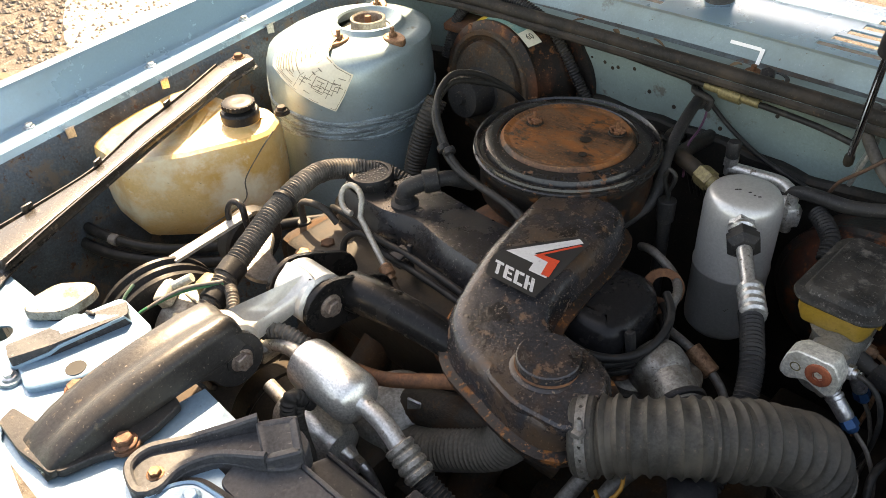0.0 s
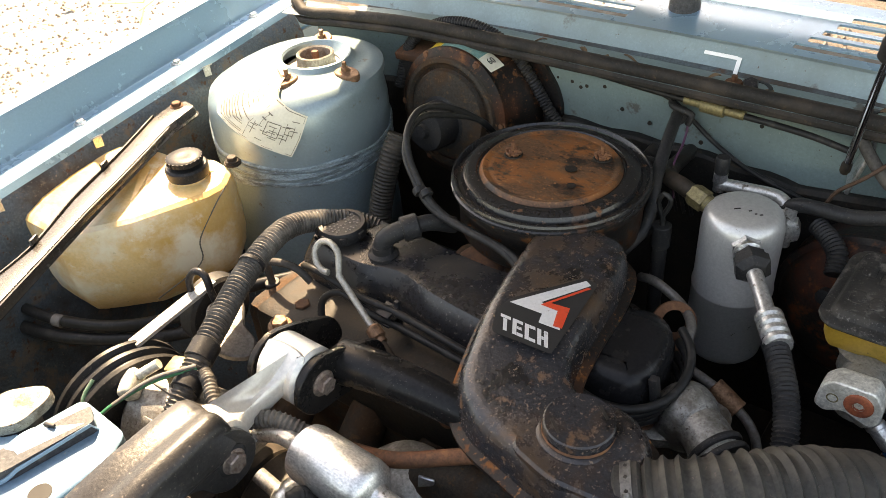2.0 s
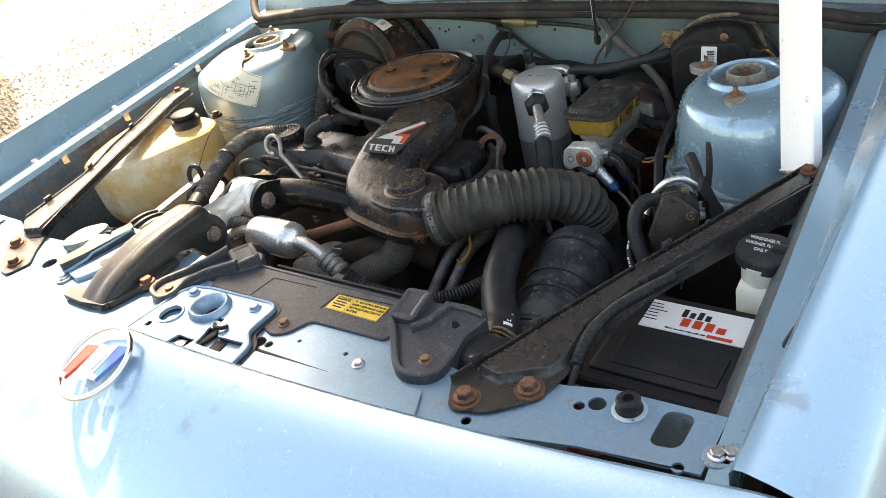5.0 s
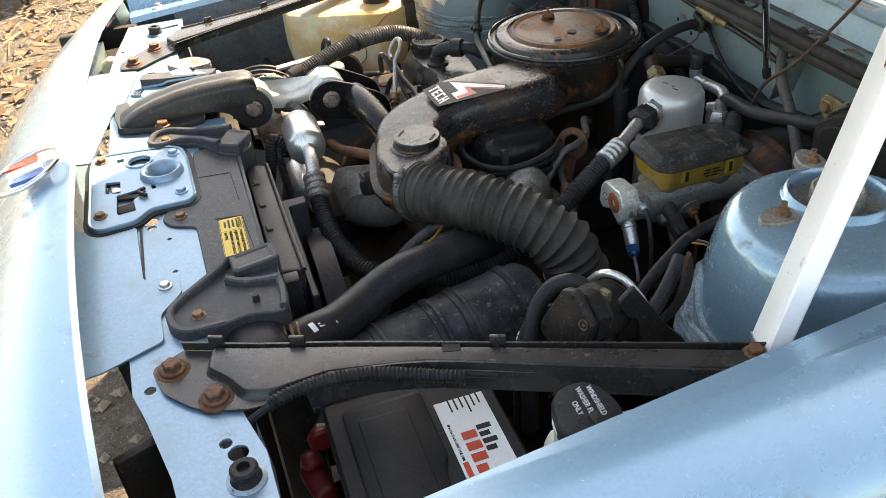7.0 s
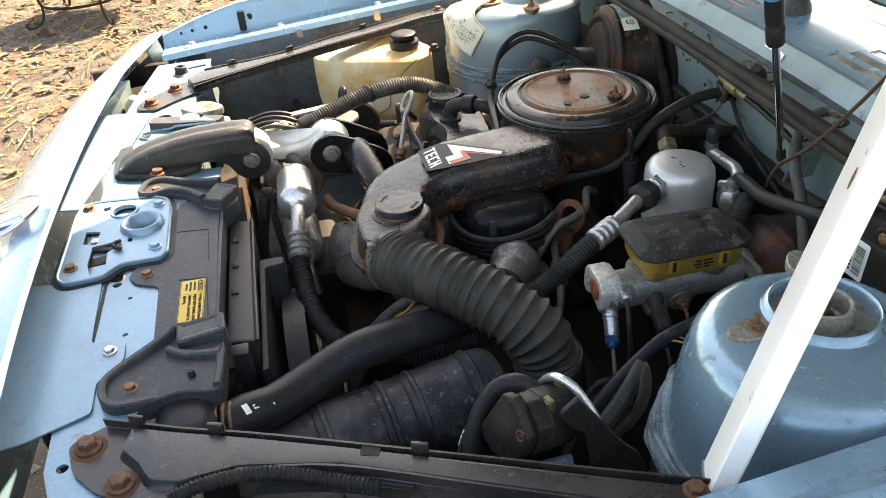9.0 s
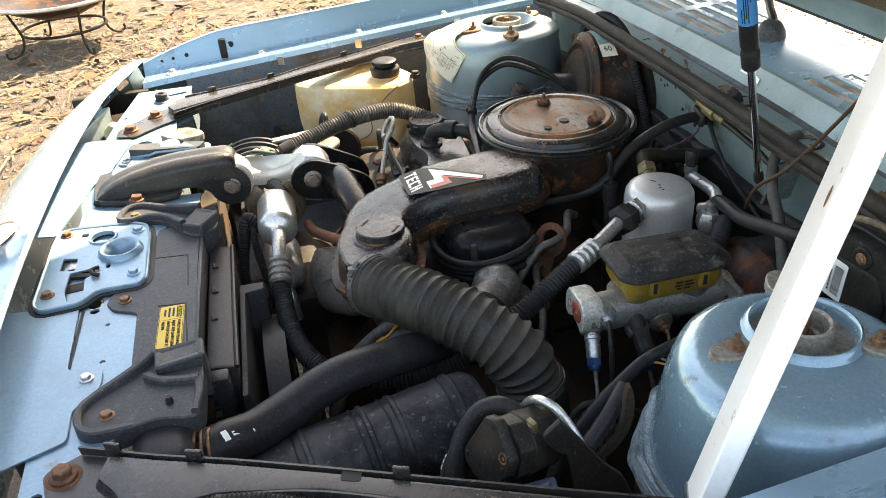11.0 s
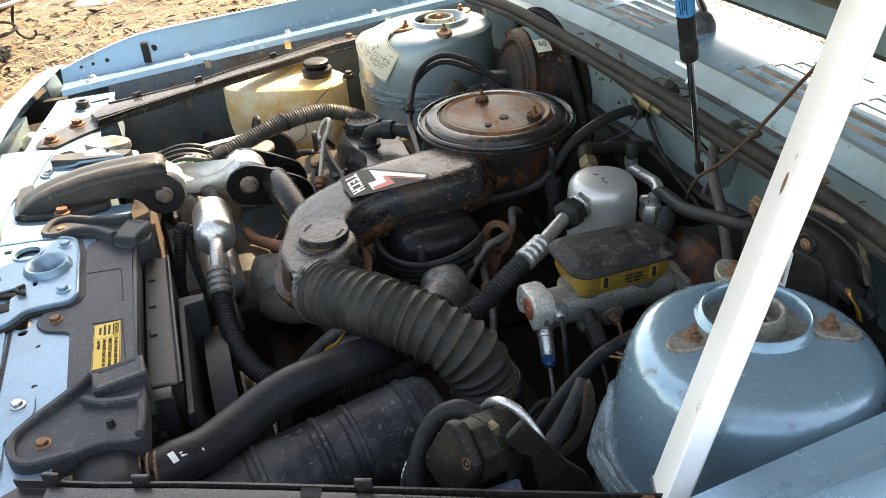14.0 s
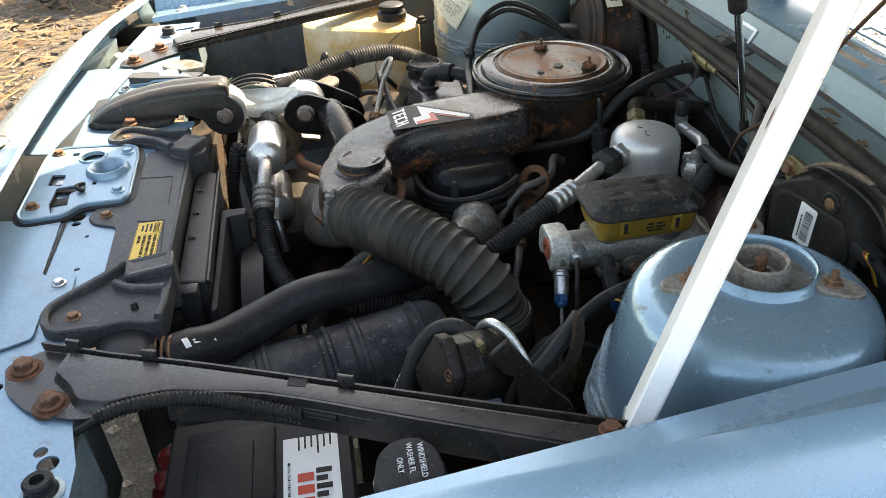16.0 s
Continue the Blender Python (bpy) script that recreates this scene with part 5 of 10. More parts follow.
def build_radiator_hose():
    t = thing("radiator_hose", (0.33, 0.27, 0.68), "smooth thick black upper radiator hose with white paint marks", "radiator hose")
    path = [(0.225, 0.45, 0.700), (0.255, 0.415, 0.706), (0.290, 0.365, 0.722), (0.319, 0.314, 0.737), (0.346, 0.258, 0.750), (0.359, 0.224, 0.750), (0.375, 0.194, 0.747), (0.395, 0.165, 0.746), (0.416, 0.137, 0.749), (0.432, 0.110, 0.757), (0.4465, 0.084, 0.760)]
    bm = bmesh.new()
    tube(bm, path, 0.0235, 28)
    h = part("hose", bm, "hose", t)
    bm = bmesh.new()
    for k in range(3):
        c = Vector((0.4465, 0.082 + 0.007 * k, 0.7600))
        sweep(bm, [c + Vector((0.0242 * math.cos(a), 0, 0.0242 * math.sin(a))) for a in [2 * math.pi * i / 32 for i in range(32)]], 0.0018, 6, closed=True)
    part("hose_clamp", bm, "bolt", t)
    axis = spline(path, 0.004)
    axis.reverse()
    for u, w, d0, d1 in ((0.75, 0.5, 0.021, 0.027), (0.85, 0.22, 0.031, 0.046), (0.72, 0.30, 0.048, 0.054)):
        bm = bmesh.new()
        g = []
        for i in range(6):
            d = d0 + (d1 - d0) * i / 5
            k = int(d / 0.004)
            c = axis[k].lerp(axis[k + 1], d / 0.004 - k)
            f = (axis[k + 1] - axis[k]).normalized()
            side = Vector((-f.y, f.x, 0)).normalized() * -1
            g.append([bm.verts.new(c + (side * math.cos(u + w * j / 4) + Vector((0, 0, 1)) * math.sin(u + w * j / 4)) * 0.0238) for j in range(5)])
        for a, b in zip(g, g[1:]):
            for j in range(4):
                bm.faces.new((a[j], a[j + 1], b[j + 1], b[j]))
        part("paint_mark", bm, "white", t)
    return t





build_radiator_hose()


def build_engine():
    t = thing("engine", (-0.1, 0.45, 0.3), "grimy four-cylinder engine with a black valve cover", "engine")
    bm = bmesh.new()
    box(bm, (-0.13, 0.47, 0.53), (0.50, 0.24, 0.36), None, 0.02)
    part("block", bm, "iron", t, "dark greasy block")
    bm = bmesh.new()
    box(bm, (-0.12, 0.445, 0.66), (0.47, 0.20, 0.11), None, 0.015)
    part("cylinder_head", bm, "dark", t)
    bm = bmesh.new()
    box(bm, (0.25, 0.45, 0.45), (0.30, 0.26, 0.26), None, 0.04)
    part("gearbox_housing", bm, "iron", t)
    bm = bmesh.new()
    box(bm, (-0.05, 0.275, 0.50), (0.36, 0.10, 0.14), None, 0.03)
    mani = part("exhaust_manifold", bm, "iron", t, "rust-brown exhaust manifold")
    for k in range(4):
        bm = bmesh.new()
        cyl(bm, (-0.28 + 0.11 * k, 0.36, 0.62), (-0.28 + 0.11 * k, 0.28, 0.55), 0.028, seg=14)
        part("runner", bm, "iron", mani)
    for k in range(5):
        bolt(t, (-0.31 + 0.09 * k, 0.352, 0.690), (0, -0.6, 1), 0.009, "rust" if k % 2 else "bolt", 0.013)
    # valve cover: pressed steel with a waisted skirt
    lp = smooth_loop([(-0.355, 0.455), (-0.325, 0.432), (-0.24, 0.428), (-0.19, 0.44), (-0.13, 0.428), (-0.05, 0.42), (0.03, 0.42), (0.07, 0.44), (0.07, 0.52), (-0.02, 0.545), (-0.12, 0.545), (-0.24, 0.552), (-0.33, 0.545), (-0.36, 0.51)], 0.012)
    bm = bmesh.new()
    pillow(bm, lp, [(-0.012, 0.698), (-0.012, 0.704), (-0.001, 0.707), (0.0, 0.732), (0.0025, 0.738), (0.016, 0.762), (0.019, 0.7655), (0.03, 0.767)])
    vc = part("valve_cover", bm, "coverpaint", t, "satin black valve cover", 22)
    for x, y in ((-0.36, 0.44), (-0.20, 0.42), (-0.09, 0.412), (0.05, 0.41)):
        bolt(vc, (x, y, 0.704), (0, 0, 1), 0.007, "dark")
    bm = bmesh.new()
    o = Vector((-0.303, 0.482, 0))
    lathe(bm, o, (0, 0, 1), [(0.030, 0.760), (0.029, 0.772), (0.033, 0.774), (0.0335, 0.782), (0.031, 0.786), (0.026, 0.786), (0.0245, 0.7835), (0.0, 0.7835)], 40)
    for k in range(8):
        a = k * math.pi / 4
        box(bm, o + Vector((0.0335 * math.cos(a), 0.0335 * math.sin(a), 0.778)), (0.006, 0.010, 0.009), (0, 0, math.degrees(a)), 0.0015)
    oc = part("oil_cap", bm, "rubber", vc, "black oil filler cap with worn raised lettering")
    bm = bmesh.new()
    for r, n in ((0.021, 22), (0.0165, 18), (0.011, 10), (0.006, 6)):
        for k in range(n):
            if (k * 7 + n) % 5 == 0:
                continue
            a = 2 * math.pi * k / n
            box(bm, o + Vector((r * math.cos(a), r * math.sin(a), 0.7838)), (0.0024, 0.0018, 0.001), (0, 0, math.degrees(a)))
    part("cap_marks", bm, "greywire", oc, smooth=0)
    # breather elbow
    bm = bmesh.new()
    lathe(bm, (-0.227, 0.475, 0), (0, 0, 1), [(0.020, 0.764), (0.020, 0.770), (0.014, 0.773), (0.0135, 0.782)], 24)
    tube(bm, [(-0.227, 0.475, 0.776), (-0.226, 0.478, 0.788), (-0.218, 0.489, 0.795), (-0.205, 0.507, 0.798)], 0.0125, 16)
    cyl(bm, (-0.212, 0.498, 0.797), (-0.198, 0.516, 0.799), 0.0165, seg=18, bevel=0.002)
    tube(bm, [(-0.205, 0.507, 0.798), (-0.19, 0.53, 0.797), (-0.175, 0.56, 0.78)], 0.011, 14)
    part("breather_elbow", bm, "rubber", vc, "black rubber breather elbow")
    # intake casting and throttle body below the air cleaner
    bm = bmesh.new()
    cyl(bm, (AIR.x, AIR.y, 0.62), (AIR.x, AIR.y, 0.755), 0.062, 0.07, 24, 0.004)
    box(bm, (AIR.x, 0.60, 0.62), (0.30, 0.14, 0.10), None, 0.02)
    part("intake_manifold", bm, "iron", t)
    bm = bmesh.new()
    lathe(bm, (-0.125, 0.548, 0.735), (0, -0.2, 1), [(0.03, 0), (0.034, 0.012), (0.026, 0.02), (0.01, 0.024), (0, 0.024)], 20)
    part("throttle_boot", bm, "rust", t)
    return t


engine = build_engine()


# ---- cooling-system and front pieces ----
def build_radiator():
    t = thing("radiator", (0.1, 0.08, 0.4), "dark radiator with plastic tanks behind the support", "radiator")
    bm = bmesh.new()
    box(bm, (0.06, 0.075, 0.55), (0.62, 0.035, 0.40))
    core = part("core", bm, "dark", t, smooth=0)
    bm = bmesh.new()
    for k in range(60):
        box(bm, (0.06, 0.096, 0.36 + k * 0.0063), (0.60, 0.006, 0.001))
    fins = part("fin_stack", bm, "iron", core, smooth=0)
    fins["kind"] = "stuff"
    bm = bmesh.new()
    box(bm, (0.446, 0.052, 0.755), (0.075, 0.065, 0.075), (0, 0, 6), 0.018, 3)
    box(bm, (0.43, 0.07, 0.60), (0.06, 0.055, 0.30), None, 0.012)
    cyl(bm, (0.4445, 0.07, 0.754), (0.4445, 0.095, 0.754), 0.0235, seg=24)
    part("side_tank", bm, "shroud", t, "black plastic side tank")
    bm = bmesh.new()
    box(bm, (-0.30, 0.07, 0.60), (0.07, 0.06, 0.34), None, 0.012)
    part("side_tank", bm, "dark", t)
    # fan shroud behind the core: sloping top with clips, rear flange with a stepped end
    bm = bmesh.new()
    lp = rounded([(0.020, 0.088), (0.318, 0.088), (0.322, 0.124), (0.030, 0.120)], 0.006)
    pillow(bm, lp, [(0, 0.42), (0.0, 0.768), (0.0015, 0.771), (0.004, 0.772)], lambda x, y: -0.10 * (y - 0.09))
    sh = part("fan_shroud", bm, "shroud", t, "black plastic fan shroud")
    bm = bmesh.new()
    tube(bm, [(0.030, 0.120, 0.7695), (0.17, 0.1215, 0.7695), (0.322, 0.124, 0.7695)], 0.003, 8, 0.03)
    part("shroud_rib", bm, "shroud", sh)
    for x in (0.085, 0.150, 0.214):
        bm = bmesh.new()
        box(bm, (x, 0.095, 0.7715), (0.014, 0.004, 0.005), (8, 0, 4), 0.001)
        box(bm, (x + 0.004, 0.099, 0.7715), (0.005, 0.006, 0.004), (8, 0, 4), 0.001)
        part("shroud_clip", bm, "shroud", sh)
    bm = bmesh.new()
    lp = rounded([(0.108, 0.124), (0.352, 0.124), (0.352, 0.134), (0.132, 0.134), (0.128, 0.160), (0.108, 0.160)], 0.004)
    pillow(bm, lp, [(0, 0.42), (0.0, 0.745), (0.002, 0.748)])
    part("shroud_flange", bm, "shroud", sh)
    bm = bmesh.new()
    for k in range(3):
        box(bm, (0.335, 0.10, 0.765 - 0.014 * k), (0.028, 0.030, 0.006), (0, 4 * k, 6), 0.002)
    box(bm, (0.338, 0.104, 0.74), (0.022, 0.022, 0.07), None, 0.003)
    part("tank_clamp", bm, "shroud", sh)
    bm = bmesh.new()
    lathe(bm, (0.18, 0.147, 0.54), (0, 1, 0), [(0.165, 0.0), (0.165, 0.03), (0.160, 0.03), (0.160, 0.0)], 48, caps=False)
    part("fan_ring", bm, "shroud", sh)
    bm = bmesh.new()
    cyl(bm, (0.18, 0.15, 0.54), (0.18, 0.21, 0.54), 0.045, seg=24, bevel=0.004)
    for k in range(5):
        a = k * 2 * math.pi / 5 + 0.4
        box(bm, (0.18 + 0.10 * math.cos(a), 0.165, 0.54 + 0.10 * math.sin(a)), (0.12, 0.006, 0.05), (28, -math.degrees(a), 0), 0.002)
    part("fan", bm, "dark", t)
    # pressed filler cap with two ears on the right tank
    bm = bmesh.new()
    lathe(bm, (-0.352, 0.041, 0.770), (0.05, -0.04, 1), [(0.020, -0.06), (0.022, 0.010), (0.026, 0.024), (0.026, 0.028)], 30)
    part("filler_neck", bm, "shroud", t)
    bm = bmesh.new()
    ears = []
    for k in range(40):
        a = 2 * math.pi * k / 40
        r = 0.026 + 0.014 * max(0.0, math.cos(a - 1.25) ** 2) ** 3
        ears.append((-0.350 + r * math.cos(a), 0.041 + r * math.sin(a)))
    pillow(bm, ears, [(0.003, 0.796), (0.0, 0.7985), (0.0, 0.807), (0.0015, 0.8095), (0.006, 0.8105), (0.010, 0.8095)], lambda x, y: -0.05 * (x + 0.35))
    part("filler_cap", bm, "cast", t, "dull pale metal filler cap")
    return t


build_radiator()


def build_mount_bracket(bolt_at, outline, walls, saddle, pin=None):
    """A moulded tray bolted to the support: base, upstanding rim walls, a hollow saddle over the radiator tank."""
    t = thing("radiator_mount", (bolt_at[0], bolt_at[1], 0.795), "dark grey moulded radiator mount bracket bolted to the support", "bracket", "radiator mounts")
    bm = bmesh.new()
    pillow(bm, rounded(outline, 0.010, 5), [(0.0, 0.780), (0.0, 0.802), (0.0015, 0.8035), (0.006, 0.804)])
    part("base", bm, "plastic", t)
    for wall in walls:
        bm = bmesh.new()
        path = spline([(x, y, 0.0) for x, y, z in wall], 0.006)
        n = len(path)
        rows = []
        for i, p in enumerate(path):
            g = (path[min(i + 1, n - 1)] - path[max(i - 1, 0)]).normalized()
            k = Vector((g.y, -g.x, 0))
            h = float(np.interp(i / (n - 1), [j / (len(wall) - 1) for j in range(len(wall))], [z for x, y, z in wall]))
            rows.append([bm.verts.new((p.x + k.x * u, p.y + k.y * u, z)) for u, z in ((-0.0045, 0.796), (-0.0042, h - 0.002), (-0.0025, h), (0.0025, h), (0.0042, h - 0.002), (0.0045, 0.796))])
        for a, b in zip(rows, rows[1:]):
            for i in range(5):
                bm.faces.new((a[i], a[i + 1], b[i + 1], b[i]))
        bm.faces.new(rows[0])
        bm.faces.new(rows[-1])
        part("rim_wall", bm, "plastic", t)
    bm = bmesh.new()
    pillow(bm, rounded(saddle, 0.005, 4), [(0.0, 0.760), (0.0, 0.8155), (0.002, 0.8172), (0.0065, 0.8172), (0.0085, 0.8160)], lambda x, y: -0.08 * max(0.0, 0.09 - y), caps=(True, True))
    part("saddle", bm, "plastic", t)
    bolt(t, bolt_at, (0, 0, 1), 0.0062, "bolt", 0.0105)
    if pin:
        bm = bmesh.new()
        lathe(bm, pin, (0, 0, 1), [(0.0045, -0.004), (0.004, 0.005), (0.0028, 0.009), (0, 0.009)], 12)
        part("locating_pin", bm, "rubber", t)
    return t


build_mount_bracket((0.409, -0.002, 0.8035), [(0.411, -0.034), (0.392, -0.034), (0.375, -0.02), (0.337, 0.026), (0.322, 0.036), (0.314, 0.075), (0.322, 0.092), (0.385, 0.094), (0.425, 0.094), (0.437, 0.088), (0.428, 0.05), (0.440, -0.005), (0.432, -0.026)],
                    [[(0.326, 0.038, 0.816), (0.341, 0.026, 0.814), (0.376, -0.016, 0.812), (0.393, -0.029, 0.811), (0.411, -0.030, 0.811), (0.428, -0.023, 0.810), (0.435, -0.006, 0.808), (0.427, 0.030, 0.803)],
                     [(0.362, 0.034, 0.814), (0.372, 0.050, 0.812), (0.378, 0.070, 0.812), (0.380, 0.090, 0.812)], [(0.380, 0.090, 0.810), (0.405, 0.091, 0.810), (0.432, 0.088, 0.810)]],
                    [(0.322, 0.040), (0.316, 0.094), (0.352, 0.097), (0.358, 0.044)], (0.408, 0.061, 0.803))
build_mount_bracket((-0.048, -0.015, 0.8035), [(-0.058, -0.040), (-0.078, -0.030), (-0.082, -0.005), (-0.062, 0.022), (-0.025, 0.082), (0.008, 0.108), (0.034, 0.102), (0.046, 0.075), (0.026, 0.057), (-0.016, 0.032), (-0.030, 0.003), (-0.026, -0.022), (-0.036, -0.041)],
                    [[(-0.020, 0.082, 0.822), (-0.058, 0.024, 0.816), (-0.076, -0.005, 0.812), (-0.073, -0.026, 0.811), (-0.056, -0.035, 0.811), (-0.038, -0.036, 0.811), (-0.030, -0.022, 0.811), (-0.034, 0.003, 0.812), (-0.019, 0.034, 0.815), (0.022, 0.060, 0.820)]],
                    [(-0.020, 0.078), (0.004, 0.110), (0.044, 0.086), (0.024, 0.056)])


def build_fan_panel():
    t = thing("upper_radiator_panel", (0.19, 0.03, 0.797), "grey-black plastic radiator top panel with a yellow warning sticker", "radiator panel")
    bm = bmesh.new()
    lp = rounded([(0.02, 0.080), (-0.01, 0.05), (0.0, 0.02), (0.10, 0.016), (0.148, -0.012), (0.160, -0.026), (0.180, -0.032), (0.199, -0.022), (0.214, 0.009), (0.335, 0.013), (0.345, 0.083)], 0.008, 4)
    pillow(bm, lp, [(0, 0.790), (0, 0.7975), (0.0012, 0.799)])
    p = part("panel", bm, "plastic", t)
    bm = bmesh.new()
    box(bm, (0.18, 0.083, 0.780), (0.32, 0.005, 0.04), None, 0.0015)
    part("rear_lip", bm, "plastic", t)
    bm = bmesh.new()
    for lp in (((0.084, 0.023), (0.089, 0.066), (0.17, 0.069)), ((0.208, 0.034), (0.212, 0.068), (0.301, 0.073))):
        tube(bm, [(lp[0][0], lp[0][1], 0.799), (lp[1][0], lp[1][1] - 0.001, 0.799)], 0.0008, 6)
        tube(bm, [(lp[1][0], lp[1][1], 0.799), (lp[2][0], lp[2][1], 0.799)], 0.0008, 6)
    part("moulded_line", bm, "dark", t)
    bolt(t, (0.181, -0.008, 0.799), (0, 0, 1), 0.0062, "bolt", 0.0115)
    # warning sticker, read from the front
    bm = bmesh.new()
    box(bm, (0.2575, 0.0520, 0.7994), (0.087, 0.030, 0.0006))
    st = part("warning_sticker", bm, "yellow", t, "yellow fan warning sticker with black print")
    bm = bmesh.new()
    c = (0.2575, 0.0520, 0.79985)
    for r in ((-0.0445, -0.0145, 0.0445, -0.0139), (-0.0445, 0.0139, 0.0445, 0.0145), (-0.0445, -0.0145, -0.0439, 0.0145), (0.0439, -0.0145, 0.0445, 0.0145), (-0.0135, -0.0145, -0.0129, 0.0145)):
        flat_quads(bm, c, (1, 0, 0), (0, 1, 0), [r])
    flat_quads(bm, c, (1, 0, 0), (0, 1, 0), [(-0.040, 0.006, -0.017, 0.0125)])
    for k, w in enumerate((0.019, 0.021, 0.015)):
        flat_quads(bm, c, (1, 0, 0), (0, 1, 0), [(-0.029 - w / 2, 0.001 - k * 0.005, -0.029 + w / 2, 0.0035 - k * 0.005)])
    part("print_bars", bm, "ink", st, smooth=0)
    words("CAUTION", 0.0058, (c[0] - 0.0285, c[1] + 0.0092, 0.8001), 0, "yellow", st)
    for k, tx in enumerate(("TO HELP AVOID PERSONAL", "INJURY KEEP HANDS CLEAR", "FAN BLADE CAN START AT", "ANYTIME.")):
        words(tx, 0.0052, (c[0] - 0.0105, c[1] + 0.0098 - k * 0.0063, 0.8000), 0, "ink", st, align="LEFT", squash=0.82)
    return t


build_fan_panel()


def build_latch():
    t = thing("hood_latch", (0.08, -0.05, 0.797), "blue painted steel hood latch plate with a round striker cup", "hood latch")
    lp = rounded([(-0.034, -0.120), (-0.039, -0.10), (-0.028, -0.013), (-0.014, 0.006), (0.02, 0.012), (0.138, 0.016), (0.152, 0.008), (0.152, -0.043), (0.176, -0.062), (0.181, -0.110), (0.163, -0.122), (0.0, -0.124)], 0.010, 5)
    holes = [circle(0.004, -0.055, 0.018, 28), rounded([(0.049, -0.102), (0.055, -0.082), (0.089, -0.082), (0.083, -0.102)], 0.003, 3), rounded([(0.094, -0.087), (0.091, -0.068), (0.087, -0.055), (0.106, -0.054), (0.115, -0.065), (0.162, -0.061), (0.166, -0.080), (0.140, -0.087)], 0.003, 3), circle(0.055, -0.025, 0.0205, 24), rounded([(-0.017, -0.087), (-0.007, -0.087), (-0.007, -0.077), (-0.017, -0.077)], 0.001, 2), rounded([(0.083, -0.041), (0.083, -0.035), (0.096, -0.035), (0.096, -0.041)], 0.0025, 3)]
    bm = bmesh.new()
    plate(bm, lp, 0.8035, 0.003, holes)
    pillow(bm, lp, [(-0.001, 0.800), (-0.001, 0.8045), (0.0005, 0.806), (0.003, 0.8045)], caps=(False, False))
    p = part("latch_plate", bm, "support", t)
    # black sheet under the latch plate, a little wider all round
    bm = bmesh.new()
    plate(bm, inset(lp, -0.0075), 0.7998, 0.0035, holes)
    part("outline_plate", bm, "rubber", t, "black edge showing round the plate")
    bm = bmesh.new()
    lathe(bm, (0.055, -0.025, 0.8035), (0, 0, 1), [(0.0310, -0.001), (0.0295, 0.005), (0.0265, 0.0085), (0.0235, 0.0080), (0.0205, 0.0050), (0.0135, -0.006), (0.0125, -0.018)], 40, caps=False)
    part("striker_cup", bm, "support", t, "blue round striker cup with a rusty throat")
    bm = bmesh.new()
    lathe(bm, (0.055, -0.025, 0.79), (0, 0, 1), [(0.0135, -0.03), (0.0135, 0.0035), (0.0125, 0.004), (0.0115, 0.002), (0.011, -0.03)], 20, caps=False)
    part("throat", bm, "rust", t)
    bm = bmesh.new()
    lathe(bm, (0.004, -0.055, 0.8035), (0, 0, 1), [(0.0165, -0.004), (0.0165, 0.002), (0.0195, 0.002), (0.0205, 0.0)], 32, caps=False)
    part("ring", bm, "support", t)
    for at in ((-0.001, -0.007, 0.8035), (0.121, -0.002, 0.8035), (-0.020, -0.108, 0.8035), (0.143, -0.107, 0.8035)):
        bolt(t, at, (0, 0, 1), 0.0068, "support" if at[1] > -0.05 else "bolt", 0.0125, wmat="support")
    bm = bmesh.new()
    tube(bm, [(0.094, -0.050, 0.806), (0.104, -0.057, 0.809), (0.113, -0.054, 0.808), (0.116, -0.046, 0.806)], 0.0028, 8)
    box(bm, (0.098, -0.074, 0.799), (0.010, 0.044, 0.004), (0, 0, -14), 0.001)
    box(bm, (0.122, -0.078, 0.795), (0.020, 0.026, 0.004), (0, 0, 8), 0.001)
    part("latch_lever", bm, "dark", t, "dark greasy latch lever")
    bm = bmesh.new()
    box(bm, (0.060, -0.090, 0.797), (0.026, 0.012, 0.003), (0, 0, 6), 0.001)
    part("latch_hook", bm, "zinc", t)
    # dark plate added below the holes, standing in for the shade inside
    bm = bmesh.new()
    box(bm, (0.075, -0.075, 0.783), (0.10, 0.06, 0.004))
    part("latch_shadow_plate", bm, "dark", t)


build_latch()


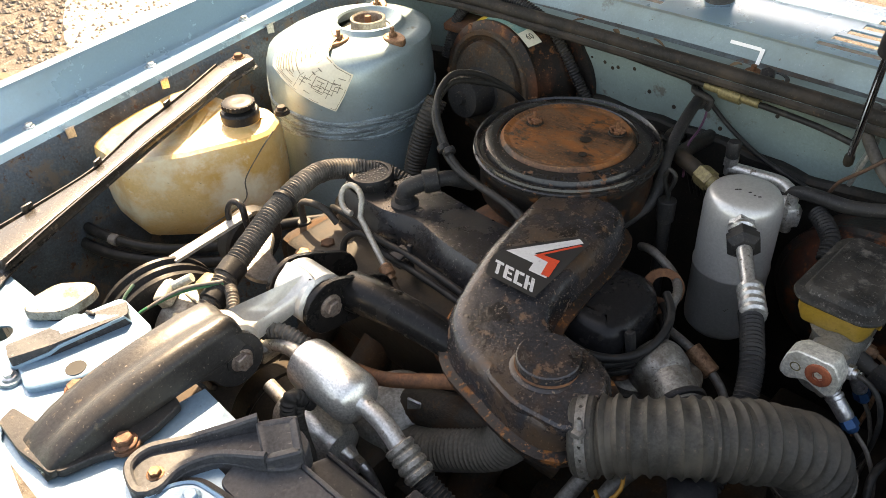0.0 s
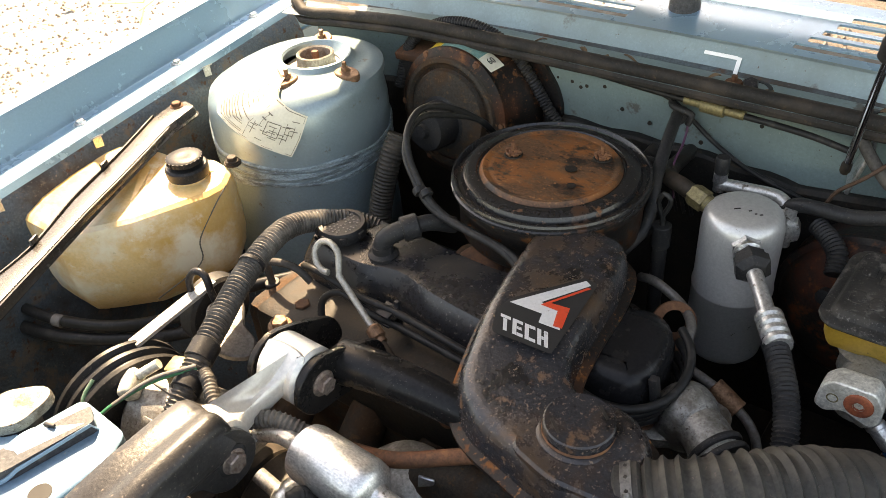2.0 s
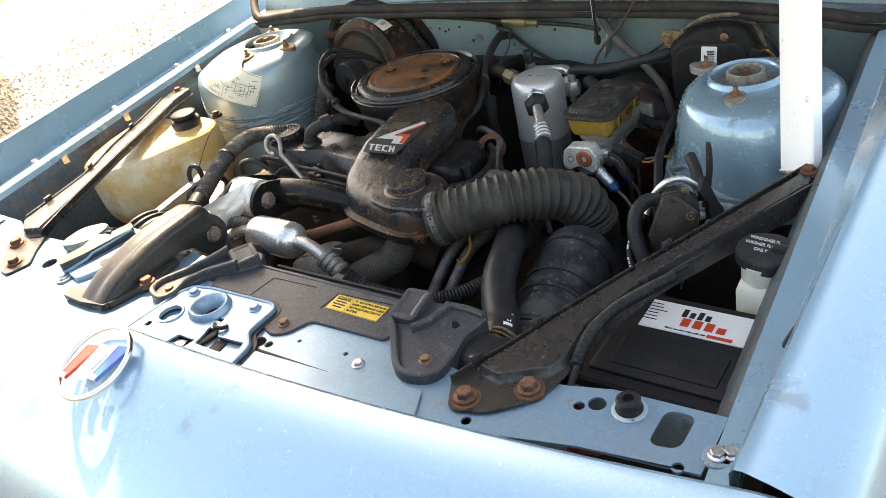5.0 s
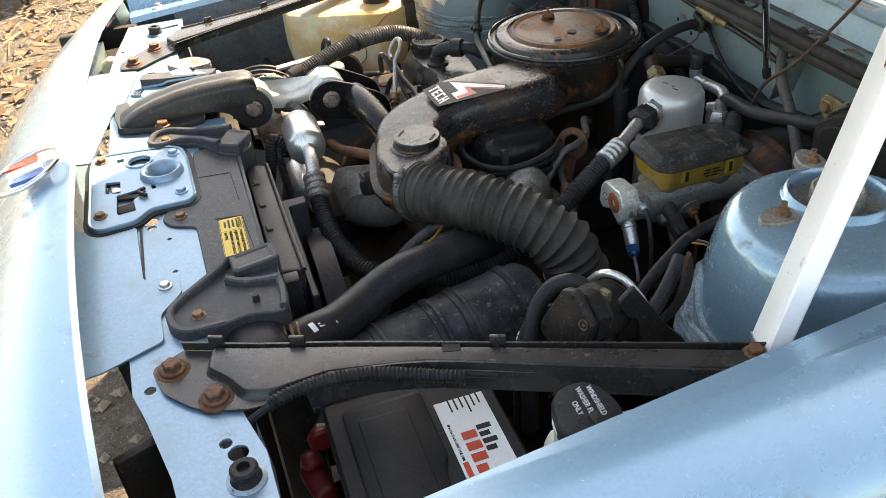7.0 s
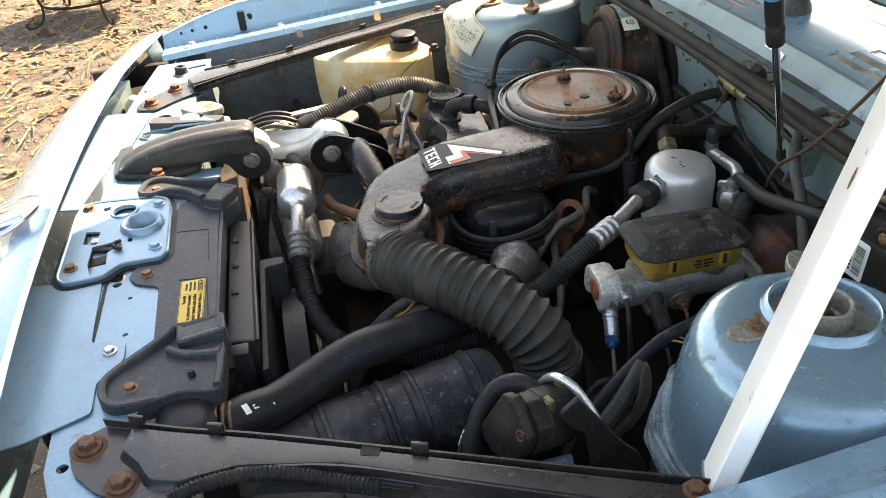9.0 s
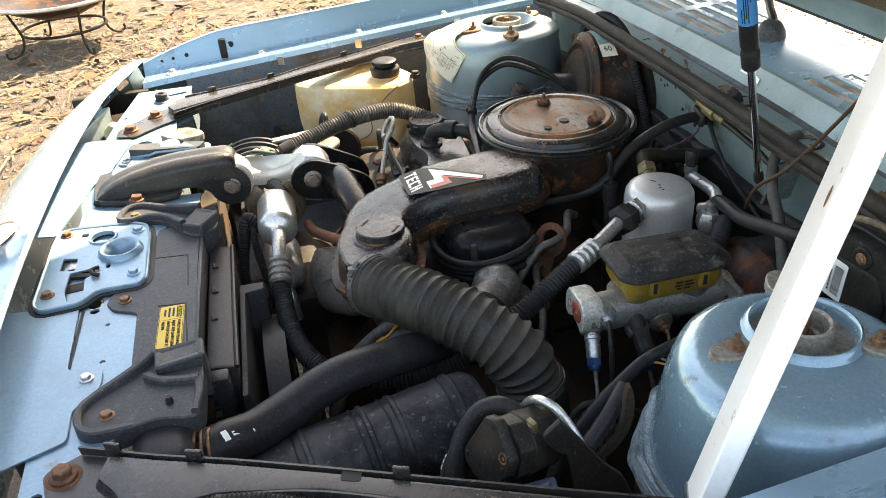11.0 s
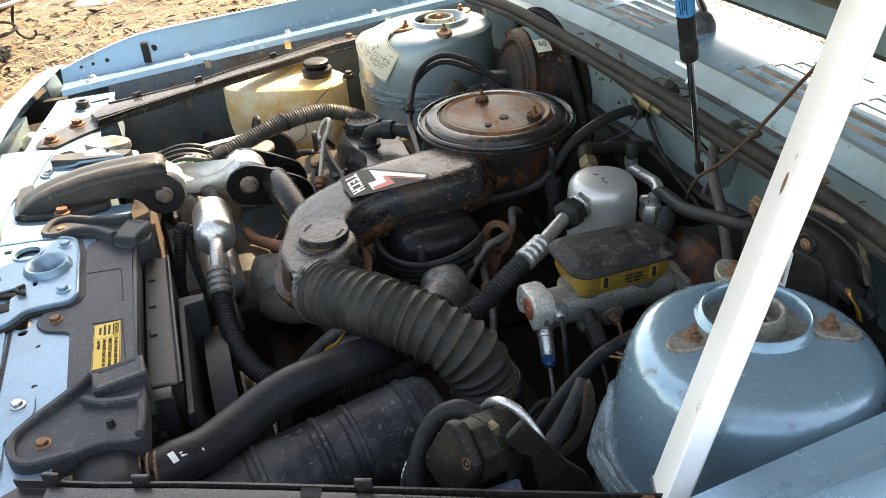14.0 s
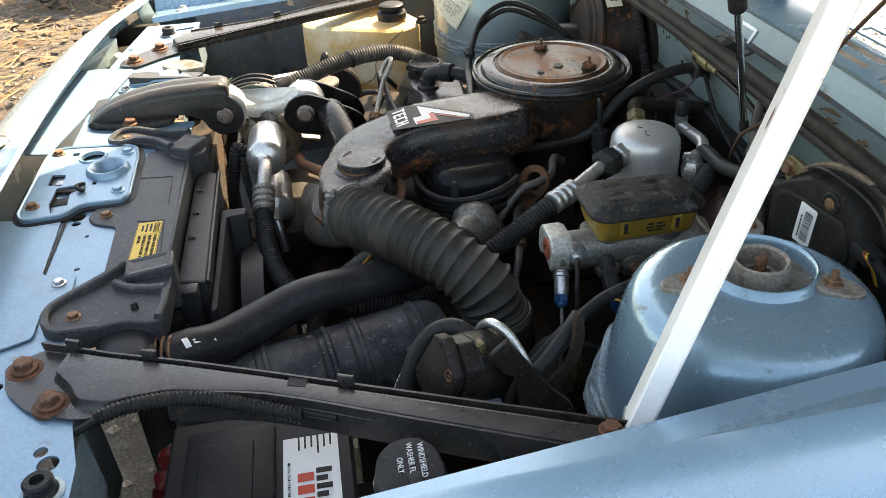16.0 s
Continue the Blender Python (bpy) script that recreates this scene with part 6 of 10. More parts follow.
# ---- air conditioning ----
def build_accumulator():
    t = thing("accumulator", (0.133, 0.742, 0.6), "dull aluminium air-conditioning accumulator canister with hose fittings", "accumulator")
    c = (0.133, 0.742, 0)
    bm = bmesh.new()
    lathe(bm, c, (0, 0, 1), [(0.044, 0.585), (0.0495, 0.592), (0.0505, 0.60), (0.0505, 0.688), (0.0515, 0.690), (0.0515, 0.694), (0.0500, 0.696), (0.0500, 0.785), (0.0485, 0.797), (0.044, 0.805), (0.036, 0.809), (0, 0.810)], 56)
    can = part("canister", bm, "satin", t)
    bm = bmesh.new()
    for x, y, w in ((0.125, 0.735, 0.008), (0.140, 0.738, 0.004), (0.148, 0.735, 0.003), (0.154, 0.736, 0.004)):
        box(bm, (x, y, 0.8102), (w, 0.0015, 0.0006), (0, 0, 40))
    part("stamped_marks", bm, "dark", can, smooth=0)
    # outlet fitting, hex nut, pipe and crimp
    bm = bmesh.new()
    d = (Vector((0.172, 0.668, 0.783)) - Vector((0.150, 0.704, 0.784))).normalized()
    a = Vector((0.149, 0.706, 0.784))
    lathe(bm, a, d, [(0.023, -0.008), (0.021, 0.002), (0.0165, 0.006)], 28)
    lathe(bm, a, d, [(0.0185, 0.006), (0.0185, 0.014)], 6)
    lathe(bm, a, d, [(0.015, 0.014), (0.0175, 0.016), (0.0175, 0.020), (0.014, 0.022), (0.014, 0.027)], 20)
    part("weld_boss", bm, "zinc", t, "bright machined fitting")
    bm = bmesh.new()
    lathe(bm, a, d, [(0.017, 0.024), (0.019, 0.026), (0.019, 0.034), (0.0225, 0.036), (0.0225, 0.048), (0.014, 0.056)], 6)
    part("black_nut", bm, "rubber", t, "black plastic-capped nut")
    bm = bmesh.new()
    cyl(bm, a + d * 0.052, Vector((0.214, 0.607, 0.771)), 0.0095, seg=18)
    part("pipe", bm, "alu", t)
    bm = bmesh.new()
    p0, p1 = Vector((0.212, 0.611, 0.7715)), Vector((0.238, 0.572, 0.768))
    L = (p1 - p0).length
    prof = [(0.012, 0)]
    for k in range(4):
        prof += [(0.0155, L * (k + 0.15) / 4), (0.0155, L * (k + 0.6) / 4), (0.0125, L * (k + 0.85) / 4)]
    lathe(bm, p0, p1 - p0, prof + [(0.014, L)], 24)
    part("crimp_ferrule", bm, "alu", t)
    # inlet nut to the firewall side
    bm = bmesh.new()
    q = Vector((0.085, 0.748, 0.795))
    e = Vector((-0.05, 0.012, 0.012)).normalized()
    cyl(bm, q + e * -0.02, q + e * 0.004, 0.012, seg=18)
    lathe(bm, q, e, [(0.015, 0.004), (0.015, 0.022), (0.012, 0.028)], 6)
    part("inlet_nut", bm, "brass", t)
    bm = bmesh.new()
    tube(bm, [q + e * 0.028, q + e * 0.045, (0.02, 0.775, 0.80), (0.005, 0.82, 0.785), (0.0, 0.90, 0.77)], 0.011, 14)
    part("inlet_line", bm, "dark", t)
    # service port and looping line at the rear
    bm = bmesh.new()
    cyl(bm, (0.072, 0.823, 0.77), (0.072, 0.823, 0.795), 0.008, seg=14)
    lathe(bm, (0.072, 0.823, 0.785), (0, 0, 1), [(0.0105, 0), (0.0105, 0.012)], 6)
    part("service_port", bm, "zinc", t)
    bm = bmesh.new()
    lathe(bm, (0.072, 0.823, 0.796), (0, 0, 1), [(0.0075, 0), (0.0095, 0.004), (0.0098, 0.022), (0.008, 0.026), (0, 0.026)], 16)
    part("port_cap", bm, "rubber", t, "black port cap")
    bm = bmesh.new()
    tube(bm, [(0.072, 0.823, 0.78), (0.11, 0.825, 0.782), (0.15, 0.822, 0.785), (0.168, 0.81, 0.775), (0.15, 0.80, 0.765)], 0.009, 14)
    part("liquid_line", bm, "alu", t)
    bm = bmesh.new()
    cyl(bm, (0.172, 0.802, 0.73), (0.172, 0.804, 0.785), 0.008, seg=14)
    lathe(bm, (0.172, 0.802, 0.745), (0, 0, 1), [(0.017, 0), (0.0185, 0.006), (0.0185, 0.016), (0.013, 0.026)], 6)
    part("side_fitting", bm, "alu", t)
    t.location += Vector((0.008, -0.006, 0.004))
    return t


build_accumulator()


def build_suction_hose():
    t = thing("suction_hose", (0.2, 0.25, 0.68), "black ribbed air-conditioning hose with aluminium muffler", "air-conditioning hose")
    bm = bmesh.new()
    ribbed(bm, [(0.085, 0.1805, 0.735), (0.112, 0.181, 0.719), (0.148, 0.183, 0.705), (0.195, 0.193, 0.694), (0.243, 0.215, 0.688), (0.280, 0.262, 0.684), (0.297, 0.33, 0.683), (0.302, 0.40, 0.70), (0.293, 0.455, 0.728), (0.277, 0.505, 0.752), (0.252, 0.551, 0.766), (0.236, 0.576, 0.769)], 0.0140, 0.0022, 0.0052, 18)
    part("hose", bm, "rubber", t)
    bm = bmesh.new()
    a, b = Vector((-0.094, 0.190, 0.7640)), Vector((-0.002, 0.188, 0.7650))
    L = (b - a).length
    lathe(bm, a, b - a, [(0.010, -0.010), (0.012, -0.003), (0.022, -0.001), (0.0285, 0.004), (0.0300, 0.010), (0.0300, L - 0.010), (0.0285, L - 0.002), (0.022, L + 0.004), (0.013, L + 0.008), (0.0105, L + 0.014)], 40)
    part("muffler", bm, "muffalu", t, "satin aluminium muffler can")
    bm = bmesh.new()
    tube(bm, [(-0.165, 0.186, 0.745), (-0.145, 0.188, 0.757), (-0.125, 0.191, 0.763), (-0.104, 0.191, 0.7635)], 0.0095, 16)
    part("inlet_pipe", bm, "alu", t)
    bm = bmesh.new()
    tube(bm, [(0.004, 0.188, 0.7665), (0.028, 0.187, 0.764), (0.048, 0.185, 0.757), (0.066, 0.182, 0.747)], 0.0105, 16)
    part("outlet_pipe", bm, "alu", t)
    bm = bmesh.new()
    p0, p1 = Vector((0.060, 0.183, 0.750)), Vector((0.096, 0.1805, 0.729))
    L = (p1 - p0).length
    prof = [(0.0135, 0)]
    for k in range(4):
        prof += [(0.0165, L * (k + 0.15) / 4), (0.0165, L * (k + 0.6) / 4), (0.0140, L * (k + 0.85) / 4)]
    lathe(bm, p0, p1 - p0, prof + [(0.0155, L)], 24)
    part("crimp_ferrule", bm, "cast", t)
    bm = bmesh.new()
    box(bm, (-0.168, 0.186, 0.742), (0.028, 0.03, 0.03), (0, 20, 0), 0.004)
    part("block_fitting", bm, "cast", t)
    return t


build_suction_hose()


def build_compressor():
    t = thing("compressor", (-0.09, 0.18, 0.5), "dirty aluminium air-conditioning compressor and second line can", "compressor")
    bm = bmesh.new()
    a, b = Vector((-0.140, 0.182, 0.66)), Vector((-0.045, 0.186, 0.648))
    L = (b - a).length
    lathe(bm, a, b - a, [(0.012, -0.01), (0.022, -0.004), (0.030, 0.004), (0.0315, 0.012), (0.0315, L - 0.014), (0.028, L - 0.004), (0.014, L + 0.004), (0.008, L + 0.02), (0, L + 0.02)], 36)
    part("line_can", bm, "muffalu", t, "scuffed aluminium line can")
    bm = bmesh.new()
    cyl(bm, (-0.178, 0.182, 0.672), (-0.14, 0.182, 0.66), 0.009, seg=14)
    part("line_pipe", bm, "alu", t)
    bm = bmesh.new()
    tube(bm, [(-0.03, 0.186, 0.65), (-0.012, 0.19, 0.64), (0.0, 0.195, 0.60)], 0.007, 12)
    lathe(bm, (-0.026, 0.186, 0.6485), (1, 0, -0.15), [(0.0095, 0), (0.0095, 0.012)], 6)
    part("can_valve", bm, "zinc", t)
    bm = bmesh.new()
    cyl(bm, (-0.22, 0.215, 0.56), (-0.02, 0.215, 0.56), 0.07, seg=32, bevel=0.008)
    cyl(bm, (-0.26, 0.215, 0.56), (-0.22, 0.215, 0.56), 0.062, seg=32, bevel=0.006)
    part("compressor_body", bm, "dark", t)
    return t


build_compressor()


# ---- brakes ----
def build_master_cylinder():
    t = thing("brake_master_cylinder", (0.325, 0.64, 0.72), "cast brake master cylinder with yellow reservoir and black lid", "master cylinder")
    lp = rounded([(0.270, 0.600), (0.282, 0.586), (0.350, 0.586), (0.363, 0.600), (0.360, 0.716), (0.346, 0.730), (0.286, 0.728), (0.274, 0.712)], 0.012, 6)
    bm = bmesh.new()
    pillow(bm, lp, [(0.002, 0.804), (-0.002, 0.805), (-0.003, 0.8075), (-0.002, 0.810), (0.0015, 0.812), (0.007, 0.8125), (0.0085, 0.8135), (0.0110, 0.8185), (0.0130, 0.8205), (0.0150, 0.8208)])
    lid = part("lid", bm, "lidgrime", t, "grimy black rubber reservoir lid")
    for x, y, w, d in ((0.297, 0.627, 0.016, 0.024), (0.317, 0.625, 0.014, 0.022), (0.336, 0.623, 0.012, 0.024), (0.318, 0.668, 0.016, 0.024), (0.337, 0.664, 0.013, 0.022), (0.297, 0.677, 0.015, 0.022)):
        bm = bmesh.new()
        pillow(bm, rounded([(x - w / 2, y - d / 2), (x + w / 2, y - d / 2), (x + w / 2, y + d / 2), (x - w / 2, y + d / 2)], 0.006, 4), [(0, 0.8195), (0.0008, 0.8214), (0.003, 0.8220)])
        part("raised_pad", bm, "lidgrime", lid)
    bm = bmesh.new()
    pillow(bm, lp, [(0.018, 0.768), (0.011, 0.772), (0.0065, 0.784), (0.0045, 0.806)])
    res = part("reservoir", bm, "fluid", t, "amber yellow translucent reservoir")
    for y in (0.625, 0.690):
        bm = bmesh.new()
        box(bm, (0.3585, y, 0.795), (0.005, 0.013, 0.024), None, 0.001)
        clip = part("lid_clip", bm, "fluid", res)
        bm = bmesh.new()
        box(bm, (0.3612, y, 0.793), (0.001, 0.005, 0.014), None, 0.0004)
        part("clip_window", bm, "ink", clip)
    words("MIN", 0.0055, (0.3573, 0.606, 0.7835), 0, "brass", res, tilt=Matrix.Rotation(math.pi / 2, 4, "Z") @ Matrix.Rotation(math.pi / 2 - 0.2, 4, "X"))
    bm = bmesh.new()
    for k, (y0, w) in enumerate(((0.653, 0.022), (0.651, 0.026), (0.654, 0.018))):
        flat_quads(bm, (0.3592, y0, 0.793 - k * 0.0045), (0, 1, 0), (0, 0, 1), [(0, 0, w * 0.4, 0.0025), (w * 0.5, 0, w, 0.0025)])
    part("moulded_marks", bm, "ink", res, smooth=0)
    # casting: barrel, two saddles, side bosses and a rib between them
    bm = bmesh.new()
    tube(bm, [(0.333, 0.545, 0.754), (0.330, 0.60, 0.752), (0.322, 0.745, 0.744)], 0.0245, 28)
    for y, r in ((0.612, 0.030), (0.690, 0.030)):
        lathe(bm, (0.322, y, 0.742), (0, 0, 1), [(0.025, 0), (0.024, 0.014), (0.027, 0.024), (r, 0.030)], 24)
    lathe(bm, (0.338, 0.567, 0.757), (1, -0.1, 0.15), [(0.017, -0.01), (0.0165, 0.010), (0.0145, 0.0155), (0.009, 0.016)], 22)
    lathe(bm, (0.330, 0.643, 0.735), (1, 0, -0.15), [(0.0185, -0.01), (0.017, 0.014), (0.0145, 0.0215), (0.008, 0.022)], 22)
    lathe(bm, (0.330, 0.612, 0.736), (0.8, 0.05, -0.6), [(0.0165, 0), (0.0155, 0.020), (0.013, 0.026)], 20)
    lathe(bm, (0.333, 0.553, 0.750), (0.75, -0.2, -0.62), [(0.0150, 0), (0.0140, 0.018), (0.012, 0.022)], 20)
    box(bm, (0.343, 0.605, 0.748), (0.022, 0.075, 0.016), (0, 10, 3), 0.005)
    box(bm, (0.322, 0.738, 0.744), (0.095, 0.012, 0.052), None, 0.006)
    part("cylinder_body", bm, "castmid", t, "grey cast cylinder body")
    bm = bmesh.new()
    fl = rounded([(-0.040, -0.008), (-0.037, 0.010), (-0.028, 0.020), (0.012, 0.022), (0.022, 0.006), (0.022, -0.014), (0.014, -0.024), (-0.012, -0.014), (-0.030, -0.024), (-0.040, -0.018)], 0.005, 4)
    fm = Matrix.Translation((0.335, 0.539, 0.762)) @ Matrix.Rotation(math.pi / 2, 4, "X")
    pillow(bm, fl, [(0.003, -0.024), (0.0, -0.018), (0.0, 0.002), (0.0015, 0.0035)], frame_m=fm)
    part("front_flange", bm, "castlight", t, "pale machined front flange")
    bm = bmesh.new()
    lathe(bm, (0.335, 0.5362, 0.763), (0, -1, 0), [(0.0140, -0.002), (0.0140, 0.002), (0.0125, 0.003), (0.0055, 0.003)], 28, caps=False)
    lathe(bm, (0.335, 0.5362, 0.763), (0, -1, 0), [(0.0056, 0.003), (0.005, -0.001), (0, -0.001)], 6, caps=False)
    part("red_plug", bm, "redplug", t, "rust-red hex plug")
    bm = bmesh.new()
    lathe(bm, (0.3105, 0.5362, 0.760), (0, -1, 0), [(0.0075, -0.001), (0.0075, 0.0006), (0.0045, 0.0008), (0.004, -0.004), (0, -0.004)], 20)
    part("side_port", bm, "brass", t)
    for p0, p1, c in (((0.349, 0.550, 0.737), (0.385, 0.541, 0.707), 1.0), ((0.350, 0.616, 0.722), (0.375, 0.620, 0.672), 0.92)):
        a, b = V(p0), V(p1)
        d = (b - a).normalized()
        bm = bmesh.new()
        lathe(bm, a, d, [(0.008 * c, -0.006), (0.0092 * c, -0.002), (0.0092 * c, 0.004), (0.0102 * c, 0.005), (0.0102 * c, 0.009), (0.0092 * c, 0.010), (0.0092 * c, 0.030), (0.0080 * c, 0.033)], 24)
        part("proportioner", bm, "zinc", t, "bright steel proportioner")
        bm = bmesh.new()
        lathe(bm, a + d * 0.033, d, [(0.0095, 0), (0.0095, 0.009)], 6)
        lathe(bm, a + d * 0.042, d, [(0.0075, 0), (0.0070, 0.004), (0.005, 0.006)], 16)
        part("tube_nut", bm, "bluetip", t, "blue tube nut")
        bm = bmesh.new()
        tube(bm, [a + d * 0.046, a + d * 0.075, a + d * 0.10 + Vector((0, 0, -0.03)), a + d * 0.11 + Vector((-0.01, 0.02, -0.12))], 0.0026, 8)
        part("brake_line", bm, "linegrey", t)
    for at, ax, m in (((0.354, 0.5655, 0.7595), (1, -0.1, 0.15), "zinc"), ((0.352, 0.643, 0.7315), (1, 0, -0.15), "bolt")):
        bm = bmesh.new()
        lathe(bm, at, ax, [(0.0085, -0.002), (0.0085, 0.007)], 6)
        lathe(bm, at, ax, [(0.0062, 0.006), (0.0055, 0.011), (0.0035, 0.012)], 14)
        part("line_nut", bm, m, t)
    bm = bmesh.new()
    tube(bm, [(0.364, 0.5645, 0.761), (0.380, 0.560, 0.760), (0.394, 0.556, 0.748), (0.402, 0.555, 0.720), (0.402, 0.557, 0.68), (0.396, 0.560, 0.645), (0.392, 0.562, 0.63)], 0.0030, 10)
    ln = part("brake_line", bm, "wire", t)
    bm = bmesh.new()
    lathe(bm, (0.392, 0.562, 0.632), (-0.05, 0.03, -1), [(0.004, -0.006), (0.0055, 0), (0.0055, 0.012)], 12)
    lathe(bm, (0.3914, 0.5624, 0.620), (-0.05, 0.03, -1), [(0.0075, 0), (0.0075, 0.012), (0.006, 0.013), (0.006, 0.03)], 6)
    part("brass_fitting", bm, "brass", ln, "brass line fitting")
    bm = bmesh.new()
    tube(bm, [(0.360, 0.643, 0.730), (0.370, 0.642, 0.728), (0.376, 0.641, 0.715), (0.376, 0.641, 0.66), (0.370, 0.64, 0.60)], 0.0026, 8)
    part("brake_line", bm, "bolt", t)
    bm = bmesh.new()
    lathe(bm, (0.352, 0.606, 0.747), (1, -0.15, -0.25), [(0.0100, 0), (0.0100, 0.012), (0.0085, 0.014), (0.0085, 0.022)], 16)
    box(bm, (0.389, 0.600, 0.738), (0.036, 0.018, 0.018), (0, 14, -8), 0.002)
    box(bm, (0.400, 0.599, 0.746), (0.016, 0.010, 0.004), (0, 14, -8), 0.001)
    sw = part("pressure_switch", bm, "rubber", t, "black warning switch connector")
    for dy, m in ((-0.004, "orangewire"), (0.003, "greywire")):
        bm = bmesh.new()
        tube(bm, [(0.404, 0.600 + dy, 0.734), (0.418, 0.604 + dy * 2, 0.734), (0.434, 0.612 + dy, 0.738), (0.446, 0.618, 0.735)], 0.0014, 6)
        part("wire_lead", bm, m, sw)
    return t




build_master_cylinder()


def build_booster():
    t = thing("brake_booster", (0.315, 0.80, 0.6), "rust-stained black brake booster drum on the firewall", "brake booster")
    bm = bmesh.new()
    lathe(bm, (0.297, 0.882, 0.663), (0, -1, -0.08), [(0.10, 0), (0.113, 0.02), (0.116, 0.06), (0.121, 0.063), (0.121, 0.070), (0.113, 0.074), (0.108, 0.09), (0.085, 0.110), (0.06, 0.118), (0.045, 0.120), (0, 0.120)], 56)
    part("drum", bm, "boostrust", t)
    bm = bmesh.new()
    lathe(bm, (0.255, 0.785, 0.700), (-0.2, -1, 0.2), [(0.018, 0), (0.018, 0.01), (0.010, 0.012), (0.010, 0.035), (0.007, 0.036)], 18)
    part("check_valve", bm, "rubber", t)
    bm = bmesh.new()
    flat_quads(bm, (0.296, 0.7815, 0.742), (0.9, 0.03, -0.4), (0.4, 0.5, 0.8), [(-0.012, -0.012, 0.012, 0.012)])
    lb = part("tag", bm, "paper", t, "small white tag with black marks", 0)
    bm = bmesh.new()
    flat_quads(bm, (0.296, 0.7805, 0.742), (0.9, 0.03, -0.4), (0.4, 0.5, 0.8), [(-0.010, 0.002, -0.006, 0.010), (-0.004, 0.002, 0.0, 0.010), (0.003, 0.002, 0.009, 0.009), (-0.010, -0.01, 0.010, -0.007), (-0.010, -0.005, 0.006, -0.002)])
    part("tag_marks", bm, "ink", lb, smooth=0)
    bm = bmesh.new()
    ribbed(bm, [(0.215, 0.80, 0.775), (0.235, 0.782, 0.772), (0.25, 0.765, 0.765), (0.255, 0.745, 0.75)], 0.013, 0.002, 0.005, 16)
    part("ribbed_sleeve", bm, "rubber", t)
    return t


build_booster()


# ---- blower motor ----
def build_blower():
    t = thing("blower_motor", (-0.34, 0.84, 0.68), "rusty round heater blower housing with black motor cap", "blower motor")
    c = Vector((-0.354, 0.918, 0.768))
    ax = Vector((-0.06, -1, 0.12)).normalized()
    bm = bmesh.new()
    lathe(bm, c, ax, [(0.120, 0), (0.118, 0.045), (0.114, 0.050), (0.102, 0.098), (0.106, 0.101), (0.106, 0.107), (0.099, 0.111), (0.092, 0.114)], 64)
    part("drum", bm, "blowrust", t, "brown rusted drum")
    bm = bmesh.new()
    flange_loop = rounded([(-0.27, 0.650), (-0.205, 0.690), (-0.203, 0.795), (-0.212, 0.825), (-0.240, 0.868), (-0.30, 0.872), (-0.30, 0.66)], 0.012)
    front = [bm.verts.new((x, 0.888, z)) for x, z in flange_loop]
    back = [bm.verts.new((x, 0.897, z)) for x, z in flange_loop]
    bm.faces.new(front)
    for i in range(len(front)):
        j = (i + 1) % len(front)
        bm.faces.new((front[i], front[j], back[j], back[i]))
    bmesh.ops.recalc_face_normals(bm, faces=bm.faces)
    part("mounting_flange", bm, "boostrust", t, "dark rusty mounting flange")
    bm = bmesh.new()
    lathe(bm, c, ax, [(0.092, 0.114), (0.090, 0.118), (0.084, 0.119), (0.080, 0.114), (0.074, 0.114), (0.071, 0.122), (0.05, 0.125), (0, 0.125)], 64, caps=False)
    part("face_plate", bm, "iron", t, "dark stained face plate")
    m0 = c + ax * 0.122 + Vector((-0.008, 0, -0.014))
    bm = bmesh.new()
    lathe(bm, m0, ax, [(0.044, 0), (0.044, 0.004), (0.038, 0.006), (0.037, 0.040), (0.034, 0.046), (0.012, 0.048), (0.010, 0.056), (0, 0.056)], 36)
    part("motor_cap", bm, "rubber", t, "black rubber motor cap")
    u, w, _ = axis_frame(ax)
    for k in range(6):
        a = k * math.pi / 3 + 0.3
        bolt(t, tuple(c + ax * 0.108 + (u * math.cos(a) + w * math.sin(a)) * 0.100), tuple(ax), 0.005, "rust")
    # yellow label over the rim with its number
    bm = bmesh.new()
    def on_rim(a, h, lift=0.0015):
        return c + ax * h + Vector((math.sin(a), 0, math.cos(a))) * (0.1265 - 0.25 * h + lift)
    def band(bm, a0, a1, h0, h1, lift):
        g = [[bm.verts.new(on_rim(a0 + (a1 - a0) * i / 12, h, lift)) for h in (h0, h1)] for i in range(13)]
        for i in range(12):
            bm.faces.new((g[i][0], g[i + 1][0], g[i + 1][1], g[i][1]))
    band(bm, -0.55, 0.70, 0.064, 0.092, 0.001)
    lb = part("label", bm, "label", t, "yellow and green service label")
    bm = bmesh.new()
    band(bm, -0.28, 0.42, 0.067, 0.090, 0.002)
    part("label_panel", bm, "teal", lb)
    bm = bmesh.new()
    band(bm, -0.53, -0.30, 0.066, 0.091, 0.002)
    part("label_band", bm, "yellow", lb)
    a = 0.56
    n = Vector((math.sin(a), -0.2, math.cos(a))).normalized()
    tl = Matrix((Vector((math.cos(a), 0, -math.sin(a))), -ax, n)).transposed().to_4x4()
    words("60", 0.017, on_rim(a, 0.079, 0.004), 0, "ink", lb, tilt=tl @ Matrix.Rotation(math.pi / 2, 4, "Z"))
    bm = bmesh.new()
    ribbed(bm, [(-0.500, 0.85, 0.78), (-0.478, 0.862, 0.855), (-0.425, 0.870, 0.896), (-0.36, 0.874, 0.906), (-0.295, 0.874, 0.888), (-0.252, 0.872, 0.846), (-0.222, 0.874, 0.800), (-0.195, 0.874, 0.765), (-0.165, 0.870, 0.735), (-0.130, 0.866, 0.715)], 0.010, 0.0018, 0.005, 14)
    part("conduit", bm, "rubber", t, "black ribbed conduit round the drum")
    return t


build_blower()


